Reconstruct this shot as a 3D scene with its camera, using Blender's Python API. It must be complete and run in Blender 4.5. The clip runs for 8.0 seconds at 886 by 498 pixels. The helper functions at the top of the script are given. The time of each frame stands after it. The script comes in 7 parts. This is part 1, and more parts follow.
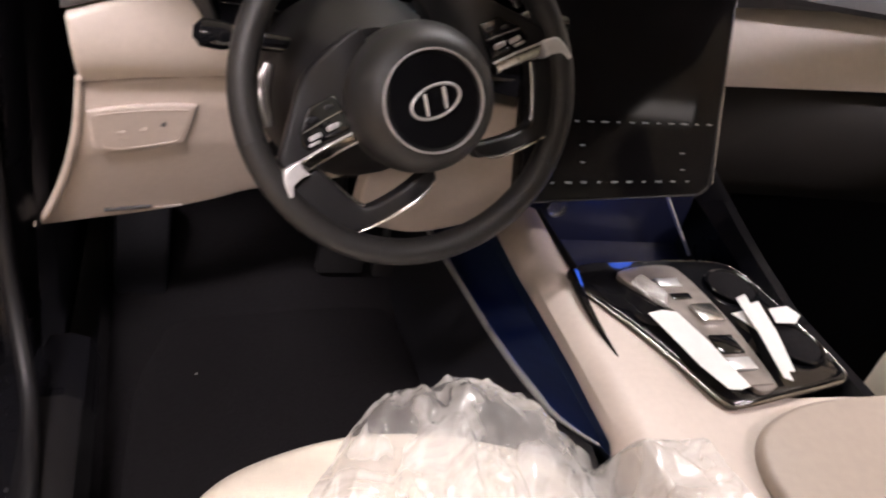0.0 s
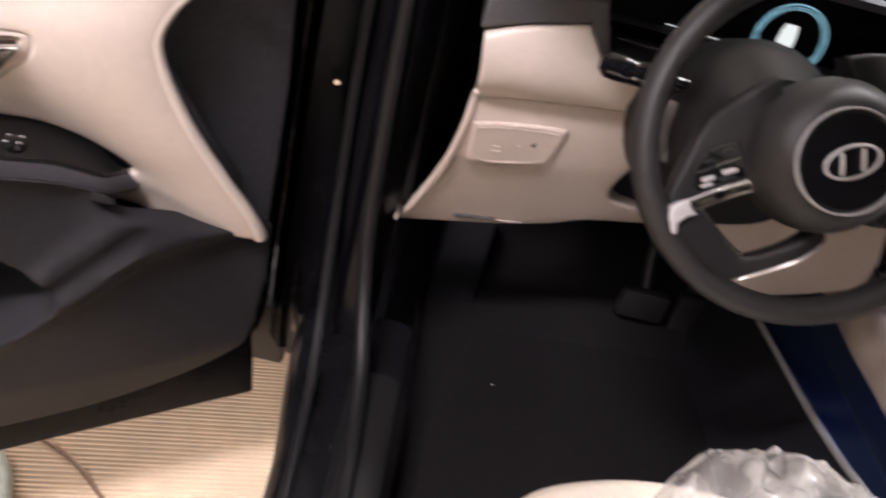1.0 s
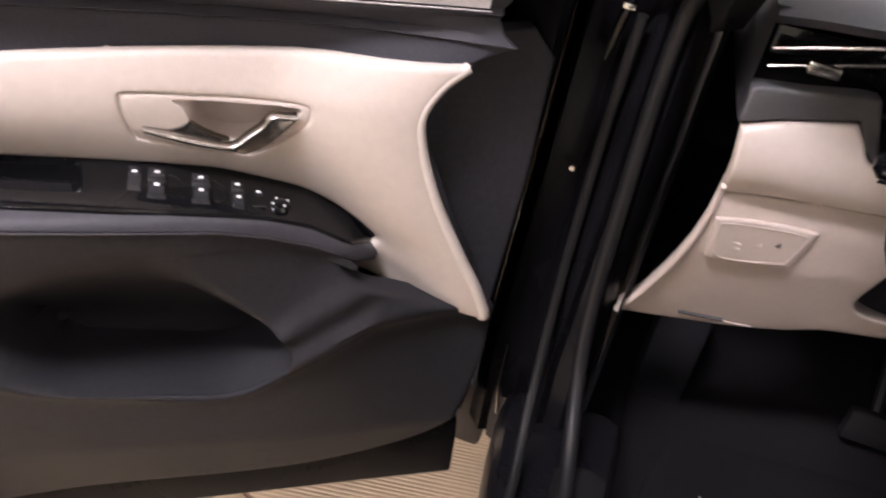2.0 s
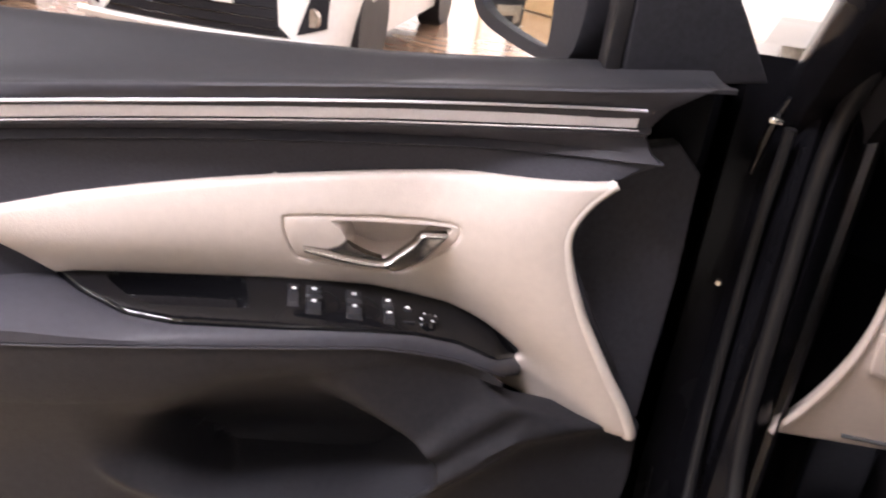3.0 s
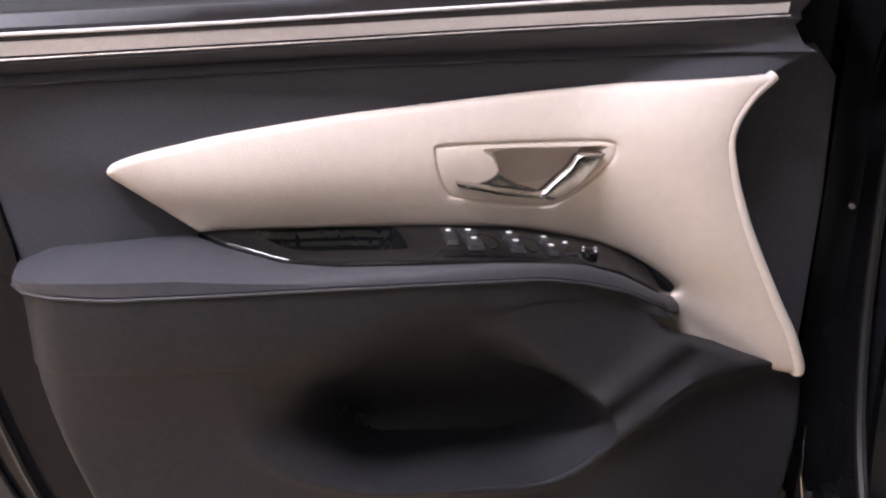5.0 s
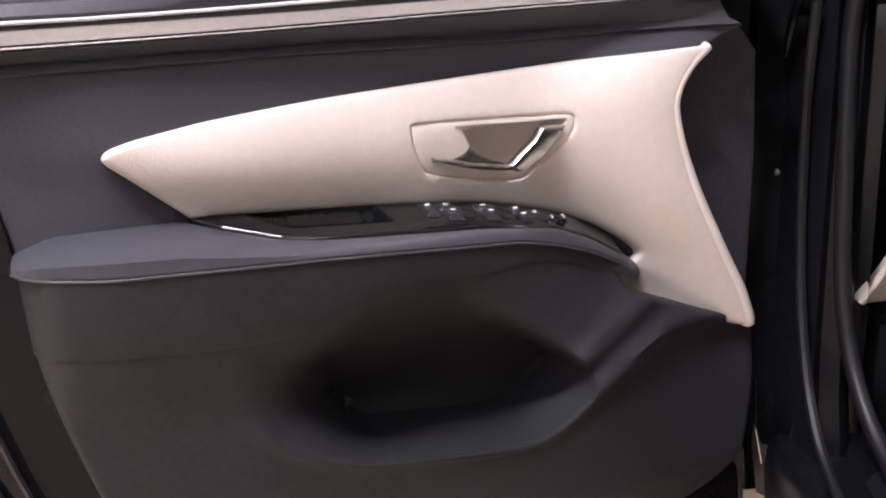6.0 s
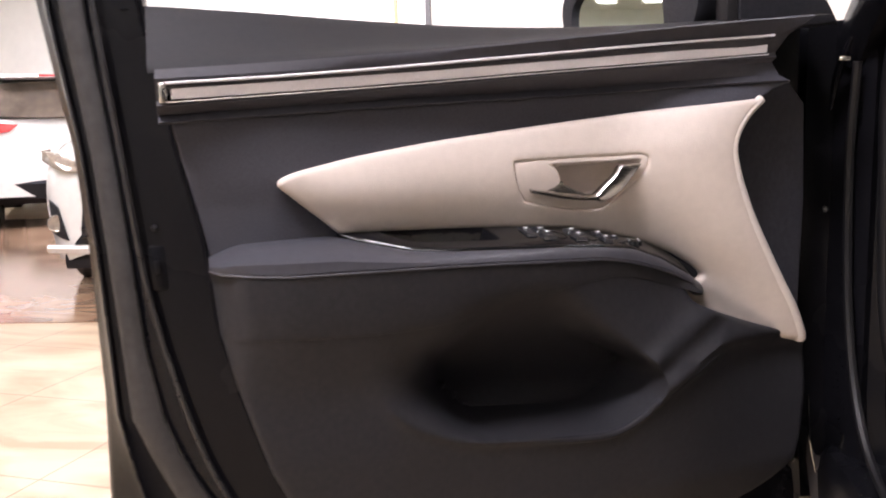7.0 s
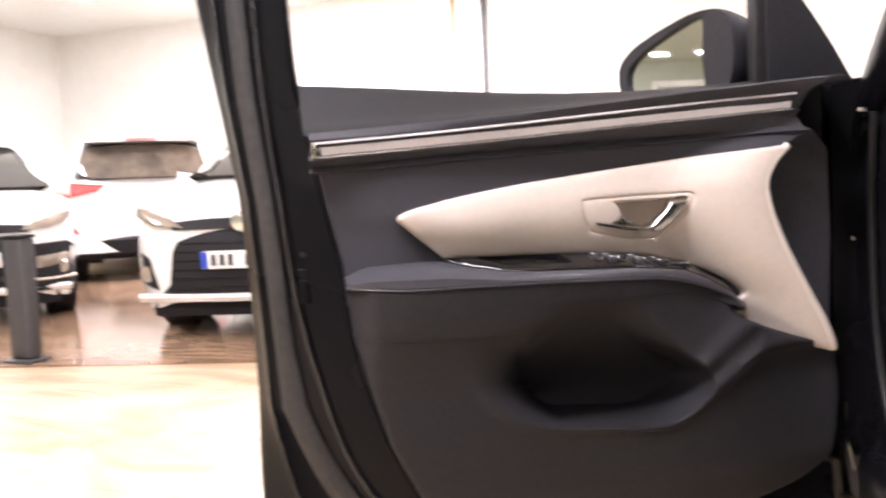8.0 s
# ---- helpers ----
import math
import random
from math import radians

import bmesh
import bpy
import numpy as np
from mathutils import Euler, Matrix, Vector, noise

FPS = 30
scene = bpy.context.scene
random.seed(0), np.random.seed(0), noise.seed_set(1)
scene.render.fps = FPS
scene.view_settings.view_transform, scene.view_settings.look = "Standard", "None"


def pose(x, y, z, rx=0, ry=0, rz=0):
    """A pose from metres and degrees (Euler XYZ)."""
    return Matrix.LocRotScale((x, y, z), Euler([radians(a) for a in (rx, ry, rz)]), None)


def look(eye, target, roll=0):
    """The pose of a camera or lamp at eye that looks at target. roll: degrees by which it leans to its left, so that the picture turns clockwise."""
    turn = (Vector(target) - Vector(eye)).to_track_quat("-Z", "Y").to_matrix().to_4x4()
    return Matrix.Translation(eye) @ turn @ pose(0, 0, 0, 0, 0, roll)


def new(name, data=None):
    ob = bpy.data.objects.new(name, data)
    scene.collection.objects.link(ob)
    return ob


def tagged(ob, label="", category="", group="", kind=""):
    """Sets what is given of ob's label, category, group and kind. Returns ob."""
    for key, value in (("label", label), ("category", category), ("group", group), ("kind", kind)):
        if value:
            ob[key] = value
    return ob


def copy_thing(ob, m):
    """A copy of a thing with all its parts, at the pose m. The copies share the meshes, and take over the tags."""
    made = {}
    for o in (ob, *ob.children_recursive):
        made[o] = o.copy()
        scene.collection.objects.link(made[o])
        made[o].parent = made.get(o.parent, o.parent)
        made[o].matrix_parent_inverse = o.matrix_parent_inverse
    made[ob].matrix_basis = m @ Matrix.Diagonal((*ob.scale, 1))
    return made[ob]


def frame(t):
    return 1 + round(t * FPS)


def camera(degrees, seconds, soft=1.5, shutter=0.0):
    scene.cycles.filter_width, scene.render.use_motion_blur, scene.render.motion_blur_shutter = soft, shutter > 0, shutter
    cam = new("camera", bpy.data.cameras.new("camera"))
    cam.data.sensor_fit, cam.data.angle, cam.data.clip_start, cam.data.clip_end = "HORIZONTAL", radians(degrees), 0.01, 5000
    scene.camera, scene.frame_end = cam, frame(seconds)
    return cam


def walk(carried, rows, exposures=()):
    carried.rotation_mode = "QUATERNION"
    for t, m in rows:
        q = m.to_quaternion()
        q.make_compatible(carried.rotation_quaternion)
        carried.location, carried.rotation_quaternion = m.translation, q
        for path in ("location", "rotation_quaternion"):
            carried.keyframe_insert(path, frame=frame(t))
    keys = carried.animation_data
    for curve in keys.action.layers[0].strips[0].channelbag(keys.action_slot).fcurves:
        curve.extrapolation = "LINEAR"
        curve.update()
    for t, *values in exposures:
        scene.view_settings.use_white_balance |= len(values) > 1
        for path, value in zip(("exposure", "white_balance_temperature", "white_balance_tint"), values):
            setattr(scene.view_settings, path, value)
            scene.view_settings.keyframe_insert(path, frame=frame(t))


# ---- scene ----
cam = camera(57.2, 8.0, soft=2.0, shutter=0.4)
PATH = [
    (0, (-0.268, -0.702, 1.269), (0.43, 0.832, 0.192), 15.5),
    (0.5, (-0.315, -0.731, 1.257), (0.156, 0.864, 0.146), 16.9),
    (1, (-0.393, -0.715, 1.236), (-0.27, 0.939, 0.118), 15.7),
    (1.5, (-0.436, -0.716, 1.217), (-0.578, 0.967, 0.146), 14.0),
    (2.8, (-0.5, -0.738, 1.206), (-1.083, 0.964, 0.332), 9.3),
    (3, (-0.498, -0.74, 1.208), (-1.164, 0.958, 0.386), 7.8),
    (3.5, (-0.528, -0.737, 1.184), (-1.366, 0.895, 0.389), 4.9),
    (4, (-0.541, -0.747, 1.134), (-1.423, 0.874, 0.362), 5.3),
    (4.5, (-0.597, -0.785, 1.081), (-1.348, 0.946, 0.418), 5.0),
    (5, (-0.665, -0.824, 0.993), (-1.308, 0.989, 0.445), 1.3),
    (5.2, (-0.67, -0.831, 0.973), (-1.258, 1.006, 0.444), 0.7),
    (6.3, (-0.74, -0.934, 0.918), (-1.161, 0.991, 0.572), -1.8),
    (6.5, (-0.745, -0.955, 0.922), (-1.25, 0.957, 0.628), -2.1),
    (7, (-0.735, -1.104, 0.911), (-1.295, 0.795, 0.626), -1.4),
    (7.5, (-0.738, -1.23, 0.906), (-1.191, 0.704, 0.669), -1.0),
    (8, (-0.704, -1.358, 0.9), (-1.397, 0.512, 0.75), -2.5),
]
EXPOSURES = [(0.0, 0.20, 6850, 15), (0.5, 0.28, 6800, 16), (1.5, 0.28, 6550, 15), (3.0, 0.36, 6350, 14), (3.5, 0.14, 6400, 14), (4.0, 0.06, 6400, 14), (4.5, 0.16, 6250, 13), (5.0, 0.22, 6150, 13), (6.5, 0.38, 6100, 13), (7.0, 0.08, 6350, 13), (7.5, 0.06, 6350, 13), (8.0, 0.44, 6500, 12)]
walk(cam, [(t, look(eye, target, roll)) for t, eye, target, roll in PATH], EXPOSURES)

# ---------------------------------------------------------------- world and light
world = bpy.data.worlds.new("world")
scene.world = world
world.use_nodes = True
wn = world.node_tree.nodes
wn["Background"].inputs["Color"].default_value = (0.9, 0.95, 1.0, 1)
wn["Background"].inputs["Strength"].default_value = 0.15

CEIL = 3.7


def ceiling_lamp(x, y, power, sx=1.2, sy=0.3, colour=(1.0, 0.945, 1.01)):
    d = bpy.data.lights.new("lamp", "AREA")
    d.shape, d.size, d.size_y, d.energy, d.color = "RECTANGLE", sx, sy, power, colour
    ob = new("ceiling_lamp_light", d)
    ob.matrix_world = pose(x, y, CEIL - 0.07)
    return ob


# ---------------------------------------------------------------- materials
def mat(name, base, rough=0.5, metal=0.0, scale=40.0, vary=0.12, bump=0.0, bump_scale=200.0, spec=0.5,
        coat=0.0, stain=0.0, stain_scale=3.0, rough_vary=0.1, emit=None, emit_strength=0.0):
    m = bpy.data.materials.new(name)
    m.use_nodes = True
    nt = m.node_tree
    b = nt.nodes["Principled BSDF"]
    b.inputs["Metallic"].default_value = metal
    b.inputs["Specular IOR Level"].default_value = spec
    b.inputs["Coat Weight"].default_value = coat
    b.inputs["Coat Roughness"].default_value = 0.05
    tc = nt.nodes.new("ShaderNodeTexCoord")
    n1 = nt.nodes.new("ShaderNodeTexNoise")
    n1.inputs["Scale"].default_value = scale
    n1.inputs["Detail"].default_value = 6
    nt.links.new(tc.outputs["Object"], n1.inputs["Vector"])
    n2 = nt.nodes.new("ShaderNodeTexNoise")
    n2.inputs["Scale"].default_value = stain_scale
    n2.inputs["Detail"].default_value = 4
    nt.links.new(tc.outputs["Object"], n2.inputs["Vector"])
    r1 = nt.nodes.new("ShaderNodeMapRange")
    r1.inputs["From Min"].default_value, r1.inputs["From Max"].default_value = 0.3, 0.7
    r1.inputs["To Min"].default_value, r1.inputs["To Max"].default_value = 1 - vary, 1 + vary
    nt.links.new(n1.outputs["Fac"], r1.inputs["Value"])
    r2 = nt.nodes.new("ShaderNodeMapRange")
    r2.inputs["From Min"].default_value, r2.inputs["From Max"].default_value = 0.3, 0.7
    r2.inputs["To Min"].default_value, r2.inputs["To Max"].default_value = 1 - stain, 1 + stain * 0.5
    nt.links.new(n2.outputs["Fac"], r2.inputs["Value"])
    mul = nt.nodes.new("ShaderNodeMath")
    mul.operation = "MULTIPLY"
    nt.links.new(r1.outputs["Result"], mul.inputs[0])
    nt.links.new(r2.outputs["Result"], mul.inputs[1])
    vm = nt.nodes.new("ShaderNodeVectorMath")
    vm.operation = "SCALE"
    vm.inputs[0].default_value = base
    nt.links.new(mul.outputs["Value"], vm.inputs["Scale"])
    nt.links.new(vm.outputs["Vector"], b.inputs["Base Color"])
    rr = nt.nodes.new("ShaderNodeMapRange")
    rr.inputs["From Min"].default_value, rr.inputs["From Max"].default_value = 0.3, 0.7
    rr.inputs["To Min"].default_value, rr.inputs["To Max"].default_value = max(0.02, rough * (1 - rough_vary)), min(1, rough * (1 + rough_vary))
    nt.links.new(n2.outputs["Fac"], rr.inputs["Value"])
    nt.links.new(rr.outputs["Result"], b.inputs["Roughness"])
    if bump:
        n3 = nt.nodes.new("ShaderNodeTexVoronoi")
        n3.inputs["Scale"].default_value = bump_scale
        nt.links.new(tc.outputs["Object"], n3.inputs["Vector"])
        bp = nt.nodes.new("ShaderNodeBump")
        bp.inputs["Strength"].default_value = bump
        bp.inputs["Distance"].default_value = 0.001
        nt.links.new(n3.outputs["Distance"], bp.inputs["Height"])
        nt.links.new(bp.outputs["Normal"], b.inputs["Normal"])
    if emit:
        b.inputs["Emission Color"].default_value = (*emit, 1)
        b.inputs["Emission Strength"].default_value = emit_strength
    return m


IVORY = mat("ivory_leatherette", (0.60, 0.53, 0.473), 0.48, scale=90, vary=0.03, bump=0.25, bump_scale=700, stain=0.04, spec=0.35)
IVORY_HARD = mat("ivory_plastic", (0.53, 0.455, 0.40), 0.42, scale=120, vary=0.03, bump=0.2, bump_scale=900, stain=0.04, spec=0.4)
# Tan deepened so that the colour holds the shade on the lid.
LIDHIDE = mat("shaded_tan_leather", (0.37, 0.305, 0.255), 0.5, scale=80, vary=0.04, bump=0.3, bump_scale=600, stain=0.05)
IVORY_LIP = mat("pale_ivory_edge", (0.68, 0.62, 0.565), 0.34, scale=120, vary=0.03, stain=0.04, spec=0.5)
SEAT_HIDE = mat("ivory_seat_hide", (0.74, 0.67, 0.56), 0.45, scale=70, vary=0.04, bump=0.35, bump_scale=500, stain=0.05)
BLACK = mat("black_grained_plastic", (0.0160, 0.0158, 0.0195), 0.62, scale=150, vary=0.2, bump=0.4, bump_scale=900, stain=0.15, spec=0.22)
BLACK_SOFT = mat("black_soft_touch", (0.039, 0.0385, 0.0465), 0.48, scale=120, vary=0.10, bump=0.12, bump_scale=900, stain=0.10, spec=0.4)
FABRIC = mat("charcoal_woven_cloth", (0.042, 0.0415, 0.0495), 0.8, scale=420, vary=0.12, bump=0.25, bump_scale=1400, stain=0.08, spec=0.25)
PIANO = mat("piano_black", (0.005, 0.005, 0.006), 0.06, scale=30, vary=0.1, coat=0.1, rough_vary=0.5, spec=0.4)
PAINT = mat("black_car_paint", (0.005, 0.005, 0.0065), 0.16, scale=300, vary=0.2, coat=0.15, stain=0.1, rough_vary=0.4, spec=0.3)
JAMB = mat("black_jamb_paint", (0.0058, 0.0057, 0.0070), 0.27, scale=200, vary=0.15, stain=0.12, rough_vary=0.08, spec=0.14)
RUBBER = mat("black_rubber", (0.018, 0.0168, 0.018), 0.5, scale=60, vary=0.25, stain=0.2, spec=0.25)
LILAC = mat("bright_silver_edge", (0.78, 0.775, 0.82), 0.22, metal=0.35, scale=200, vary=0.04, stain=0.04)
STRAP = mat("brown_strap_plastic", (0.035, 0.028, 0.027), 0.4, scale=60, vary=0.15, stain=0.2)
SPOKEBLACK = mat("black_satin_plastic", (0.0095, 0.0090, 0.0098), 0.45, scale=120, vary=0.12, bump=0.1, bump_scale=900, stain=0.12, spec=0.3)
PADBLACK = mat("black_padded_vinyl", (0.0184, 0.0180, 0.0212), 0.58, scale=130, vary=0.17, bump=0.35, bump_scale=850, stain=0.14, spec=0.26)
LEDGE = mat("matte_black_ledge", (0.0125, 0.0123, 0.0148), 0.6, scale=140, vary=0.12, bump=0.15, bump_scale=900, stain=0.12, spec=0.3)
LINER = mat("black_liner_plastic", (0.038, 0.0375, 0.045), 0.6, scale=140, vary=0.15, bump=0.3, bump_scale=900, stain=0.15, spec=0.3)
SEALBAND = mat("seal_band_rubber", (0.032, 0.0305, 0.0315), 0.5, scale=80, vary=0.2, stain=0.25, spec=0.35)
SEAL = mat("seal_rubber", (0.016, 0.0152, 0.0165), 0.22, scale=60, vary=0.25, stain=0.2, spec=0.45)
CARPET = mat("black_carpet", (0.010, 0.009, 0.010), 0.95, scale=400, vary=0.5, bump=1.0, bump_scale=600, stain=0.3, spec=0.1)
SATIN = mat("satin_chrome", (0.72, 0.70, 0.68), 0.22, metal=1.0, scale=200, vary=0.05, stain=0.05)
CHROME = mat("bright_chrome", (0.85, 0.84, 0.83), 0.1, metal=1.0, scale=60, vary=0.04)
SILVERPAINT = mat("satin_silver_paint", (0.66, 0.65, 0.65), 0.32, metal=0.55, scale=200, vary=0.05, stain=0.05)
SILVER = mat("silver_trim", (0.80, 0.79, 0.84), 0.32, metal=0.0, scale=300, vary=0.05, stain=0.06)
LEATHER = mat("black_wheel_leather", (0.019, 0.018, 0.0175), 0.42, scale=80, vary=0.15, bump=0.3, bump_scale=800, stain=0.15, spec=0.35)
DARKCHROME = mat("dark_chrome", (0.30, 0.285, 0.27), 0.2, metal=1.0, scale=120, vary=0.08, stain=0.1)
GREYKEY = mat("grey_key", (0.022, 0.022, 0.025), 0.22, scale=200, vary=0.06)
WHITEINK = mat("white_legend", (0.7, 0.7, 0.7), 0.5, scale=50, vary=0.03, emit=(0.9, 0.95, 1.0), emit_strength=0.05)
PAPER = mat("white_paper", (0.66, 0.645, 0.63), 0.6, scale=60, vary=0.03, stain=0.04)
FILM = mat("grey_brown_film", (0.24, 0.21, 0.19), 0.18, scale=30, vary=0.15, coat=0.3, stain=0.25, stain_scale=25)
SCREEN = mat("dark_display_glass", (0.006, 0.0055, 0.006), 0.06, scale=20, vary=0.1, coat=0.0, spec=0.10)
DIMGLOW = mat("dim_display_legend", (0.1, 0.1, 0.1), 0.4, emit=(0.85, 0.92, 1.0), emit_strength=0.07)
CYAN = mat("cyan_display_ring", (0.02, 0.05, 0.06), 0.4, emit=(0.35, 0.75, 0.95), emit_strength=0.7)
ICON = mat("white_display_icon", (0.1, 0.1, 0.1), 0.4, emit=(0.9, 1.0, 1.0), emit_strength=0.75)
BLUEGLOW = mat("blue_ambient_strip", (0.0, 0.01, 0.05), 0.4, emit=(0.03, 0.08, 1.0), emit_strength=1.2)
GREYDASH = mat("grey_dash_cap", (0.058, 0.056, 0.058), 0.5, scale=150, vary=0.08, bump=0.3, bump_scale=900)
WHITEPAINT = mat("white_car_paint", (0.8, 0.8, 0.78), 0.2, scale=20, vary=0.03, coat=0.7, stain=0.03)
CARGLASS = mat("dark_car_glass", (0.03, 0.03, 0.028), 0.05, scale=10, vary=0.1, coat=0.3)
REDLENS = mat("red_tail_lens", (0.6, 0.03, 0.03), 0.15, scale=40, vary=0.1, coat=0.5)
# Brown tint; the broad mottling puts reflections into the glass colour.
REARGLASS = mat("brown_glass_with_reflections", (0.10, 0.078, 0.06), 0.06, scale=10, vary=0.2, stain=0.4, stain_scale=2.5, coat=0.4)
# Brownish base: the reflection on the lamps is put into the lens colour.
CLEARLENS = mat("clear_lamp_lens", (0.36, 0.31, 0.26), 0.12, metal=0.4, scale=60, vary=0.2, coat=0.6)
PLATE = mat("number_plate_white", (0.75, 0.75, 0.73), 0.4, scale=50, vary=0.03)
PLATEBLUE = mat("number_plate_blue", (0.02, 0.06, 0.45), 0.4, scale=50, vary=0.03)
PLATEINK = mat("number_plate_ink", (0.05, 0.05, 0.06), 0.5, scale=50, vary=0.05)
STEEL = mat("wheel_alloy", (0.4, 0.4, 0.41), 0.3, metal=0.9, scale=60, vary=0.1)
HOSE = mat("grey_green_hose", (0.34, 0.38, 0.33), 0.45, scale=60, vary=0.1)
CARD = mat("ribbed_beige_sheet", (0.62, 0.5, 0.36), 0.65, scale=25, vary=0.06, stain=0.16, stain_scale=5)
GREYPOST = mat("dark_grey_post", (0.05, 0.05, 0.055), 0.5, scale=60, vary=0.12)
WALL = mat("white_wall_paint", (0.82, 0.81, 0.77), 0.7, scale=8, vary=0.02, stain=0.03)
CEILING = mat("ceiling_paint", (0.75, 0.75, 0.72), 0.8, scale=8, vary=0.02)
LAMPGLOW = mat("lamp_diffuser", (0.9, 0.9, 0.9), 0.5, emit=(1.0, 0.94, 0.93), emit_strength=7)
GREYWALL = mat("grey_green_wall", (0.47, 0.51, 0.45), 0.7, scale=8, vary=0.03, stain=0.04)
OCHRE = mat("ochre_timber", (0.5, 0.33, 0.17), 0.5, scale=30, vary=0.12, stain=0.1)


def floor_mat(name, c1, c2, rough, tile, joint):
    m = bpy.data.materials.new(name)
    m.use_nodes = True
    nt = m.node_tree
    b = nt.nodes["Principled BSDF"]
    tc = nt.nodes.new("ShaderNodeTexCoord")
    n1 = nt.nodes.new("ShaderNodeTexNoise")
    n1.inputs["Scale"].default_value, n1.inputs["Detail"].default_value, n1.inputs["Distortion"].default_value = 1.4, 9, 1.6
    mp = nt.nodes.new("ShaderNodeMapping")
    mp.inputs["Scale"].default_value = (1, 2.6, 1)
    mp.inputs["Rotation"].default_value = (0, 0, 0.3)
    nt.links.new(tc.outputs["Object"], mp.inputs["Vector"])
    nt.links.new(mp.outputs["Vector"], n1.inputs["Vector"])
    ramp = nt.nodes.new("ShaderNodeValToRGB")
    ramp.color_ramp.elements[0].position, ramp.color_ramp.elements[1].position = 0.36, 0.62
    ramp.color_ramp.elements[0].color, ramp.color_ramp.elements[1].color = (*c1, 1), (*c2, 1)
    nt.links.new(n1.outputs["Fac"], ramp.inputs["Fac"])
    br = nt.nodes.new("ShaderNodeTexBrick")
    br.offset = 0
    br.inputs["Scale"].default_value = 1
    br.inputs["Brick Width"].default_value = br.inputs["Row Height"].default_value = tile
    br.inputs["Mortar Size"].default_value = joint
    br.inputs["Color1"].default_value = br.inputs["Color2"].default_value = (1, 1, 1, 1)
    br.inputs["Mortar"].default_value = (0.6, 0.58, 0.55, 1)
    nt.links.new(tc.outputs["Object"], br.inputs["Vector"])
    mx = nt.nodes.new("ShaderNodeMix")
    mx.data_type, mx.blend_type = "RGBA", "MULTIPLY"
    mx.inputs["Factor"].default_value = 1
    nt.links.new(ramp.outputs["Color"], mx.inputs["A"])
    nt.links.new(br.outputs["Color"], mx.inputs["B"])
    nt.links.new(mx.outputs["Result"], b.inputs["Base Color"])
    b.inputs["Roughness"].default_value = rough
    return m


FLOOR = floor_mat("cream_marble_floor", (0.42, 0.30, 0.19), (0.60, 0.50, 0.36), 0.3, 0.6, 0.004)
FLOOR_FAR = floor_mat("brown_polished_floor", (0.20, 0.12, 0.075), (0.34, 0.23, 0.155), 0.14, 0.6, 0.004)


def glass_mat(name, tint, rough=0.02):
    m = bpy.data.materials.new(name)
    m.use_nodes = True
    nt = m.node_tree
    out = nt.nodes["Material Output"]
    nt.nodes.remove(nt.nodes["Principled BSDF"])
    tr = nt.nodes.new("ShaderNodeBsdfTransparent")
    tr.inputs["Color"].default_value = (*tint, 1)
    gl = nt.nodes.new("ShaderNodeBsdfGlossy")
    gl.inputs["Roughness"].default_value = rough
    fr = nt.nodes.new("ShaderNodeFresnel")
    mx = nt.nodes.new("ShaderNodeMixShader")
    nt.links.new(fr.outputs["Fac"], mx.inputs["Fac"])
    nt.links.new(tr.outputs["BSDF"], mx.inputs[1])
    nt.links.new(gl.outputs["BSDF"], mx.inputs[2])
    nt.links.new(mx.outputs["Shader"], out.inputs["Surface"])
    return m


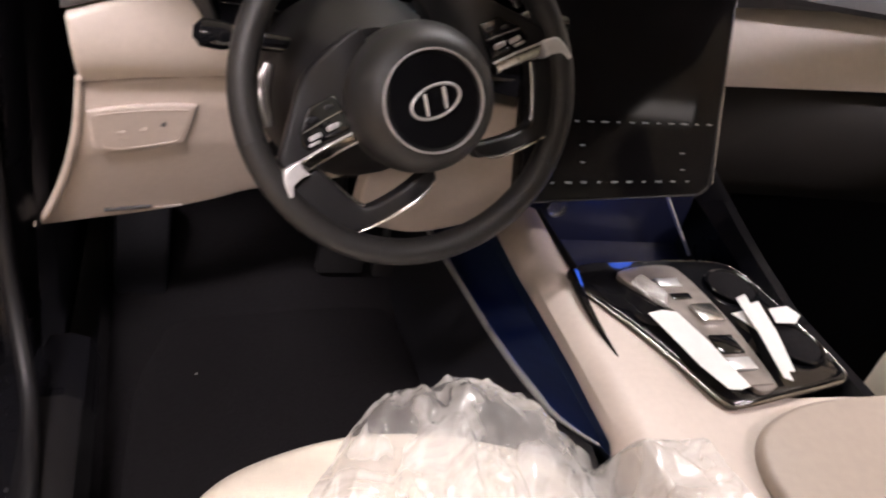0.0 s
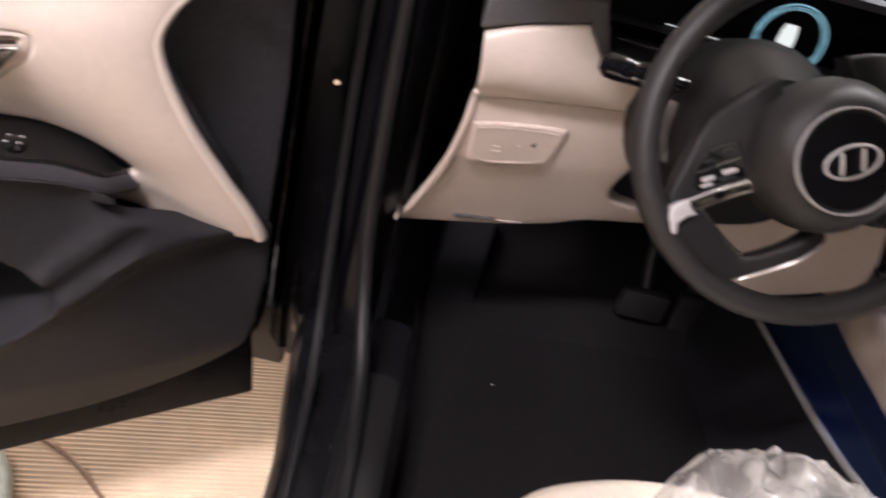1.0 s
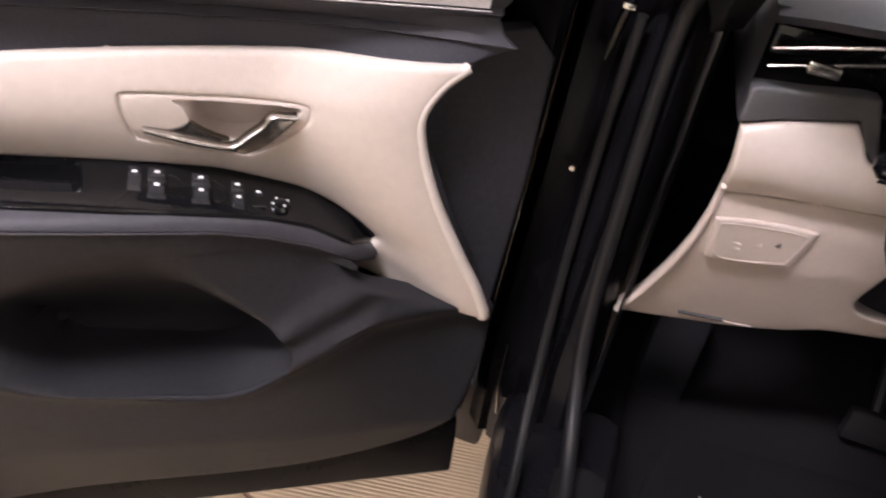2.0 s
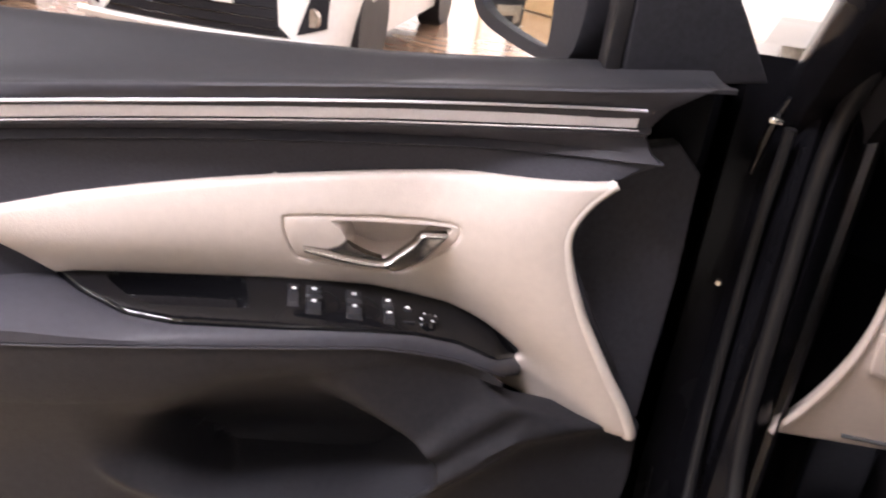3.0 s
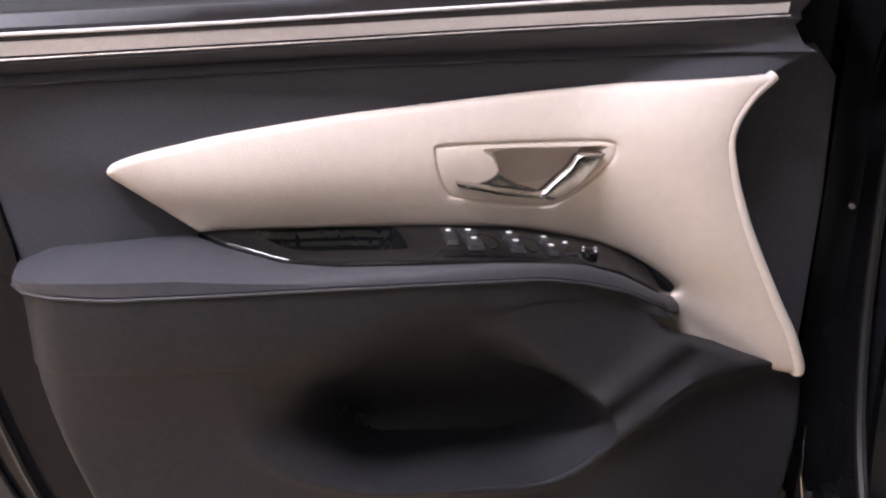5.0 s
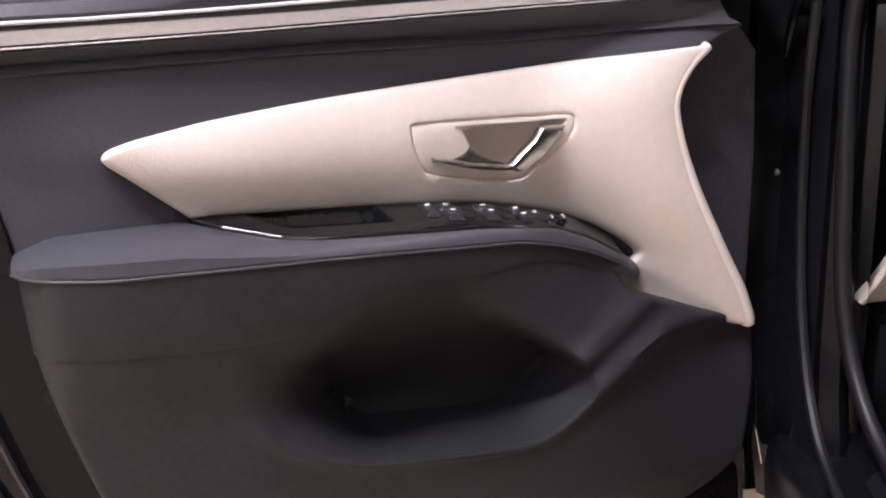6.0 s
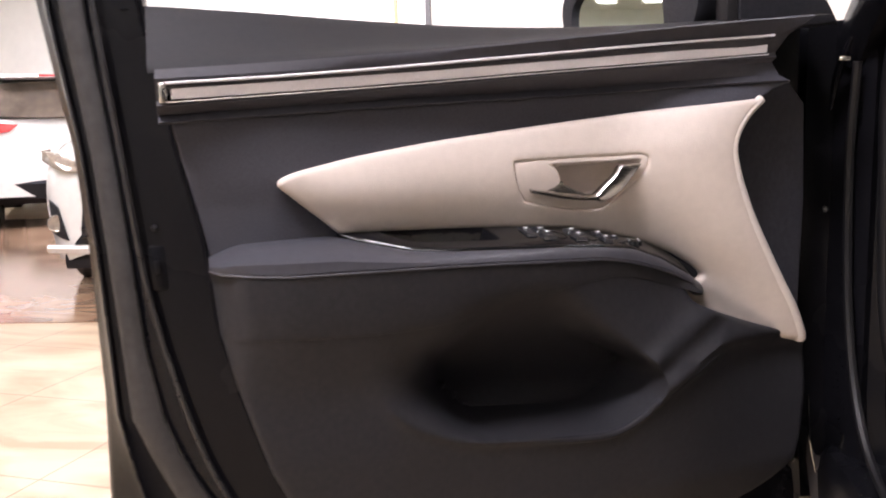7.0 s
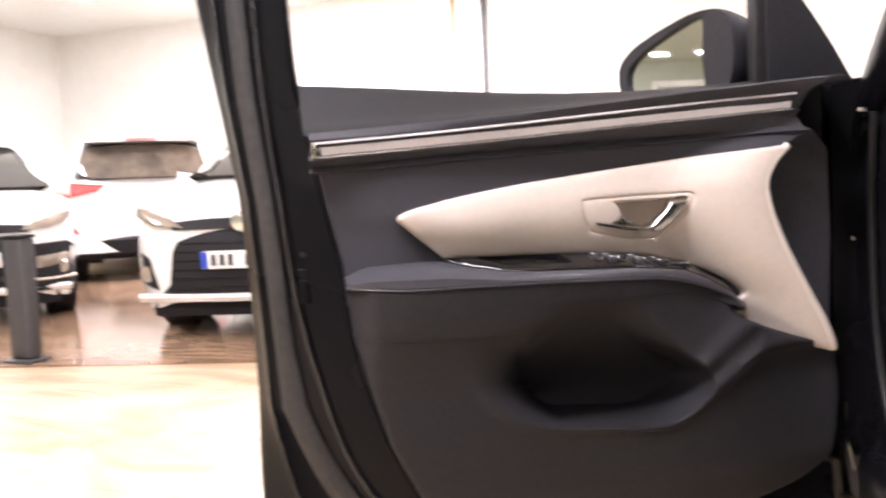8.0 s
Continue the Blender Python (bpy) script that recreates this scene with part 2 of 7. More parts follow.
def polythene_mat():
    m = bpy.data.materials.new("clear_crinkled_polythene")
    m.use_nodes = True
    nt = m.node_tree
    out = nt.nodes["Material Output"]
    b = nt.nodes["Principled BSDF"]
    b.inputs["Base Color"].default_value = (0.64, 0.615, 0.58, 1)
    b.inputs["Roughness"].default_value = 0.14
    b.inputs["Specular IOR Level"].default_value = 1.0
    tc = nt.nodes.new("ShaderNodeTexCoord")
    n = nt.nodes.new("ShaderNodeTexNoise")
    n.inputs["Scale"].default_value, n.inputs["Detail"].default_value, n.inputs["Distortion"].default_value = 15, 4, 1.2
    nt.links.new(tc.outputs["Object"], n.inputs["Vector"])
    warp = nt.nodes.new("ShaderNodeVectorMath")
    warp.operation = "MULTIPLY_ADD"
    warp.inputs[1].default_value = (0.02, 0.05, 0.02)
    nt.links.new(n.outputs["Color"], warp.inputs[0])
    nt.links.new(tc.outputs["Object"], warp.inputs[2])
    vo = nt.nodes.new("ShaderNodeTexVoronoi")
    vo.feature = "DISTANCE_TO_EDGE"
    vo.inputs["Scale"].default_value = 15
    nt.links.new(warp.outputs["Vector"], vo.inputs["Vector"])
    cr = nt.nodes.new("ShaderNodeMapRange")
    cr.interpolation_type = "SMOOTHSTEP"
    cr.inputs["From Min"].default_value, cr.inputs["From Max"].default_value = 0.0, 0.10
    cr.inputs["To Min"].default_value, cr.inputs["To Max"].default_value = 1.0, 0.0
    nt.links.new(vo.outputs["Distance"], cr.inputs["Value"])
    ad = nt.nodes.new("ShaderNodeMath")
    ad.operation = "MULTIPLY_ADD"
    ad.inputs[1].default_value = 0.5
    nt.links.new(n.outputs["Fac"], ad.inputs[0])
    nt.links.new(cr.outputs["Result"], ad.inputs[2])
    bp = nt.nodes.new("ShaderNodeBump")
    bp.inputs["Strength"].default_value, bp.inputs["Distance"].default_value = 0.5, 0.004
    nt.links.new(ad.outputs["Value"], bp.inputs["Height"])
    nt.links.new(bp.outputs["Normal"], b.inputs["Normal"])
    tr = nt.nodes.new("ShaderNodeBsdfTransparent")
    mr = nt.nodes.new("ShaderNodeMapRange")
    mr.inputs["From Min"].default_value, mr.inputs["From Max"].default_value = 0.35, 0.65
    mr.inputs["To Min"].default_value, mr.inputs["To Max"].default_value = 0.26, 0.66
    nt.links.new(n.outputs["Fac"], mr.inputs["Value"])
    mx = nt.nodes.new("ShaderNodeMixShader")
    nt.links.new(mr.outputs["Result"], mx.inputs["Fac"])
    nt.links.new(tr.outputs["BSDF"], mx.inputs[1])
    nt.links.new(b.outputs["BSDF"], mx.inputs[2])
    nt.links.new(mx.outputs["Shader"], out.inputs["Surface"])
    return m


WINDSHIELD = glass_mat("windshield_glass", (0.75, 0.8, 0.78))
POLYTHENE = polythene_mat()
MIRROR = mat("mirror_silvering", (0.82, 0.85, 0.82), 0.02, metal=1.0, scale=10, vary=0.01)


# ---------------------------------------------------------------- mesh helpers
def lerp_table(x, xs, ys):
    return float(np.interp(x, xs, ys))


def smooth01(x):
    x = min(1.0, max(0.0, x))
    return x * x * (3 - 2 * x)


def spline(points, per=6, closed=False):
    """A Catmull-Rom curve through a few control points."""
    p = [Vector(q) for q in points]
    n = len(p)
    out = []
    for i in range(n if closed else n - 1):
        a = p[(i - 1) % n] if closed or i else p[0] * 2 - p[1]
        b, c = p[i], p[(i + 1) % n]
        d = p[(i + 2) % n] if closed or i + 2 < n else p[-1] * 2 - p[-2]
        for k in range(per):
            t = k / per
            out.append(0.5 * ((2 * b) + (c - a) * t + (2 * a - 5 * b + 4 * c - d) * t * t + (3 * b - a - 3 * c + d) * t ** 3))
    if not closed:
        out.append(p[-1])
    return out


def chain(*runs):
    """Joins curve runs into one outline, leaving out doubled ends."""
    out = []
    for run in runs:
        for q in run:
            if not out or (out[-1] - q).length > 1e-5:
                out.append(q)
    if (out[0] - out[-1]).length < 1e-5:
        out.pop()
    return out


def outline_distance(pts, q):
    a = np.asarray(pts)
    b = np.roll(a, -1, 0)
    d = b - a
    t = np.clip(((q - a) * d).sum(1) / np.maximum((d * d).sum(1), 1e-12), 0, 1)
    return float(np.sqrt((((a + d * t[:, None]) - q) ** 2).sum(1).min()))


def evened(pts, gap):
    """The closed outline with its long edges divided."""
    out = []
    for a, b in zip(pts, [*pts[1:], pts[0]]):
        n = max(1, int(math.hypot(b[0] - a[0], b[1] - a[1]) / gap + 0.5))
        out += [(a[0] + (b[0] - a[0]) * k / n, a[1] + (b[1] - a[1]) * k / n) for k in range(n)]
    return out


def inside_many(pts, q):
    a = np.asarray(pts)
    b = np.roll(a, 1, 0)
    c = np.zeros(len(q), bool)
    for (x1, y1), (x2, y2) in zip(a, b):
        if y1 != y2:
            c ^= ((y1 > q[:, 1]) != (y2 > q[:, 1])) & (q[:, 0] < (x2 - x1) * (q[:, 1] - y1) / (y2 - y1) + x1)
    return c


def inside(pts, x, y):
    c, n = False, len(pts)
    for i in range(n):
        (x1, y1), (x2, y2) = pts[i], pts[i - 1]
        if (y1 > y) != (y2 > y) and x < (x2 - x1) * (y - y1) / (y2 - y1) + x1:
            c = not c
    return c


def plate(outline, depth, rim=0.004, drop=0.01, step=0.012, place=None, marks=(), back=False):
    """A moulded panel: an outline in two coordinates, a depth over it, a rounded rim and sides that go back by drop."""
    from mathutils.geometry import delaunay_2d_cdt
    o = [(float(q[0]), float(q[1])) for q in outline]
    if sum(o[i - 1][0] * o[i][1] - o[i][0] * o[i - 1][1] for i in range(len(o))) < 0:
        o.reverse()
    o = evened(o, max(0.003, min(step, rim * 0.9 if rim > 0 else step)))
    oa = np.array(o)
    n = len(o)
    pts = [Vector(q) for q in o]
    edges = [(i, (i + 1) % n) for i in range(n)]
    t = np.roll(oa, -1, 0) - np.roll(oa, 1, 0)
    t /= np.maximum(1e-9, np.hypot(t[:, 0], t[:, 1]))[:, None]
    nrm = np.stack((-t[:, 1], t[:, 0]), 1)
    extra = []
    for k in (0.12, 0.35, 0.65, 1.0) if rim > 0.0015 else ((0.5, 1.0) if rim > 0 else ()):
        ring = oa + nrm * rim * k
        for q in ring[inside_many(oa, ring)]:
            if outline_distance(oa, q) > rim * k * 0.9:
                extra.append(q)
    lo, hi = oa.min(0), oa.max(0)
    grid = np.array([(x, y + (step / 2 if i % 2 else 0)) for i, x in enumerate(np.arange(lo[0], hi[0], step)) for y in np.arange(lo[1], hi[1], step)])
    for q in grid[inside_many(oa, grid)]:
        if outline_distance(oa, q) > rim + step * 0.4:
            extra.append(q)
    if len(marks):
        mk = np.array([(q[0], q[1]) for q in marks])
        extra += [q for q in mk[inside_many(oa, mk)] if outline_distance(oa, q) > rim * 1.05]
    pts += [Vector((float(q[0]), float(q[1]))) for q in extra]
    verts, _, faces, *_ = delaunay_2d_cdt(pts, edges, [], 1, 1e-6)
    place = place or (lambda u, v, w: (u, w, v))
    bm = bmesh.new()
    made, rimv = [], {}
    for q in verts:
        w = depth(q.x, q.y)
        d = outline_distance(oa, np.array((q.x, q.y)))
        if rim > 0 and d < rim:
            w -= rim - math.sqrt(max(0.0, rim * rim - (rim - d) ** 2))
        made.append(bm.verts.new(place(q.x, q.y, w)))
    for f in faces:
        try:
            bm.faces.new([made[i] for i in f])
        except ValueError:
            pass
    if drop:
        border = [e for e in bm.edges if len(e.link_faces) == 1]
        low = {}
        for e in border:
            for v in e.verts:
                if v not in low:
                    i = made.index(v)
                    q = verts[i]
                    low[v] = bm.verts.new(place(q.x, q.y, depth(q.x, q.y) - rim - drop))
        for e in border:
            a, b = e.verts
            bm.faces.new((a, b, low[b], low[a]))
    bmesh.ops.recalc_face_normals(bm, faces=bm.faces)
    return bm


def loft(rows, close_u=False, close_v=False, caps=False):
    """A skin over rows of points, all of one length."""
    bm = bmesh.new()
    vs = [[bm.verts.new(p) for p in r] for r in rows]
    nr, nc = len(vs), len(vs[0])
    for i in range(nr if close_u else nr - 1):
        for j in range(nc if close_v else nc - 1):
            a, b, c, d = vs[i][j], vs[i][(j + 1) % nc], vs[(i + 1) % nr][(j + 1) % nc], vs[(i + 1) % nr][j]
            try:
                bm.faces.new((a, b, c, d))
            except ValueError:
                pass
    if caps:
        for r in (vs[0], vs[-1]):
            try:
                bm.faces.new(r)
            except ValueError:
                pass
    bmesh.ops.recalc_face_normals(bm, faces=bm.faces)
    return bm


def tube(path, radius, sides=10, closed=False, flat=1.0, up=(0, 0, 1)):
    """A round or flattened bar along a path; radius may be a function of 0..1."""
    p = [Vector(q) for q in path]
    n = len(p)
    rows = []
    for i in range(n):
        a = p[i - 1] if (i or closed) else p[0]
        b = p[(i + 1) % n] if (i + 1 < n or closed) else p[-1]
        t = (b - a).normalized()
        s = t.cross(Vector(up))
        if s.length < 1e-4:
            s = t.cross(Vector((1, 0, 0)))
        s.normalize()
        w = s.cross(t).normalized()
        r = radius(i / max(1, n - 1)) if callable(radius) else radius
        rows.append([p[i] + s * r * math.cos(k * math.tau / sides) + w * r * flat * math.sin(k * math.tau / sides) for k in range(sides)])
    return loft(rows, close_u=closed, close_v=True, caps=not closed)


def box(x0, x1, y0, y1, z0, z1, bevel=0.004, seg=2):
    bm = bmesh.new()
    bmesh.ops.create_cube(bm, size=1)
    for v in bm.verts:
        v.co = Vector(((x0 + x1) / 2 + v.co.x * (x1 - x0), (y0 + y1) / 2 + v.co.y * (y1 - y0), (z0 + z1) / 2 + v.co.z * (z1 - z0)))
    if bevel:
        bmesh.ops.bevel(bm, geom=list(bm.edges), offset=bevel, segments=seg, profile=0.5, affect="EDGES")
    return bm


def turned(profile, sides=32, m=None):
    """A body of revolution about z from (radius, height) pairs."""
    rows = []
    for k in range(sides):
        a = k * math.tau / sides
        rows.append([Vector((r * math.cos(a), r * math.sin(a), h)) for r, h in profile])
    bm = loft(rows, close_u=True)
    bmesh.ops.remove_doubles(bm, verts=bm.verts, dist=1e-6)
    if m is not None:
        bmesh.ops.transform(bm, matrix=m, verts=bm.verts)
    return bm


def moved(bm, m):
    bmesh.ops.transform(bm, matrix=m, verts=bm.verts)
    return bm


def joined(*bms):
    out = bmesh.new()
    for b in bms:
        me = bpy.data.meshes.new("tmp")
        b.to_mesh(me)
        out.from_mesh(me)
        bpy.data.meshes.remove(me)
        b.free()
    return out


def finish(name, bm, material, flat=False):
    me = bpy.data.meshes.new(name)
    for f in bm.faces:
        f.smooth = not flat
    for e in bm.edges:
        if len(e.link_faces) == 2 and e.calc_face_angle(0) > radians(40):
            e.smooth = False
    bm.to_mesh(me)
    bm.free()
    me.materials.append(material)
    return new(name, me)


def part(name, bm, material, parent, label="", flat=False):
    ob = finish(name, bm, material, flat)
    if parent.parent and parent.parent.parent:
        parent = parent.parent
    ob.parent = parent
    if label:
        tagged(ob, label)
    return ob


def thing(name, m, label, category, group="", kind=""):
    ob = new(name)
    ob.empty_display_size = 0.05
    ob.matrix_world = m
    return tagged(ob, label, category, group, kind)


def module(name, m, bm, material, label):
    """A main part of the car, that carries its own pieces."""
    ob = finish(name, bm, material)
    ob.parent = CAR
    ob.matrix_basis = CAR.matrix_basis.inverted() @ m
    return tagged(ob, label)


def offset_rings(outline, dists):
    """Points that run along an outline at given distances inside (plus) and outside (minus)."""
    a = np.asarray(evened([(q[0], q[1]) for q in outline], 0.0035), float)
    t = np.roll(a, -1, 0) - np.roll(a, 1, 0)
    t /= np.maximum(1e-9, np.hypot(t[:, 0], t[:, 1]))[:, None]
    area = (a[:, 0] * np.roll(a[:, 1], -1) - np.roll(a[:, 0], -1) * a[:, 1]).sum()
    n = np.stack((-t[:, 1], t[:, 0]), 1) * (1 if area > 0 else -1)
    return [q for d in dists for q in a + n * d if abs(outline_distance(a, q) - abs(d)) < 0.25 * abs(d) + 1e-5]


def solid(name, bm, material, label="", category="", kind="", group=""):
    return tagged(finish(name, bm, material), label, category, group, kind)


def V2(*pairs):
    return [Vector((a, b, 0)) for a, b in pairs]


CAR = thing("car", pose(0.37, 0.0, 0.0), "glossy black car with its front door open and an ivory interior", "car")


# ---------------------------------------------------------------- the showroom
X0, X1, Y0, Y1 = -11.5, 7.5, -7.5, 9.5


def showroom():
    solid("floor", box(X0 - 0.3, X1 + 0.3, Y0 - 0.3, Y1 + 0.3, -0.2, 0.0, 0), FLOOR,
          "cream veined marble tile floor of the showroom", "floor", "structure")
    # the polished brown floor lies beyond a straight joint
    a, b = Vector((-4.298, 2.075, 0)), Vector((-3.226, 2.344, 0))
    d = (b - a).normalized()
    n = Vector((-d.y, d.x, 0))
    p0, p1 = a - d * 6.6, a + d * 3.6
    bm = bmesh.new()
    lo = [bm.verts.new(q) for q in (p0, p1, p1 + n * 5.5, p0 + n * 5.5)]
    bm.faces.new(lo)
    r = bmesh.ops.extrude_face_region(bm, geom=list(bm.faces))
    for v in [g for g in r["geom"] if isinstance(g, bmesh.types.BMVert)]:
        v.co.z += 0.004
    bmesh.ops.recalc_face_normals(bm, faces=bm.faces)
    solid("floor_inlay", bm, FLOOR_FAR, "brown polished tile floor under the parked cars", "floor", "structure")
    solid("ceiling", box(X0 - 0.3, X1 + 0.3, Y0 - 0.3, Y1 + 0.3, CEIL, CEIL + 0.2, 0), CEILING, "plain white showroom ceiling", "ceiling", "structure")
    solid("wall_west", box(X0 - 0.3, X0, Y0, Y1, 0, CEIL, 0), WALL, "plain white showroom wall", "wall", "structure")
    solid("wall_east", box(X1, X1 + 0.3, Y0, Y1, 0, CEIL, 0), WALL, "plain white showroom wall", "wall", "structure")
    solid("wall_south", box(X0 - 0.3, X1 + 0.3, Y0 - 0.3, Y0, 0, CEIL, 0), GREYWALL, "grey green showroom back wall", "wall", "structure")
    solid("wall_north", box(X0 - 0.3, X1 + 0.3, Y1, Y1 + 0.3, 0, CEIL, 0), WALL, "bright white showroom wall behind the cars", "wall", "structure")
    for i, x in enumerate((-4.4, -3.95)):
        c = thing("wall_post", pose(x, Y1 - 0.12, 0), "slim grey metal post standing against the white wall", "post", "wall posts")
        w = 0.035 if i else 0.02
        part("shaft", box(-w, w, -0.03, 0.03, 0.03, CEIL - 0.01, 0.006), GREYDASH if i else OCHRE, c)
        part("foot_plate", box(-w - 0.04, w + 0.04, -0.06, 0.06, 0, 0.03, 0.004), STEEL, c)
    # a tall white framed doorway under an added soffit in the west wall, caught by the door mirror
    d = thing("door_1", pose(X0 + 0.03, 1.52, 0, 0, 0, -90), "tall white framed glazed doorway in the grey green wall", "door", kind="structure")
    part("door_leaf", box(-0.30, 0.30, 0.002, 0.04, 0.01, 2.72, 0.004), GREYWALL, d)
    part("door_frame", joined(box(-0.40, -0.31, 0.002, 0.07, 0, 2.82, 0.004), box(0.31, 0.40, 0.002, 0.07, 0, 2.82, 0.004),
                              box(-0.31, 0.31, 0.002, 0.07, 2.73, 2.82, 0.004)), WHITEPAINT, d)
    part("pane", box(-0.2, 0.2, 0.041, 0.05, 0.9, 2.6, 0.002), CARGLASS, d)
    # Soffit added to bring a ceiling edge and its lights into the mirror.
    solid("soffit", box(X0, X0 + 2.6, Y0, 3.0, 3.1, CEIL - 0.004, 0), GREYWALL, "low grey green soffit added for the mirror's view of the ceiling", "soffit", "structure")
    solid("wall_cladding", box(X0 + 0.002, X0 + 0.03, Y0, 3.0, 0.004, 3.1, 0), GREYWALL, "grey green painted wall cladding", "wall", "structure")
    for y in (1.74, 1.13):
        s = thing("ceiling_spot", pose(-10.8, y, 3.1), "small square ceiling light set in the soffit", "ceiling light", "soffit lights")
        part("bezel", joined(box(-0.16, 0.16, -0.15, -0.12, -0.02, -0.002, 0.003), box(-0.16, 0.16, 0.12, 0.15, -0.02, -0.002, 0.003), box(-0.16, -0.13, -0.12, 0.12, -0.02, -0.002, 0.003), box(0.13, 0.16, -0.12, 0.12, -0.02, -0.002, 0.003)), CEILING, s)
        part("diffuser", box(-0.129, 0.129, -0.119, 0.119, -0.014, -0.002, 0), LAMPGLOW, s)
    solid("panel", box(X0 + 0.004, X0 + 0.08, 3.2, 4.9, 0.02, 1.3, 0.01), OCHRE, "ochre timber display panel against the white wall", "panel")
    # ceiling light fittings
    first = None
    for gx in (-8.5, -6.2, -3.9, -1.6, 1.2, 4.0):
        for gy in (-4.6, -1.9, 1.2, 4.2, 7.4):
            if first is None:
                first = thing("ceiling_light", pose(gx, gy, CEIL - 0.06), "long white ceiling light with a glowing diffuser", "ceiling light", "ceiling lights")
                part("housing", joined(box(-0.64, 0.64, -0.19, -0.15, 0, 0.06, 0.004), box(-0.64, 0.64, 0.15, 0.19, 0, 0.06, 0.004),
                                       box(-0.64, -0.6, -0.15, 0.15, 0, 0.06, 0.004), box(0.6, 0.64, -0.15, 0.15, 0, 0.06, 0.004)), CEILING, first)
                part("diffuser", box(-0.598, 0.598, -0.148, 0.148, 0.01, 0.058, 0), LAMPGLOW, first)
            else:
                copy_thing(first, pose(gx, gy, CEIL - 0.06))
    for x, y, e in ((-1.6, -1.9, 215), (-1.6, -4.6, 40), (-3.9, -4.6, 50), (1.2, -4.6, 40), (-3.9, 1.2, 40), (1.2, 1.2, 120), (4.0, -1.9, 280), (-3.9, 7.4, 220), (-6.2, 7.4, 200), (-8.5, 4.2, 270), (-6.2, 1.2, 80), (1.2, 7.4, 90)):
        ceiling_lamp(x, y, e)


showroom()


# ---------------------------------------------------------------- the open front door of the car
DOOR = pose(-0.58, 0.10, 0, 0, 0, 213)


UPPER_U = (-0.03, 0.05, 0.1, 0.2, 0.3, 0.4, 0.5, 0.6, 0.7, 0.82)
# the lines that run along the upper door, front to rear: how far they stand out and how high they lie
UPPER = {
    "belt": ((-0.084, -0.083, -0.082, -0.082, -0.083, -0.083, -0.083, -0.080, -0.068, -0.058), (1.064, 1.0565, 1.0535, 1.0473, 1.0428, 1.0424, 1.0446, 1.0488, 1.053, 1.057)),
    "crease": ((0.004, 0.008, 0.008, -0.002, -0.012, -0.018, -0.021, -0.020, -0.015, -0.004), (1.056, 1.0495, 1.0452, 1.0368, 1.0277, 1.0184, 1.0091, 1.0012, 0.9936, 0.985)),
    "strip_top": ((0.004, 0.002, -0.004, -0.012, -0.019, -0.022, -0.022, -0.020, -0.012, 0.006), (1.032, 1.0262, 1.0232, 1.0166, 1.0089, 1.0007, 0.9923, 0.9841, 0.9766, 0.9685)),
    "inlay_top": ((-0.006, -0.008, -0.014, -0.021, -0.028, -0.030, -0.030, -0.026, -0.017, 0.001), (1.022, 1.0175, 1.0141, 1.0071, 1.0001, 0.9928, 0.9855, 0.9783, 0.9713, 0.9630)),
    "inlay_foot": ((-0.007, -0.009, -0.015, -0.023, -0.030, -0.032, -0.032, -0.028, -0.019, 0.000), (1.009, 1.005, 1.0015, 0.9947, 0.9881, 0.9808, 0.9733, 0.9661, 0.9592, 0.9512)),
    "pad_foot": ((-0.001, -0.012, -0.026, -0.048, -0.056, -0.055, -0.050, -0.042, -0.030, -0.014), (0.967, 0.966, 0.9641, 0.9587, 0.9533, 0.9488, 0.9446, 0.9392, 0.9332, 0.926)),
}


def upper(line, u):
    n, z = UPPER[line]
    return lerp_table(u, UPPER_U, n), lerp_table(u, UPPER_U, z)


def blade_front(z):
    """Where the front edge of the ivory blade runs."""
    return lerp_table(z, (0.60, 0.65, 0.695, 0.74, 0.765, 0.805, 0.848, 0.887, 0.921, 0.943), (-0.042, -0.018, 0.012, 0.042, 0.057, 0.078, 0.096, 0.104, 0.087, 0.064))


def blade_top(u):
    return lerp_table(u, (0.06, 0.1, 0.2, 0.3, 0.4, 0.5, 0.6, 0.67, 0.7), (0.9445, 0.9411, 0.9332, 0.9226, 0.9115, 0.9000, 0.8850, 0.8702, 0.860))


def ivory_depth(u, z):
    zt = blade_top(u)
    zb = lerp_table(u, (0.1, 0.15, 0.2, 0.3, 0.4, 0.5, 0.6, 0.7), (0.70, 0.735, 0.754, 0.7745, 0.784, 0.787, 0.79, 0.84))
    nt = lerp_table(u, (0.05, 0.1, 0.2, 0.3, 0.4, 0.5, 0.6, 0.7), (0.003, -0.022, -0.044, -0.052, -0.052, -0.044, -0.034, -0.016))
    nb = lerp_table(u, (0.1, 0.2, 0.3, 0.4, 0.5, 0.6, 0.7), (-0.08, -0.08, -0.08, -0.068, -0.062, -0.053, -0.02))
    k = min(1.0, max(0.0, (zt - z) / max(0.03, zt - zb)))
    n = nt + (nb - nt) * k + 0.014 * math.sin(math.pi * k) * smooth01((0.70 - u) / 0.1)
    # the blade swells towards its front edge
    f = lerp_table(z, (0.59, 0.605, 0.65, 0.70, 0.76, 0.80, 0.85, 0.89, 0.945), (-0.038, -0.030, -0.022, -0.016, -0.010, -0.007, -0.003, 0.0, 0.001))
    return n + max(0.0, f - n) * smooth01(1 - (u - blade_front(z)) / 0.165)


def arm_out(u):
    """How far the outer side of the armrest stands out."""
    return lerp_table(u, (0.109, 0.135, 0.15, 0.2, 0.3, 0.4, 0.5, 0.6, 0.7, 0.745, 0.768, 0.781), (-0.056, -0.034, -0.018, -0.008, 0.010, 0.022, 0.032, 0.038, 0.037, 0.031, 0.018, -0.004))


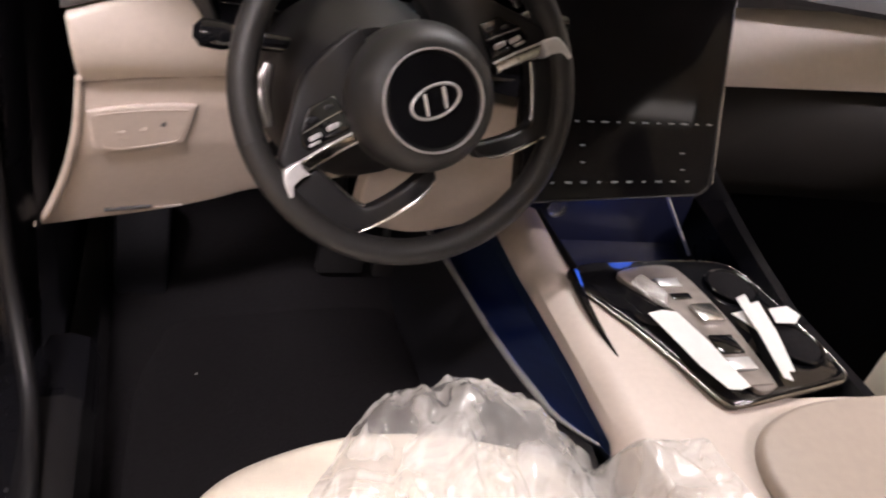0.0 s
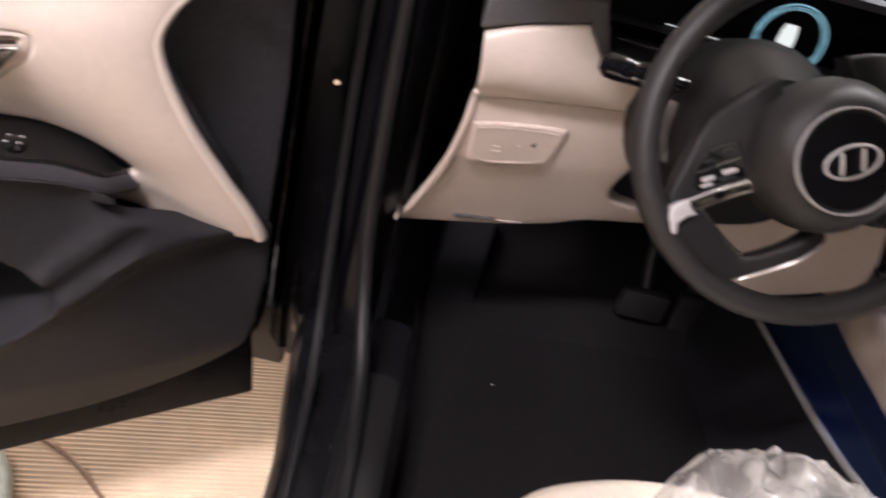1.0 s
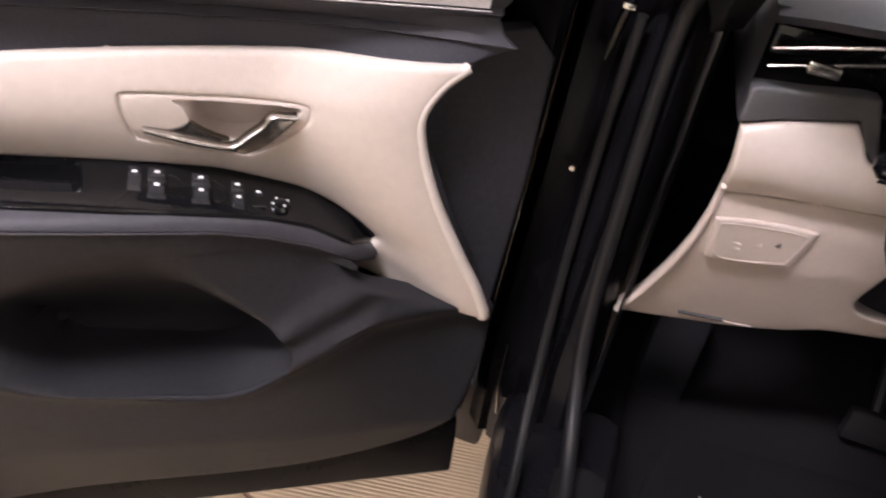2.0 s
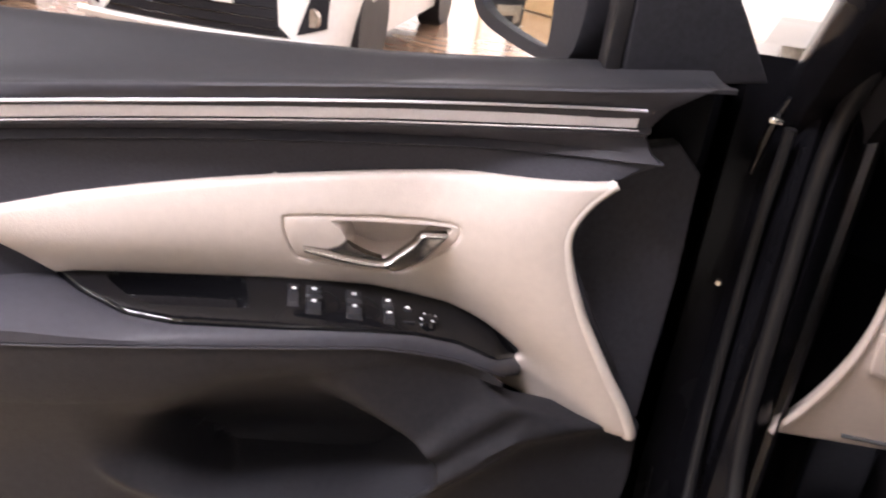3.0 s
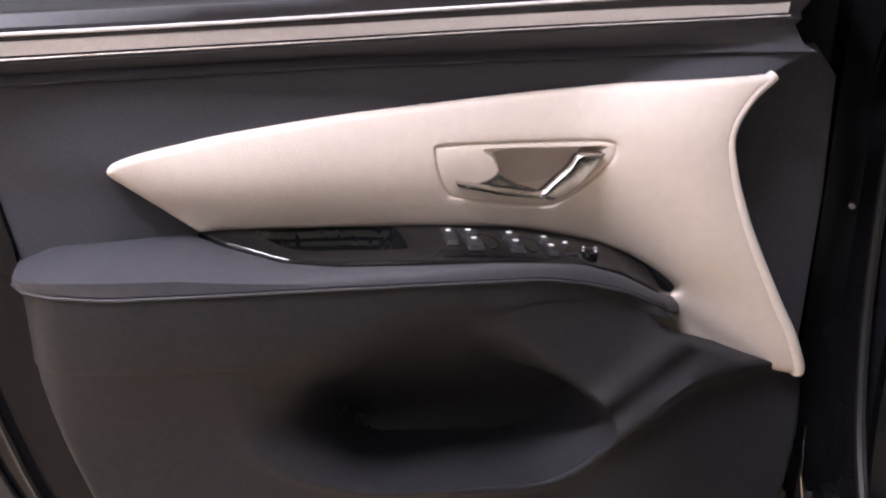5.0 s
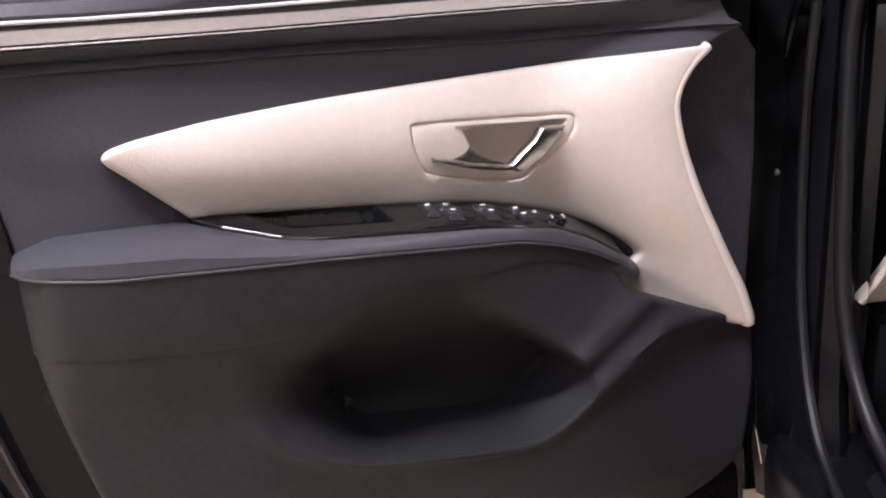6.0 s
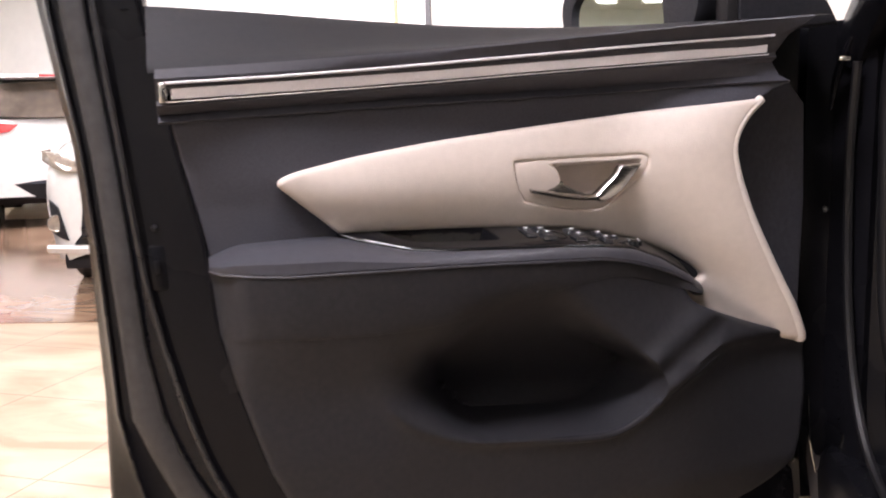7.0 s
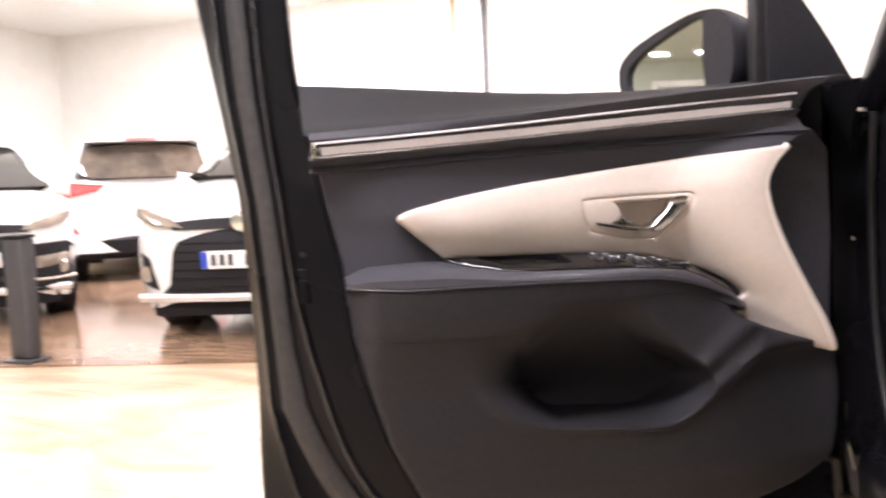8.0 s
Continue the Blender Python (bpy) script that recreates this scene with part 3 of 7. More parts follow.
def arm_seam(u):
    return lerp_table(u, (0.109, 0.135, 0.15, 0.2, 0.25, 0.3, 0.4, 0.5, 0.6, 0.7, 0.782), (0.672, 0.684, 0.698, 0.7212, 0.736, 0.7457, 0.750, 0.7538, 0.7557, 0.756, 0.762))


def arm_front(u):
    """The line between switch panel and armrest pad."""
    return (lerp_table(u, (0.109, 0.15, 0.2, 0.25, 0.3, 0.35, 0.4, 0.5, 0.55, 0.6, 0.64, 0.70, 0.75, 0.782), (-0.072, -0.032, -0.023, -0.007, 0.000, 0.006, 0.009, 0.011, 0.000, -0.030, -0.066, -0.058, -0.05, -0.045)),
            lerp_table(u, (0.109, 0.15, 0.2, 0.25, 0.3, 0.35, 0.4, 0.5, 0.55, 0.6, 0.64, 0.70, 0.75, 0.782), (0.690, 0.7095, 0.7364, 0.7545, 0.7607, 0.7650, 0.7665, 0.770, 0.7730, 0.7817, 0.790, 0.792, 0.789, 0.776)))


def arm_back(u):
    """The line where switch panel and ivory blade meet."""
    return (lerp_table(u, (0.109, 0.2, 0.3, 0.4, 0.5, 0.6, 0.65), (-0.088, -0.082, -0.082, -0.070, -0.064, -0.056, -0.054)),
            lerp_table(u, (0.109, 0.15, 0.2, 0.3, 0.4, 0.5, 0.6, 0.65), (0.698, 0.732, 0.7545, 0.775, 0.784, 0.787, 0.7898, 0.791)))


POCKET = spline(V2((0.62, 0.68), (0.60, 0.615), (0.565, 0.565), (0.515, 0.537), (0.46, 0.523), (0.36, 0.514), (0.29, 0.511), (0.252, 0.522), (0.216, 0.548),
                   (0.208, 0.580), (0.232, 0.612), (0.270, 0.648), (0.312, 0.690), (0.35, 0.735), (0.42, 0.742), (0.52, 0.722), (0.60, 0.705)), 5, True)
POCKET_XY = np.array([(q.x, q.y) for q in POCKET])


def bolster_depth(u, z):
    """The lower door card, below the armrest, with the map pocket pressed into it."""
    n = lerp_table(z, (0.25, 0.32, 0.42, 0.52, 0.62, 0.70, 0.76), (-0.06, -0.045, -0.012, 0.0, 0.004, 0.012, 0.018))
    n += (arm_out(u) - 0.020) * smooth01((z - 0.58) / 0.14) * smooth01((u - 0.1) / 0.1)
    n -= 0.035 * smooth01((0.24 - u) / 0.32) * smooth01((z - 0.40) / 0.2)
    n -= 0.022 * smooth01((0.2 - u) / 0.3)
    n -= 0.03 * smooth01((u - 0.735) / 0.06) ** 2
    # the shoulder that runs from the pocket up to the hinge side
    ridge = 0.548 + 0.55 * (0.235 - u)
    n += 0.014 * math.exp(-((z - min(0.62, ridge)) / 0.016) ** 2) * smooth01((0.24 - u) / 0.05)
    n += 0.010 * math.exp(-((z - 0.590 - 0.59 * (0.244 - u)) / 0.018) ** 2) * smooth01((0.25 - u) / 0.03) * smooth01((u - 0.06) / 0.1)
    d = outline_distance(POCKET_XY, np.array((u, z)))
    if inside(POCKET_XY, u, z):
        # the card leans in behind the pocket's lip
        n -= 0.115 * smooth01((lerp_table(u, (0.2, 0.42, 0.52, 0.62), (0.742, 0.742, 0.722, 0.70)) - z) / 0.20) * smooth01(d / (0.010 + 0.10 * smooth01((u - 0.44) / 0.12) + 0.045 * smooth01((z - 0.58) / 0.08)))
    return n + 0.004 * math.exp(-(d / 0.008) ** 2) * smooth01((0.60 - z) / 0.03)


def rear_u(z):
    """The rear edge of the trim card."""
    return lerp_table(z, (0.24, 0.30, 0.37, 0.445, 0.516, 0.604, 0.68, 0.795, 0.926, 0.987, 1.06, 1.5), (0.52, 0.59, 0.645, 0.690, 0.725, 0.752, 0.771, 0.784, 0.813, 0.823, 0.838, 0.868))



def seal_u(z):
    """The line of the inner door seal on the end face."""
    return lerp_table(z, (0.24, 0.30, 0.36, 0.443, 0.48, 0.538, 0.602, 0.672, 0.747, 0.82, 0.891, 1.05, 1.5), (0.60, 0.65, 0.70, 0.759, 0.780, 0.803, 0.821, 0.838, 0.852, 0.860, 0.867, 0.884, 0.905))


def band_u(z, f):
    """The broad seal band, f from its inner to its outer side."""
    a = lerp_table(z, (0.24, 0.30, 0.44, 0.51, 0.576, 0.67, 0.782, 0.891, 1.05, 1.5), (0.65, 0.685, 0.780, 0.818, 0.843, 0.859, 0.867, 0.876, 0.894, 0.915))
    b = lerp_table(z, (0.24, 0.30, 0.446, 0.515, 0.58, 0.673, 0.784, 0.892, 1.05, 1.5), (0.70, 0.735, 0.825, 0.857, 0.881, 0.886, 0.893, 0.901, 0.921, 0.945))
    return a + (b - a) * f


def skin_u(z):
    """The rear edge of the outer skin."""
    return lerp_table(z, (0.22, 0.30, 0.46, 0.6, 0.77, 0.9, 1.07, 1.2, 1.45), (0.90, 0.912, 0.918, 0.914, 0.918, 0.926, 0.952, 0.972, 0.985))


def car_door():
    zs = list(np.linspace(0.26, 1.52, 60))

    def end_row(z):
        r, s, a, b, e = rear_u(z), seal_u(z), band_u(z, 0), band_u(z, 1), skin_u(z)
        return [(r, -0.028 - 0.06 * smooth01((z - 1.0) / 0.12), z), (r, -0.05, z), (r + 0.005, -0.056, z), (s - 0.010, -0.064, z), (s - 0.004, -0.060, z), (s + 0.003, -0.061, z), (a - 0.001, -0.074, z), (a + 0.004, -0.069, z),
                (b - 0.008, -0.075, z), (b - 0.002, -0.080, z), (b, -0.092, z), (b + (e - b) * 0.3, -0.094, z), (b + (e - b) * 0.45, -0.090, z), (b + (e - b) * 0.6, -0.104, z), (e - 0.006, -0.124, z), (e, -0.134, z), (e - 0.001, -0.150, z)]
    shell = loft([end_row(z) for z in zs])
    front = loft([[(-0.02, -0.11, z), (-0.055, -0.095, z), (-0.068, -0.092, z), (-0.074, -0.097, z), (-0.077, -0.12, z), (-0.078, -0.16, z)] for z in np.linspace(0.262, 1.06, 24)])

    def skin(u, z):
        return -0.155 - 0.03 * math.sin(max(0, min(1, (z - 0.25) / 0.8)) * math.pi) - 0.012 * math.exp(-((z - 0.62) / 0.05) ** 2)
    outer = loft([[(u, skin(u, z), z) for u in np.linspace(-0.08, skin_u(z), 14)] for z in np.linspace(0.255, 1.004, 22)])
    door = module("front_door", DOOR, joined(shell, front, outer), JAMB, "open front door, black paint with ivory and black trim")
    dd = lambda u, z, n: (u, n, z)
    # window ledge: rounded at the glass, hollow towards the crease
    us = np.linspace(0.0, 1.0, 44)

    def ledge_row(k):
        rows = []
        for f, dz in ((-0.02, -0.010), (-0.02, -0.004), (0.0, 0.0), (0.08, 0.0015), (0.2, 0.0), (0.4, -0.003), (0.6, -0.005), (0.8, -0.004), (0.94, -0.001), (0.98, -0.002), (0.985, -0.006)):
            u = -0.040 + (rear_u(1.03) + 0.039) * k
            (n0, z0), (n1, z1) = upper("belt", u), upper("crease", u)
            rows.append((u, n0 + (n1 - n0) * f, z0 + (z1 - z0) * max(0.0, f) + dz))
        return rows
    part("window_ledge", loft([ledge_row(k) for k in us]), LEDGE, door, "matte black window ledge")

    def pad_point(line, dn, dz, k, end=0.0):
        z = upper(line, 0.03)[1] + dz
        front = lerp_table(z, (0.955, 0.966, 0.975, 0.99, 1.01, 1.03, 1.045, 1.056), (0.004, 0.010, 0.024, 0.034, 0.034, 0.021, -0.005, -0.034))
        u = front + (rear_u(1.0) - 0.002 - front) * k
        n, z = upper(line, u)
        return (u, n + dn - end, z + dz)

    PAD = (("crease", -0.003, -0.004), ("crease", 0.0, -0.001), ("crease", 0.0012, -0.003), ("strip_top", 0.001, 0.005), ("strip_top", -0.003, 0.0), ("inlay_foot", -0.003, 0.0), ("inlay_foot", 0.0005, -0.006),
           ("inlay_foot", -0.009, -0.012), ("pad_foot", -0.005, 0.010), ("pad_foot", 0.0015, 0.002), ("pad_foot", -0.002, 0.0), ("pad_foot", -0.012, 0.002))
    part("upper_pad", loft([[pad_point(a, b, c, 0.0, 0.05) for a, b, c in PAD], [pad_point(a, b, c, 0.0, 0.004) for a, b, c in PAD]] + [[pad_point(a, b, c, 0.004 + 0.996 * k) for a, b, c in PAD] for k in us]), BLACK_SOFT, door)

    def field_depth(u, z):
        (nd, zd), zt = upper("pad_foot", u), blade_top(u)
        if z > zt:
            k = (z - zt) / max(0.004, zd - zt)
            nt = ivory_depth(max(u, 0.06), zt) - 0.013
            return nt + (nd - 0.004 - nt) * min(1.0, k)
        return ivory_depth(u, z) - 0.013 - (0.055 if 0.19 < u < 0.42 and 0.79 < z < 0.90 else 0.0) - 0.05 * smooth01((0.06 - u) / 0.14)
    field = chain(spline(V2((0.812, 0.929), (0.7, 0.934), (0.6, 0.940), (0.5, 0.9455), (0.4, 0.950), (0.3, 0.9545), (0.2, 0.960), (0.1, 0.9655), (0.03, 0.968), (0.010, 0.967)), 5),
                  V2((0.040, 0.955), (0.068, 0.938), (0.085, 0.90), (0.085, 0.85), (0.04, 0.77), (-0.02, 0.68), (-0.035, 0.63)), V2((0.10, 0.66), (0.16, 0.74), (0.25, 0.765), (0.5, 0.775), (0.78, 0.77)),
                  V2((0.783, 0.79), (0.797, 0.86)))
    part("cloth_field", plate(field, field_depth, 0.0025, 0.03, 0.012, dd), FABRIC, door, "charcoal woven cloth field")
    liner = chain(V2((0.075, 0.962), (-0.03, 0.975), (-0.066, 0.94), (-0.072, 0.80), (-0.068, 0.60), (0.02, 0.60), (0.08, 0.72), (0.12, 0.85), (0.11, 0.92)))
    part("front_liner", plate(liner, lambda u, z: -0.062 - 0.25 * max(0.0, 0.02 - u) * 0.5, 0.004, 0.02, 0.02, dd), LINER, door)
    # silver strip in its frame
    su = np.linspace(0.050, 0.815, 40)

    def along(line, u, dn=0.0, dz=0.0):
        n, z = upper(line, u)
        return (u, n + dn, z + dz)
    fr = part("trim_strip", loft([[along("strip_top", u, -0.006, 0.001), along("strip_top", u, 0.0005, 0.0008), along("strip_top", u, 0.0, -0.0012), along("inlay_top", u, -0.0018, 0.0012), along("inlay_foot", u, -0.0018, -0.0006),
                                   along("inlay_foot", u, 0.001, -0.0016), along("inlay_foot", u, 0.0005, -0.0034), along("inlay_foot", u, -0.005, -0.004)] for u in su]), PIANO, door, "silver strip in a dark frame")
    part("silver_inlay", loft([[along("inlay_top", u, -0.0015), along("inlay_top", u, 0.0006, -0.0003), along("inlay_top", u, 0.0012, -0.0012), along("inlay_foot", u, 0.0012, 0.0012), along("inlay_foot", u, 0.0006, 0.0003), along("inlay_foot", u, -0.0015)] for u in np.linspace(0.0525, 0.808, 40)], caps=True), SILVER, fr)
    part("bright_edge", tube([along("strip_top", u, 0.0006) for u in su], 0.0017, 8), LILAC, fr)
    part("bright_edge", tube([along("inlay_foot", u, 0.0012, -0.0024) for u in su], 0.0009, 6), LILAC, fr)
    a, b = along("strip_top", 0.817), along("inlay_foot", 0.817)
    part("end_cap", box(0.8125, 0.8205, b[1] - 0.004, a[1] + 0.002, b[2] - 0.003, a[2] + 0.0015, 0.0015), SATIN, fr)
    # ivory blade
    front_edge = spline(V2((0.060, 0.9445), (0.085, 0.921), (0.101, 0.887), (0.093, 0.848), (0.075, 0.805), (0.054, 0.765), (0.012, 0.697), (-0.018, 0.652), (-0.038, 0.616), (-0.045, 0.600)), 5)
    lower = chain(V2((-0.041, 0.597)), spline(V2((-0.041, 0.595), (0.05, 0.618), (0.125, 0.644), (0.164, 0.660)), 4),
                  spline(V2((0.164, 0.660), (0.150, 0.674), (0.130, 0.682), (0.1110, 0.698), (0.122, 0.714), (0.161, 0.739), (0.20, 0.754), (0.25, 0.766), (0.30, 0.7745), (0.40, 0.784), (0.50, 0.787), (0.627, 0.792)), 5))
    tip = spline(V2((0.627, 0.792), (0.656, 0.8165), (0.684, 0.8400), (0.6965, 0.8505), (0.6993, 0.8565), (0.6935, 0.8630), (0.672, 0.8702), (0.648, 0.8755)), 5)
    edge = spline(V2((0.648, 0.8755), (0.60, 0.8850), (0.50, 0.9000), (0.40, 0.9115), (0.30, 0.9226), (0.20, 0.9332), (0.12, 0.9400), (0.060, 0.9455)), 6)
    blade = chain(front_edge, lower, tip, edge)
    # recess of the pull handle
    cup = spline(V2((0.3985, 0.8652), (0.3904, 0.8713), (0.3229, 0.8736), (0.2452, 0.8753), (0.2196, 0.8757), (0.2116, 0.8686), (0.2151, 0.8509), (0.2361, 0.8271), (0.2561, 0.8086), (0.2753, 0.8028), (0.3232, 0.8066), (0.3733, 0.8169), (0.3839, 0.8226), (0.3939, 0.8432)), 5, True)
    cup_xy = np.array([(q.x, q.y) for q in cup])
    well = spline(V2((0.3525, 0.8667), (0.3024, 0.8679), (0.2536, 0.8689), (0.2260, 0.8706), (0.2200, 0.8690), (0.2242, 0.8603), (0.2386, 0.8384), (0.2552, 0.8220), (0.2844, 0.8160), (0.3053, 0.8190), (0.3229, 0.8280), (0.3306, 0.8402), (0.3338, 0.8488), (0.3409, 0.8590)), 5, True)
    well_xy = np.array([(q.x, q.y) for q in well])

    def blade_depth(u, z):
        n = ivory_depth(u, z)
        if 0.2 < u < 0.42 and 0.8 < z < 0.89:
            d = outline_distance(cup_xy, np.array((u, z)))
            n -= 0.0026 * math.exp(-(d / 0.0013) ** 2)
            if inside(cup_xy, u, z):
                n -= 0.0015
            if inside(well_xy, u, z):
                n -= 0.042 * smooth01(outline_distance(well_xy, np.array((u, z))) / (0.005 + 0.010 * smooth01((u - 0.31) / 0.03)))
        # fold that runs down to the lower corner
        fold = 0.697 - 0.62 * (0.125 - u)
        if u < 0.125 and z < 0.72:
            n -= 0.006 * smooth01((fold - z) / 0.02)
        return n
    marks = offset_rings(cup_xy, (0.003, 0.0016, 0.0008, 0.0, -0.0008, -0.0016, -0.003)) + offset_rings(well_xy, (0.0, 0.003, 0.006, 0.009, 0.012, 0.017, -0.003))
    part("ivory_blade", plate(blade, blade_depth, 0.007, 0.012, 0.011, dd, marks), IVORY, door, "ivory leatherette blade insert")
    part("blade_lip", tube([(q.x + 0.0015, ivory_depth(q.x, q.y) - 0.0065, q.y) for q in front_edge], lambda t: 0.0062 + 0.0030 * t, 12, up=(0, 1, 0)), IVORY_LIP, door, "smooth pale ivory edge strip")
    # pull handle: a thin lever that bends up to its broad pivot end
    high = spline(V2((0.3766, 0.8354), (0.3514, 0.8317), (0.3288, 0.8280), (0.3038, 0.8244), (0.2935, 0.8235), (0.2858, 0.8254), (0.2739, 0.8369), (0.2603, 0.8498), (0.2557, 0.8576), (0.2507, 0.8623), (0.2376, 0.8631), (0.2247, 0.8634)), 4)
    foot = spline(V2((0.3745, 0.8297), (0.3504, 0.8247), (0.3296, 0.8203), (0.3025, 0.8173), (0.2861, 0.8164), (0.2736, 0.8143), (0.2589, 0.8217), (0.2501, 0.8281), (0.2452, 0.8331), (0.2374, 0.8420), (0.2300, 0.8519), (0.2235, 0.8618)), 4)
    # Reflections put into the colours: darker chrome body, brighter strip along the upper chamfer.
    rows, glint = [], []
    for a, b in zip(high, foot):
        n = lerp_table(a.x, (0.22, 0.25, 0.30, 0.38), (-0.036, -0.036, -0.042, -0.046))
        w = min(0.0026, (a - b).length * 0.3)
        c = a + (b - a).normalized() * w
        m = (a + b) / 2
        rows.append([(a.x, n - 0.012, a.y), (a.x, n - 0.0022, a.y), (c.x, n + 0.0015, c.y), (m.x, n + 0.0025, m.y), (b.x * 0.8 + m.x * 0.2, n + 0.001, b.y * 0.8 + m.y * 0.2), (b.x, n - 0.003, b.y), (b.x, n - 0.012, b.y)])
        glint.append([(a.x, n - 0.0024, a.y + 0.0003), (a.x * 0.7 + c.x * 0.3, n - 0.0006, a.y * 0.7 + c.y * 0.3 + 0.0003), (a.x * 0.25 + c.x * 0.75, n + 0.0014, a.y * 0.25 + c.y * 0.75 + 0.0002), (c.x, n + 0.0018, c.y)])
    part("pull_handle", loft(rows, close_v=True, caps=True), DARKCHROME, door, "chrome pull handle with dark and bright reflections in its colours")
    part("handle_highlight", loft(glint), SATIN, door)
    web = chain(spline(V2((0.352, 0.8315), (0.3383, 0.8368), (0.3312, 0.8441)), 4), spline(V2((0.3312, 0.8441), (0.3221, 0.8361), (0.3046, 0.8282), (0.2900, 0.8240)), 4), V2((0.29, 0.8200), (0.345, 0.8260)))
    part("handle_web", plate(web, lambda u, z: -0.051, 0.001, 0.01, 0.006, dd), DARKCHROME, door)

    # armrest pad with its nose and seam
    def arm_rows():
        rows = []
        for u in np.linspace(0.781, 0.1085, 54):
            (nf, zf), zs, no = arm_front(u), arm_seam(u), arm_out(u)
            no = max(no, nf + 0.006)
            ni = nf - 0.03
            dz = zf - zs
            rows.append([(u, ni, zf - 0.016), (u, nf - 0.006, zf - 0.008), (u, nf - 0.001, zf - 0.002), (u, nf + (no - nf) * 0.08, zf), (u, nf + (no - nf) * 0.4, zf - dz * 0.08), (u, nf + (no - nf) * 0.72, zf - dz * 0.26), (u, no - 0.001, zf - dz * 0.55),
                         (u, no, zs + 0.004), (u, no - 0.003, zs), (u, no - 0.02, zs - 0.004)])
        tip = rows[-1]
        mid = sum((Vector(p) for p in tip), Vector()) / len(tip)
        rows.append([tuple(mid + (Vector(p) - mid) * 0.6 + Vector((-0.003, 0, 0))) for p in tip])
        rows.append([tuple(mid + (Vector(p) - mid) * 0.05 + Vector((-0.0045, 0, 0))) for p in tip])
        return rows
    ar = arm_rows()
    part("armrest", loft(ar), BLACK_SOFT, door, "black padded armrest")
    part("armrest_end", loft([[Vector(p) for p in ar[0]], [Vector((0.779, -0.07, p[2] - 0.004)) for p in ar[0]]]), BLACK_SOFT, door)
    seam = [(r[7][0], r[7][1] - 0.001, r[7][2] - 0.003) for r in ar[:-4]]
    part("stitched_seam", tube(seam, 0.0016, 6), BLACK_SOFT, door)
    # switch panel on the armrest
    def sw_z(u, n):
        (nf, zf), (nb, zb) = arm_front(u), arm_back(u)
        f = min(1.0, max(0.0, (n - nb) / max(0.006, nf - nb)))
        return zb + (zf - zb) * f + 0.0025 + 0.002 * math.sin(math.pi * f)
    place_sw = lambda u, n, w: (u, n, sw_z(u, n) + w)
    sw_out = chain([Vector((u, arm_back(u)[0] - 0.004, 0)) for u in np.linspace(0.632, 0.114, 40)], spline(V2((0.114, -0.092), (0.110, -0.084), (0.114, -0.068)), 4),
                   [Vector((u, arm_front(u)[0] - 0.001, 0)) for u in np.linspace(0.116, 0.632, 50)])
    tray = spline(V2((0.576, -0.053), (0.52, -0.060), (0.445, -0.063), (0.436, -0.058), (0.431, -0.022), (0.436, -0.014), (0.48, -0.012), (0.53, -0.013), (0.556, -0.026)), 5, True)
    tray_xy = np.array([(q.x, q.y) for q in tray])

    def sw_depth(u, n):
        if inside(tray_xy, u, n):
            return -0.024 * smooth01(outline_distance(tray_xy, np.array((u, n))) / 0.005)
        return 0.0
    sw = part("switch_panel", plate(sw_out, sw_depth, 0.0035, 0.006, 0.008, place_sw, offset_rings(tray_xy, (-0.002, 0.0, 0.0012, 0.0025, 0.004, 0.0055))), PIANO, door, "glossy black window switch panel")
    part("tray_mat", plate([Vector((0.50 + (q.x - 0.50) * 0.86, -0.037 + (q.y + 0.037) * 0.72, 0)) for q in tray], lambda u, n: -0.0225, 0.0008, 0.0, 0.02, place_sw), CARPET, sw)

    def key(u0, u1, n0, n1, hgt, name, legend):
        rows = []
        for f, h in ((0, 0.0), (0.08, 0.7), (0.25, 1.0), (0.6, 0.8), (0.92, 0.9), (1, 0.0)):
            n = n0 + (n1 - n0) * f
            rows.append([place_sw(u0, n, 0.0), place_sw(u0 + (u1 - u0) * 0.1, n, hgt * h), place_sw(u1 - (u1 - u0) * 0.1, n, hgt * h), place_sw(u1, n, 0.0)])
        k = part(name, loft(rows), GREYKEY, sw)
        for f in legend:
            n = n0 + (n1 - n0) * f
            um = (u0 + u1) / 2
            q = Vector(place_sw(um, n, hgt * 0.95 + 0.0006))
            s = min(abs(u1 - u0), 0.012) * 0.22
            part("key_mark", box(q.x - s, q.x + s, q.y - 0.0021, q.y + 0.0021, q.z - 0.0006, q.z + 0.0006, 0.0003, 1), WHITEINK, sw)
        return k
    key(0.391, 0.377, -0.060, -0.022, 0.004, "lock_switch", (0.35,))
    for u in (0.371, 0.327):
        key(u, u - 0.018, -0.060, -0.040, 0.004, "window_switch", (0.5,))
        key(u, u - 0.018, -0.037, -0.013, 0.0055, "window_switch", (0.4,))
        # finger scoop beside the rocker
        scoop = spline(V2((u - 0.021, -0.052), (u - 0.034, -0.044), (u - 0.036, -0.026), (u - 0.022, -0.018)), 4, True)
        part("finger_scoop", tube([place_sw(q.x, q.y, 0.0002) for q in scoop], 0.0009, 6, True), PIANO, sw)
    key(0.286, 0.273, -0.058, -0.040, 0.0035, "window_switch", (0.5,))
    key(0.286, 0.273, -0.036, -0.014, 0.0045, "window_switch", (0.4,))
    key(0.262, 0.252, -0.048, -0.042, 0.002, "mirror_fold_switch", (0.5,))
    part("switch_rib", box(0.25, 0.264, -0.024, -0.021, sw_z(0.256, -0.022), sw_z(0.256, -0.022) + 0.002, 0.0004), GREYKEY, sw)
    q = place_sw(0.234, -0.034, 0.002)
    part("mirror_knob", turned([(0.0, 0.004), (0.008, 0.004), (0.011, 0.002), (0.012, -0.004)], 20, Matrix.Translation(q)), PIANO, sw)
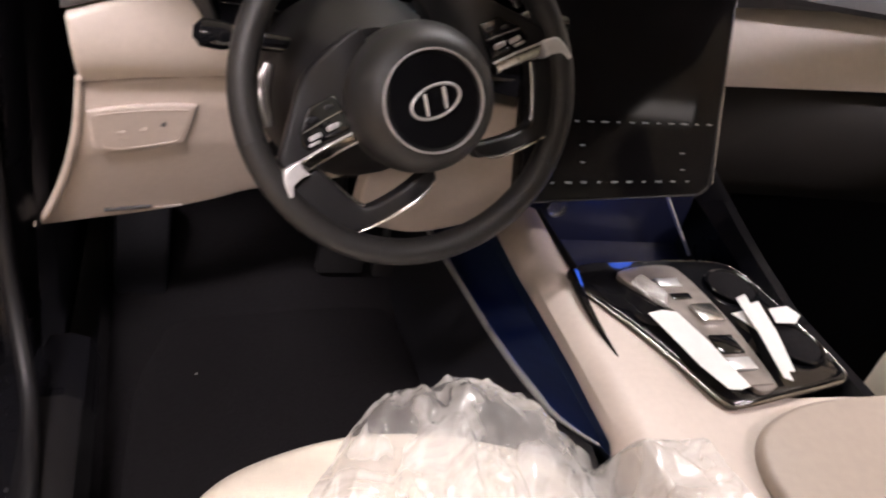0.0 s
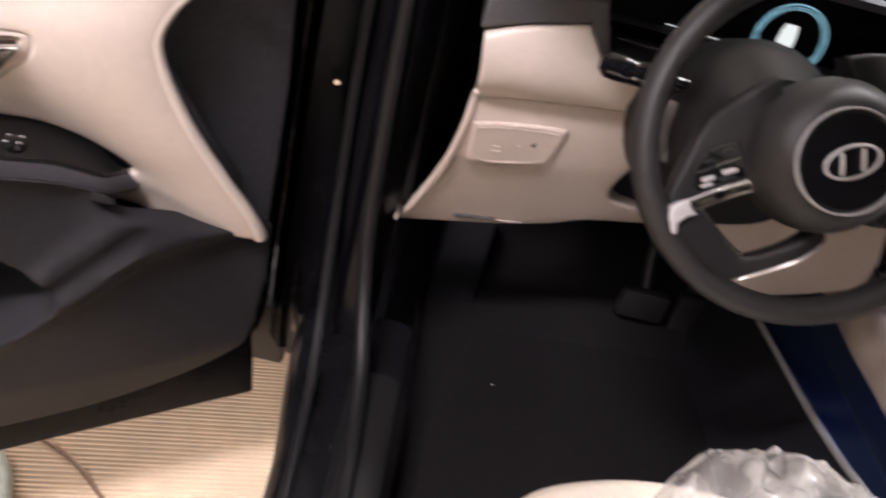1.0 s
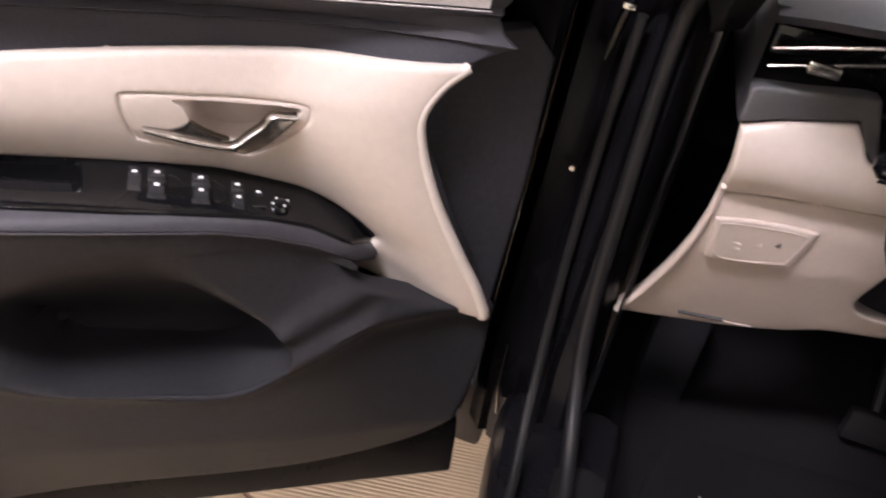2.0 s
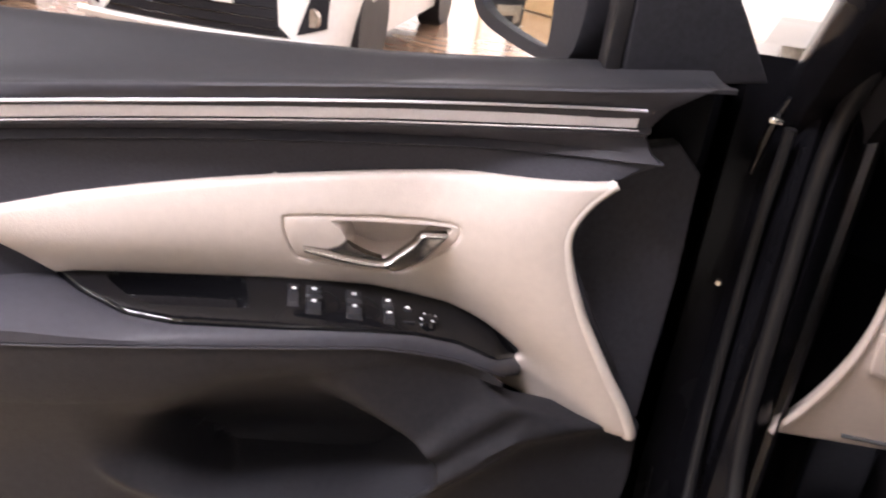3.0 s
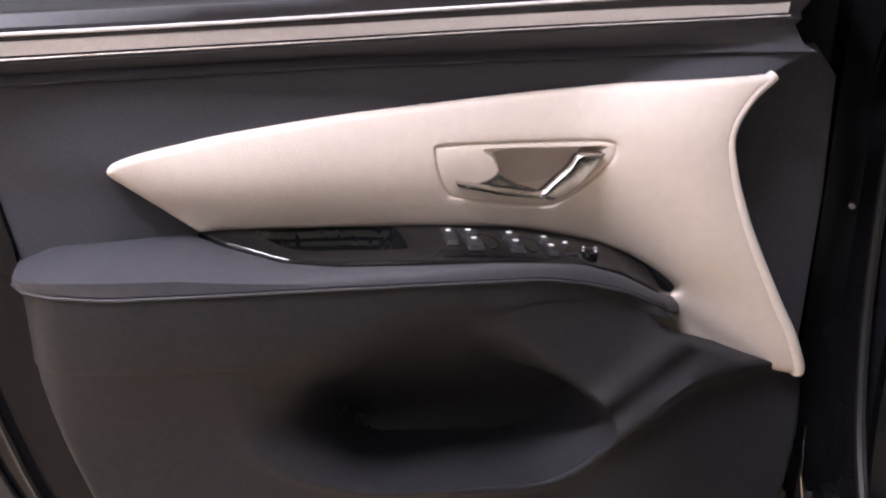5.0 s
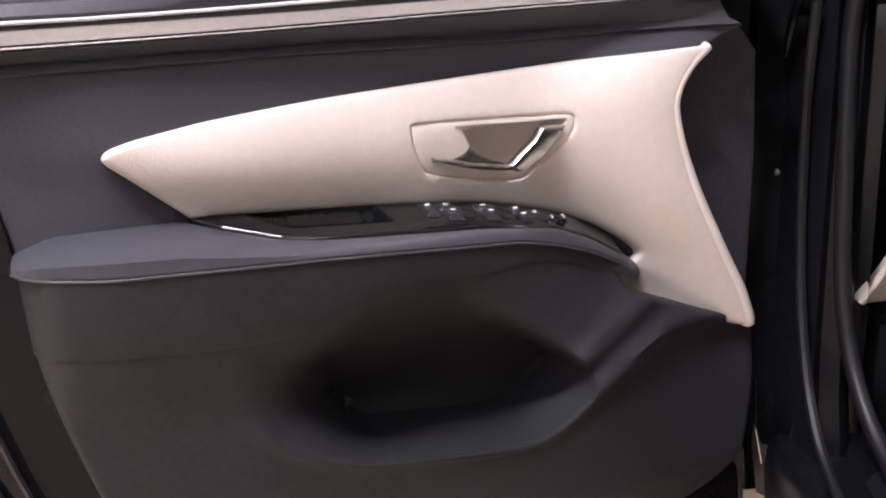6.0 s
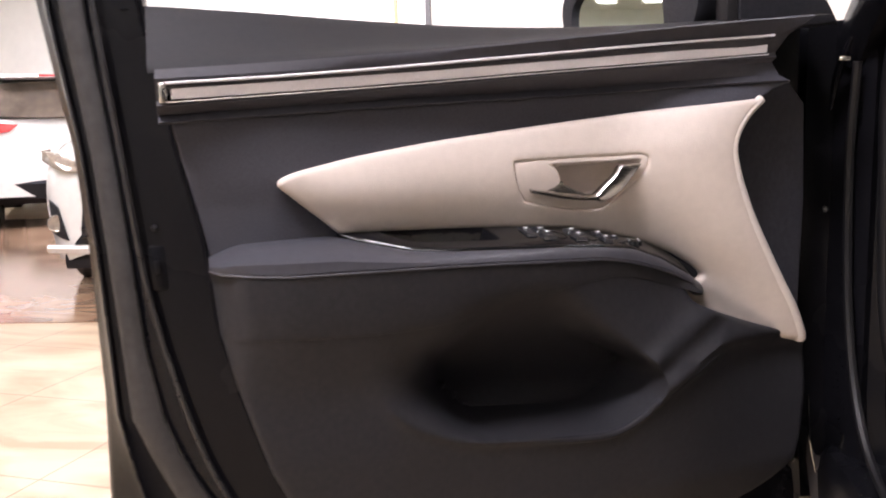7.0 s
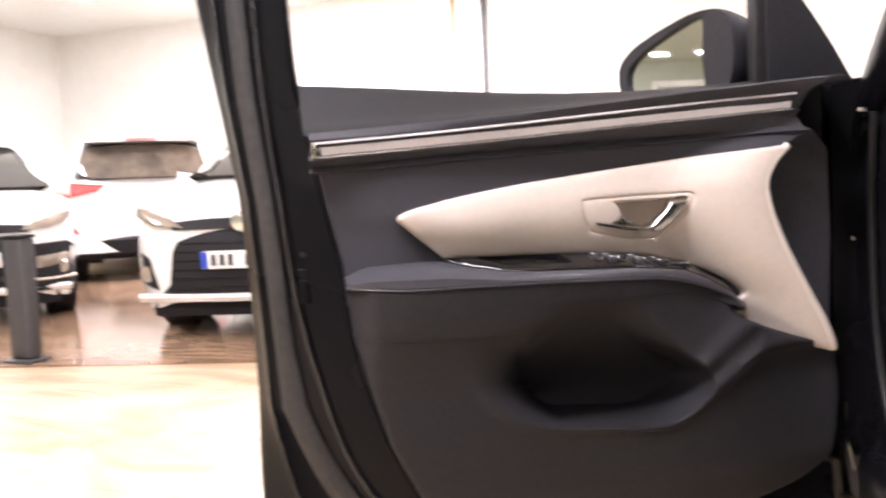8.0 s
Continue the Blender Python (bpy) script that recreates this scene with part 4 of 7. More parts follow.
    for k in range(4):
        a = k * math.tau / 4 + 0.4
        part("key_mark", box(q[0] + 0.009 * math.cos(a) - 0.0012, q[0] + 0.009 * math.cos(a) + 0.0012, q[1] + 0.009 * math.sin(a) - 0.0012, q[1] + 0.009 * math.sin(a) + 0.0012,
                             q[2] + 0.003, q[2] + 0.0042, 0.0003, 1), WHITEINK, sw)

    # lower card with pocket
    low = chain([Vector((rear_u(z), z, 0)) for z in np.linspace(0.76, 0.29, 26)],
                spline(V2((0.595, 0.290), (0.44, 0.318), (0.23, 0.330), (0.05, 0.362), (-0.03, 0.405), (-0.05, 0.45)), 5),
                spline(V2((-0.05, 0.45), (-0.066, 0.53), (-0.066, 0.60)), 4), spline(V2((-0.066, 0.60), (0.03, 0.627), (0.115, 0.658), (0.150, 0.675), (0.166, 0.697), (0.205, 0.728), (0.26, 0.745)), 4))
    pm = offset_rings(POCKET_XY, (-0.014, -0.009, -0.005, -0.0025, 0.0, 0.0025, 0.005, 0.0075, 0.010, 0.0125, 0.016, 0.021))
    part("lower_card", plate(low, bolster_depth, 0.008, 0.03, 0.011, dd, pm), PADBLACK, door, "black grained lower card with a map pocket")
    soft = chain([Vector((u, arm_seam(u) - 0.001, 0)) for u in np.linspace(0.779, 0.14, 40)], spline(V2((0.14, 0.684), (0.2, 0.703), (0.28, 0.722), (0.39, 0.706), (0.46, 0.693), (0.53, 0.682), (0.62, 0.680), (0.70, 0.683), (0.773, 0.687)), 5))
    part("soft_bolster", plate(soft, lambda u, z: bolster_depth(u, z) + 0.0009, 0.0006, 0.006, 0.010, dd), PADBLACK, door, "black padded bolster below the armrest")
    lip = [q for q in POCKET if q.y < 0.55 and 0.225 < q.x < 0.455]
    lip += spline(V2((0.221, 0.5455), (0.183, 0.570), (0.146, 0.592), (0.117, 0.604), (0.078, 0.608)), 6)
    lip.sort(key=lambda q: -q.x)
    part("pocket_lip", tube([(q.x, max(bolster_depth(q.x, q.y - 0.004), bolster_depth(q.x, q.y - 0.012)) - 0.0035, q.y - 0.003) for q in lip], lambda t: 0.0055 * min(1.0, 6 * t + 0.3, 4 * (1 - t) + 0.2), 10), BLACK, door)
    # sill cladding below the card
    clad = chain(spline(V2((0.905, 0.25), (0.66, 0.235), (0.443, 0.250), (0.228, 0.261), (0.066, 0.269), (-0.073, 0.275)), 5), V2((-0.067, 0.352), (-0.062, 0.385)),
                 spline(V2((-0.045, 0.395), (0.05, 0.36), (0.23, 0.328), (0.44, 0.318), (0.62, 0.30), (0.9, 0.34)), 5))
    part("lower_frame", plate(clad, lambda u, z: -0.062, 0.006, 0.07, 0.04, dd), JAMB, door, "black painted lower door frame")

    part("ledge_top", loft([[(u, upper("belt", u)[0] + 0.001, upper("belt", u)[1] - 0.004), (u, upper("belt", u)[0] - 0.02, upper("belt", u)[1] - 0.016), (u, -0.156, upper("belt", u)[1] - 0.042)] for u in np.linspace(-0.07, 0.856, 30)]), RUBBER, door)
    part("belt_seal", tube([(u, upper("belt", u)[0] - 0.006, upper("belt", u)[1] - 0.005) for u in np.linspace(-0.06, 0.85, 30)], 0.005, 8), RUBBER, door)
    # rubber seals that follow the end face
    for fn, n, r in ((lambda z: seal_u(z), -0.058, 0.0042), (lambda z: band_u(z, 0.02), -0.070, 0.0022), (lambda z: band_u(z, 0.95), -0.080, 0.0022), (lambda z: band_u(z, 1) + (skin_u(z) - band_u(z, 1)) * 0.45, -0.090, 0.0022)):
        part("rubber_seal", tube([(fn(z), n, z) for z in np.linspace(0.27, 1.5, 44)], r, 8, up=(0, 1, 0)), SEAL, door)
    for z, w in ((0.80, 0.004), (0.757, 0.0035), (0.735, 0.0025)):
        q = (seal_u(z), -0.057, z)
        part("seal_clip", joined(box(q[0] - 0.0016, q[0] + 0.0016, q[1] - 0.003, q[1] + 0.0025, z - w, z + w, 0.0015), box(q[0] + 0.001, q[0] + 0.004, q[1] - 0.003, q[1], z - w * 0.5, z - w * 0.1, 0.001)), SATIN, door)
    part("seal_band", loft([[(band_u(z, f), n, z) for f, n in ((0.0, -0.0715), (0.06, -0.0675), (0.3, -0.0665), (0.7, -0.0695), (0.93, -0.0745), (1.0, -0.0815))] for z in np.linspace(0.262, 1.5, 44)]), SEALBAND, door)
    part("latch", joined(box(0.826, 0.848, -0.070, -0.061, 0.735, 0.79, 0.004), box(0.833, 0.842, -0.063, -0.059, 0.755, 0.772, 0.002)), JAMB, door)
    part("latch_bolt", turned([(0, 0.004), (0.003, 0.003), (0.004, 0.0)], 12, pose(0.838, -0.061, 0.81, -90, 0, 0)), RUBBER, door)
    part("upright_back", loft([[(rear_u(z), -0.10, z), (rear_u(z) + 0.03, -0.14, z), (skin_u(z) - 0.004, -0.150, z)] for z in np.linspace(1.03, 1.52, 12)]), PAINT, door)
    part("upright_trim", loft([[(rear_u(z) + 0.004, -0.055, z), (rear_u(z) - 0.004, -0.05, z), (rear_u(z) - 0.008, -0.065, z), (rear_u(z) - 0.004, -0.10, z)] for z in np.linspace(1.0, 1.52, 14)]), JAMB, door)
    top = spline([(0.91, -0.085, 1.49), (0.7, -0.085, 1.515), (0.45, -0.08, 1.50), (0.24, -0.075, 1.39), (0.08, -0.078, 1.245), (-0.075, -0.085, 1.06)], 6)
    part("top_rail", tube(top, 0.018, 8), PAINT, door)
    # mirror sail and mirror
    sail = chain(V2((0.06, 1.035)), spline(V2((-0.108, 1.052), (-0.086, 1.085), (-0.066, 1.115), (-0.04, 1.15), (-0.003, 1.195), (0.05, 1.25)), 4), V2((0.063, 1.25)))
    part("mirror_sail", plate(sail, lambda u, z: -0.058, 0.004, 0.03, 0.03, dd), BLACK, door)
    part("sail_bar", box(0.062, 0.080, -0.085, -0.058, 1.03, 1.28, 0.003), RUBBER, door)
    # housing: an oval shell, open toward the rear
    house = [Vector((q.x * 1.27, q.y, 0)) for q in spline(V2((-0.124, 0.005), (-0.112, 0.030), (-0.075, 0.052), (-0.005, 0.072), (0.058, 0.082), (0.105, 0.074), (0.130, 0.045), (0.135, -0.030), (0.115, -0.075), (0.050, -0.083), (-0.060, -0.077), (-0.105, -0.060), (-0.120, -0.030)), 4, True)]
    pane = [Vector((q.x * 1.27, q.y, 0)) for q in spline(V2((-0.100, -0.010), (-0.090, 0.014), (-0.055, 0.036), (-0.002, 0.055), (0.045, 0.068), (0.066, 0.068), (0.074, 0.056), (0.075, -0.010), (0.080, -0.055), (0.070, -0.067), (0.0, -0.065), (-0.060, -0.058), (-0.093, -0.043)), 4, True)]
    rows = []
    for f, d in ((0.30, -0.115), (0.62, -0.105), (0.82, -0.082), (0.94, -0.05), (0.99, -0.02), (1.0, -0.002), (0.985, 0.004)):
        rows.append([Vector((0.01 + (q.x - 0.01) * f, -0.01 + (q.y + 0.01) * f, d)) for q in house])
    rows += [[Vector((q.x, q.y, 0.004)) for q in pane], [Vector((q.x * 0.985, q.y * 0.985, -0.006)) for q in pane]]
    MIR = Matrix.Translation((0.126, -0.264, 1.114)) @ Matrix(((-0.185, 0.0, 0.983, 0), (0.983, 0.0, 0.185, 0), (0, 1, 0, 0), (0, 0, 0, 1))) @ Matrix.Rotation(radians(-2.2), 4, "X")
    hs = part("mirror_housing", moved(loft(rows, close_v=True), MIR), BLACK, door, "black door mirror housing")
    bm = bmesh.new()
    bm.faces.new([bm.verts.new((q.x * 0.99, q.y * 0.99, -0.004)) for q in pane])
    gl = part("mirror_glass", moved(bm, MIR), MIRROR, hs, flat=True)
    part("mirror_arm", tube([(0.03, -0.092, 1.075), (0.03, -0.12, 1.075), (0.06, -0.15, 1.085)], 0.026, 10), BLACK, door)
    return door


car_door()


# ---------------------------------------------------------------- the steering wheel
def steering_wheel():
    n = Vector((-0.0326, -0.9008, 0.4330)).normalized()
    x = Vector((0, 0, 1)).cross(n).normalized()
    base = Matrix((x, n.cross(x), n)).transposed().to_4x4()
    base.translation = (-0.0219, 0.0097, 0.9651)
    ROT = 31
    R = 0.1615
    path = []
    for k in range(72):
        a = k * math.tau / 72
        r = R * (1 - 0.012 * math.exp(-((a - 1.5 * math.pi) / 0.55) ** 2))
        path.append((r * math.cos(a) - 0.005, r * math.sin(a) - 0.004, 0.0))
    w = module("steering_wheel", base @ pose(0, 0, 0, 0, 0, ROT), tube(path, 0.0138, 16, True, 1.2), LEATHER, "black leather steering wheel with satin silver spokes")
    for a in (100, 172, 232, 308, 8, 80):
        q = [((R + 0.0141 * math.cos(b)) * math.cos(radians(a)) - 0.005, (R + 0.0141 * math.cos(b)) * math.sin(radians(a)) - 0.004, 0.0169 * math.sin(b)) for b in np.linspace(0, math.tau, 20)[:-1]]
        part("rim_stitching", tube(q, 0.0007, 5, True), RUBBER, w)
    # barrel-shaped airbag cover with its emblem
    hub = Matrix.Translation((-0.0075, -0.0105, 0))
    top = Matrix.Translation((-0.0082, -0.0140, 0.0335))
    fl = lambda x, y, d: (x, y, d)
    part("airbag_cover", turned([(0.0, 0.0725), (0.03, 0.0722), (0.047, 0.071), (0.0535, 0.0685), (0.060, 0.0625), (0.0665, 0.052), (0.0705, 0.040), (0.072, 0.026), (0.0715, 0.006), (0.068, -0.02)], 56, hub), LEATHER, w, "black soft airbag cover")
    part("emblem_disc", turned([(0, 0.0415), (0.03, 0.0413), (0.042, 0.0405), (0.0455, 0.036)], 48, top), PIANO, w)
    part("emblem_ring", turned([(0.0452, 0.034), (0.0455, 0.0412), (0.0460, 0.0422), (0.0468, 0.0422), (0.0473, 0.0412), (0.0477, 0.034)], 56, top), SILVERPAINT, w, "satin silver ring")
    oval = [(0.0240 * math.cos(a), 0.0137 * math.sin(a), 0.044) for a in np.linspace(0, math.tau, 40)[:-1]]
    part("badge", moved(tube(oval, 0.0015, 8, True), top), SILVERPAINT, w, "plain silver oval badge")
    for a, b in (((-0.0118, -0.0090), (-0.0070, 0.0100)), ((0.0070, -0.0100), (0.0118, 0.0090))):
        part("badge_bar", moved(tube([(a[0], a[1], 0.044), ((a[0] + b[0]) / 2, (a[1] + b[1]) / 2, 0.0448), (b[0], b[1], 0.044)], 0.0016, 8), top), SILVERPAINT, w)
    rise = lambda x: 0.010 + 0.020 * smooth01((0.11 - abs(x)) / 0.06)
    for sx in (-1, 1):
        m = lambda pts: V2(*[(sx * a, b) for a, b in pts])
        # upper spoke with its key pad and silver sill
        sp = chain(spline(m(((0.030, 0.072), (0.060, 0.066), (0.095, 0.052), (0.120, 0.026), (0.138, 0.006), (0.152, -0.010))), 5), m(((0.150, -0.020), (0.130, -0.020), (0.076, -0.016), (0.04, -0.020))))
        part("spoke", plate(sp, lambda x, y: rise(x) - 0.003, 0.004, 0.02, 0.012, fl), SPOKEBLACK, w)
        kp = chain(m(((0.079, 0.026), (0.105, 0.024), (0.121, 0.008), (0.126, -0.006), (0.122, -0.0125), (0.076, -0.0095))))
        part("key_pad", plate(kp, lambda x, y: rise(x) - 0.0005, 0.002, 0.004, 0.012, fl), PIANO, w)
        for (x, y, l, h, mm) in ((0.088, 0.0175, 0.0045, 0.0022, GREYKEY), (0.106, 0.0125, 0.0045, 0.0022, GREYKEY), (0.090, -0.0010, 0.0085, 0.0024, SILVERPAINT), (0.111, -0.0030, 0.0065, 0.0024, SILVERPAINT), (0.092, -0.0070, 0.0100, 0.0016, GREYKEY), (0.114, -0.0085, 0.0060, 0.0016, SILVERPAINT)):
            part("key", box(sx * x - l, sx * x + l, y - h, y + h, rise(x) - 0.002, rise(x) + 0.0018, 0.001, 1), mm, w)
        part("key_divider", tube([(sx * 0.080, 0.0095, rise(0.08) + 0.0012), (sx * 0.100, 0.0075, rise(0.1) + 0.0012), (sx * 0.120, 0.0050, rise(0.12) + 0.0012)], 0.0010, 6), SATIN, w)
        # The bar's dark reflection is put into its colour, a darker chrome.
        bar = chain(m(((0.0745, -0.0125), (0.110, -0.0145), (0.1365, -0.0170), (0.1310, -0.0300), (0.105, -0.0275), (0.0760, -0.0250))))
        part("spoke_trim", plate(bar, lambda x, y: rise(x) + 0.004 - 0.20 * max(0.0, -0.016 - y), 0.003, 0.014, 0.008, fl), DARKCHROME, w, "chrome spoke trim with its dark reflection in the colour")
        part("trim_edge", tube([(sx * 0.075, -0.0130, rise(0.075) + 0.0030), (sx * 0.105, -0.0147, rise(0.105) + 0.0030), (sx * 0.137, -0.0172, rise(0.137) + 0.0030)], 0.0011, 6), SILVERPAINT, w)
        tip = chain(m(((0.1340, -0.0165), (0.1420, -0.0160), (0.1500, -0.0172))), spline(m(((0.1530, -0.0195), (0.1570, -0.0280), (0.1590, -0.0430))), 4), m(((0.1545, -0.0440), (0.1500, -0.0345), (0.1400, -0.0315), (0.1310, -0.0320), (0.1350, -0.0235))))
        part("trim_end", plate(tip, lambda x, y: rise(x) + 0.0075, 0.0020, 0.014, 0.005, fl), SILVERPAINT, w, "satin silver trim end")
        # lower spoke: a band from the trim end round the opening and back to the hub
        rim_run = spline(m(((0.1555, -0.0380), (0.1500, -0.0570), (0.1400, -0.0770), (0.1270, -0.0950), (0.1130, -0.1055))), 5)
        hub_run = spline(m(((0.1130, -0.1055), (0.0950, -0.1055), (0.0650, -0.1010), (0.0440, -0.0970), (0.0240, -0.0900))), 5)
        back_run = chain(m(((0.0200, -0.0730), (0.0400, -0.0790))), spline(m(((0.0400, -0.0790), (0.0700, -0.0850), (0.0930, -0.0865), (0.1020, -0.0780), (0.1130, -0.0540), (0.1220, -0.0300))), 5), m(((0.1380, -0.0330),)))
        part("lower_spoke", plate(chain(rim_run, hub_run, back_run), lambda x, y: rise(x) - 0.004, 0.004, 0.02, 0.010, fl), SPOKEBLACK, w)
        lift = lambda pts, d: [(q.x, q.y, rise(q.x) + d) for q in pts]
        part("lower_spoke_trim", tube(lift(hub_run[:-2], -0.004), lambda t: 0.0010 + 0.0019 * t * math.sin(t * math.pi), 8), SATIN, w, "satin silver edge trim")
        part("opening_trim", tube(lift(rim_run, -0.006), 0.0014, 8), DARKCHROME, w)
        inner = spline(m(((0.1215, -0.0310), (0.1130, -0.0540), (0.1020, -0.0775), (0.0960, -0.0850))), 5)
        part("opening_edge", tube(lift(inner, -0.008), 0.0021, 8), SATIN, w)
        pd = spline([(sx * 0.116, 0.074, -0.02), (sx * 0.135, 0.052, -0.018), (sx * 0.1425, 0.022, -0.018)], 6)
        part("shift_paddle", tube(pd, lambda t: 0.005 + 0.003 * math.sin(math.pi * t), 8, False, 0.6), SATIN, w)
    part("column_shroud", turned([(0.0, -0.02), (0.052, -0.02), (0.064, -0.045), (0.082, -0.075), (0.100, -0.11), (0.106, -0.16), (0.108, -0.23)], 32, Matrix.Translation((-0.026, 0.0155, 0))), SPOKEBLACK, w, "black column shroud")
    for sx in (-1, 1):
        # control stalk with a ribbed knob, behind the rim
        un = (base @ pose(0, 0, 0, 0, 0, ROT)).inverted()
        lift_z = 0.055 if sx > 0 else 0.0
        tip, root = un @ Vector((-0.021 + sx * 0.204, 0.117, 0.9515 + lift_z)), un @ Vector((-0.021 + sx * 0.03, 0.105, 0.950 + lift_z))
        p = [root.lerp(tip, k / 24) for k in range(25)]
        part("stalk", tube(p, lambda t: lerp_table(t, (0, 0.55, 0.64, 0.66, 0.74, 0.76, 0.80, 0.82, 0.95, 0.985, 1), (0.008, 0.009, 0.010, 0.0145, 0.015, 0.0128, 0.0128, 0.0148, 0.0145, 0.0125, 0.006)), 18), PIANO, w, "black control stalk")
        part("stalk_mark", tube([root.lerp(tip, 0.775), root.lerp(tip, 0.785)], 0.0133, 18), DARKCHROME, w)


steering_wheel()


# ---------------------------------------------------------------- the dashboard
def dash_y(x, z):
    """How far back the driver's side panel lies."""
    return 0.174 + 0.22 * (x + 0.347) + lerp_table(z, (0.55, 0.589, 0.66, 0.75, 0.81, 0.838, 0.848, 0.856, 0.866, 0.88, 0.90, 0.925, 0.945, 0.96), (0.142, 0.128, 0.093, 0.052, 0.036, 0.034, 0.030, 0.018, 0.009, 0.002, -0.003, -0.002, 0.006, 0.016))


def dashboard():
    inv = Matrix.Translation((-0.1, -0.3, -0.6))
    rows = []
    for x in np.linspace(-0.352, 1.15, 28):
        e = 0.03 * smooth01((abs(x - 0.35) - 0.55) / 0.3)
        rows.append([(x, 0.235 + e, 1.045 - e), (x, 0.228 + e, 1.055 - e), (x, 0.245 + e, 1.068 - e), (x, 0.34, 1.075 - e), (x, 0.55, 1.06), (x, 0.80, 1.02)])
    d = module("dashboard", pose(0.1, 0.3, 0.6), moved(loft(rows), inv), BLACK_SOFT, "ivory and black dashboard with dark displays")
    P = lambda name, bm, m, parent=d, label="", flat=False: part(name, moved(bm, inv), m, parent, label, flat)
    dx = lambda x, z, n: (x, -n, z)
    up = chain(spline(V2((-0.347, 0.929), (-0.30, 0.944), (-0.229, 0.957)), 4), spline(V2((-0.229, 0.957), (-0.214, 0.938), (-0.205, 0.922), (-0.180, 0.913), (-0.12, 0.902), (-0.03, 0.892), (0.10, 0.890), (0.24, 0.892)), 5),
               V2((0.24, 0.848)), spline(V2((0.24, 0.846), (0.1, 0.850), (-0.03, 0.8555), (-0.14, 0.8575), (-0.25, 0.8492), (-0.336, 0.8390)), 5), V2((-0.340, 0.88)))
    P("upper_panel", plate(up, lambda x, z: -dash_y(x, z), 0.005, 0.03, 0.014, dx), IVORY, d, "ivory leatherette upper knee panel")
    lowp = chain(spline(V2((-0.336, 0.838), (-0.25, 0.848), (-0.14, 0.856), (-0.06, 0.857)), 5),
                 spline(V2((-0.06, 0.857), (-0.075, 0.83), (-0.100, 0.77), (-0.112, 0.725), (-0.108, 0.70), (-0.08, 0.687), (-0.02, 0.682), (0.03, 0.684)), 5),
                 spline(V2((0.03, 0.66), (-0.05, 0.648), (-0.12, 0.640), (-0.17, 0.622), (-0.24, 0.606), (-0.33, 0.596), (-0.396, 0.589)), 5),
                 spline(V2((-0.398, 0.592), (-0.374, 0.64), (-0.353, 0.71), (-0.340, 0.78), (-0.336, 0.838)), 5))
    P("lower_panel", plate(lowp, lambda x, z: -dash_y(x, z), 0.006, 0.03, 0.012, dx), IVORY_HARD, d, "ivory hard plastic lower knee panel")
    # raised pale lip along the outer edge
    P("edge_lip", tube([(x, dash_y(x, z) - 0.001, z) for x, z in [(q.x, q.y) for q in spline(V2((-0.337, 0.850), (-0.338, 0.83), (-0.342, 0.78), (-0.355, 0.71), (-0.376, 0.64), (-0.396, 0.594)), 5)]],
                       lambda t: 0.004 + 0.002 * t, 8, up=(0, 1, 0)), IVORY_HARD, d)
    # fuse lid with a raised frame
    lid_o = [Vector((-0.269 + (q.x + 0.267) * 1.10, 0.776 + (q.y - 0.799) * 1.12, 0)) for q in spline(V2((-0.322, 0.819), (-0.318, 0.826), (-0.27, 0.832), (-0.218, 0.832), (-0.212, 0.824), (-0.220, 0.785), (-0.230, 0.775), (-0.29, 0.765), (-0.310, 0.767), (-0.317, 0.776)), 4, True)]
    lid_i = [Vector((-0.269 + (q.x + 0.269) * 0.84, 0.780 + (q.y - 0.780) * 0.78, 0)) for q in lid_o]
    P("lid_frame", plate(lid_o, lambda x, z: -dash_y(x, z) + 0.0055, 0.004, 0.012, 0.012, dx), IVORY_HARD, d)
    lid = P("fuse_lid", plate(lid_i, lambda x, z: -dash_y(x, z) + 0.0045, 0.0015, 0.004, 0.012, dx), IVORY_HARD, d, "ivory fuse box lid")
    P("lid_gap", tube([(q.x, dash_y(q.x, q.y) - 0.0056, q.y) for q in lid_i], 0.0010, 6, True), IVORY_HARD, d)
    for x, z, a, b, mm in ((-0.298, 0.774, 0.010, 0.0018, IVORY_HARD), (-0.294, 0.766, 0.008, 0.0022, IVORY_HARD), (-0.269, 0.778, 0.005, 0.003, IVORY_HARD), (-0.246, 0.785, 0.003, 0.004, GREYDASH)):
        P("lid_mark", box(x - a, x + a, dash_y(x, z) - 0.0060, dash_y(x, z) - 0.0044, z - b, z + b, 0.0008, 1), mm, lid)
    P("slot", tube([(x, dash_y(x, 0.622) - 0.001, 0.619 + 0.02 * (x + 0.3)) for x in np.linspace(-0.315, -0.255, 8)], 0.0028, 8), GREYDASH, d)
    P("slot", tube([(x, dash_y(x, 0.622) - 0.001, 0.617 + 0.02 * (x + 0.3)) for x in np.linspace(-0.252, -0.215, 6)], 0.0014, 8), IVORY_HARD, d)
    P("column_recess", plate(V2((-0.135, 0.87), (0.26, 0.87), (0.26, 0.66), (0.0, 0.66), (-0.135, 0.68)), lambda x, z: -0.345, 0.002, 0.02, 0.05, dx), BLACK, d)
    # ivory flank of the centre stack, seen past the wheel
    flank = chain(V2((0.04, 0.86), (0.235, 0.86), (0.235, 0.72)), spline(V2((0.225, 0.70), (0.16, 0.655), (0.10, 0.63), (0.02, 0.63)), 4))
    P("stack_flank", plate(flank, lambda x, z: -(0.262 - 0.32 * max(0.0, x - 0.05)), 0.006, 0.03, 0.02, dx), IVORY_HARD, d)
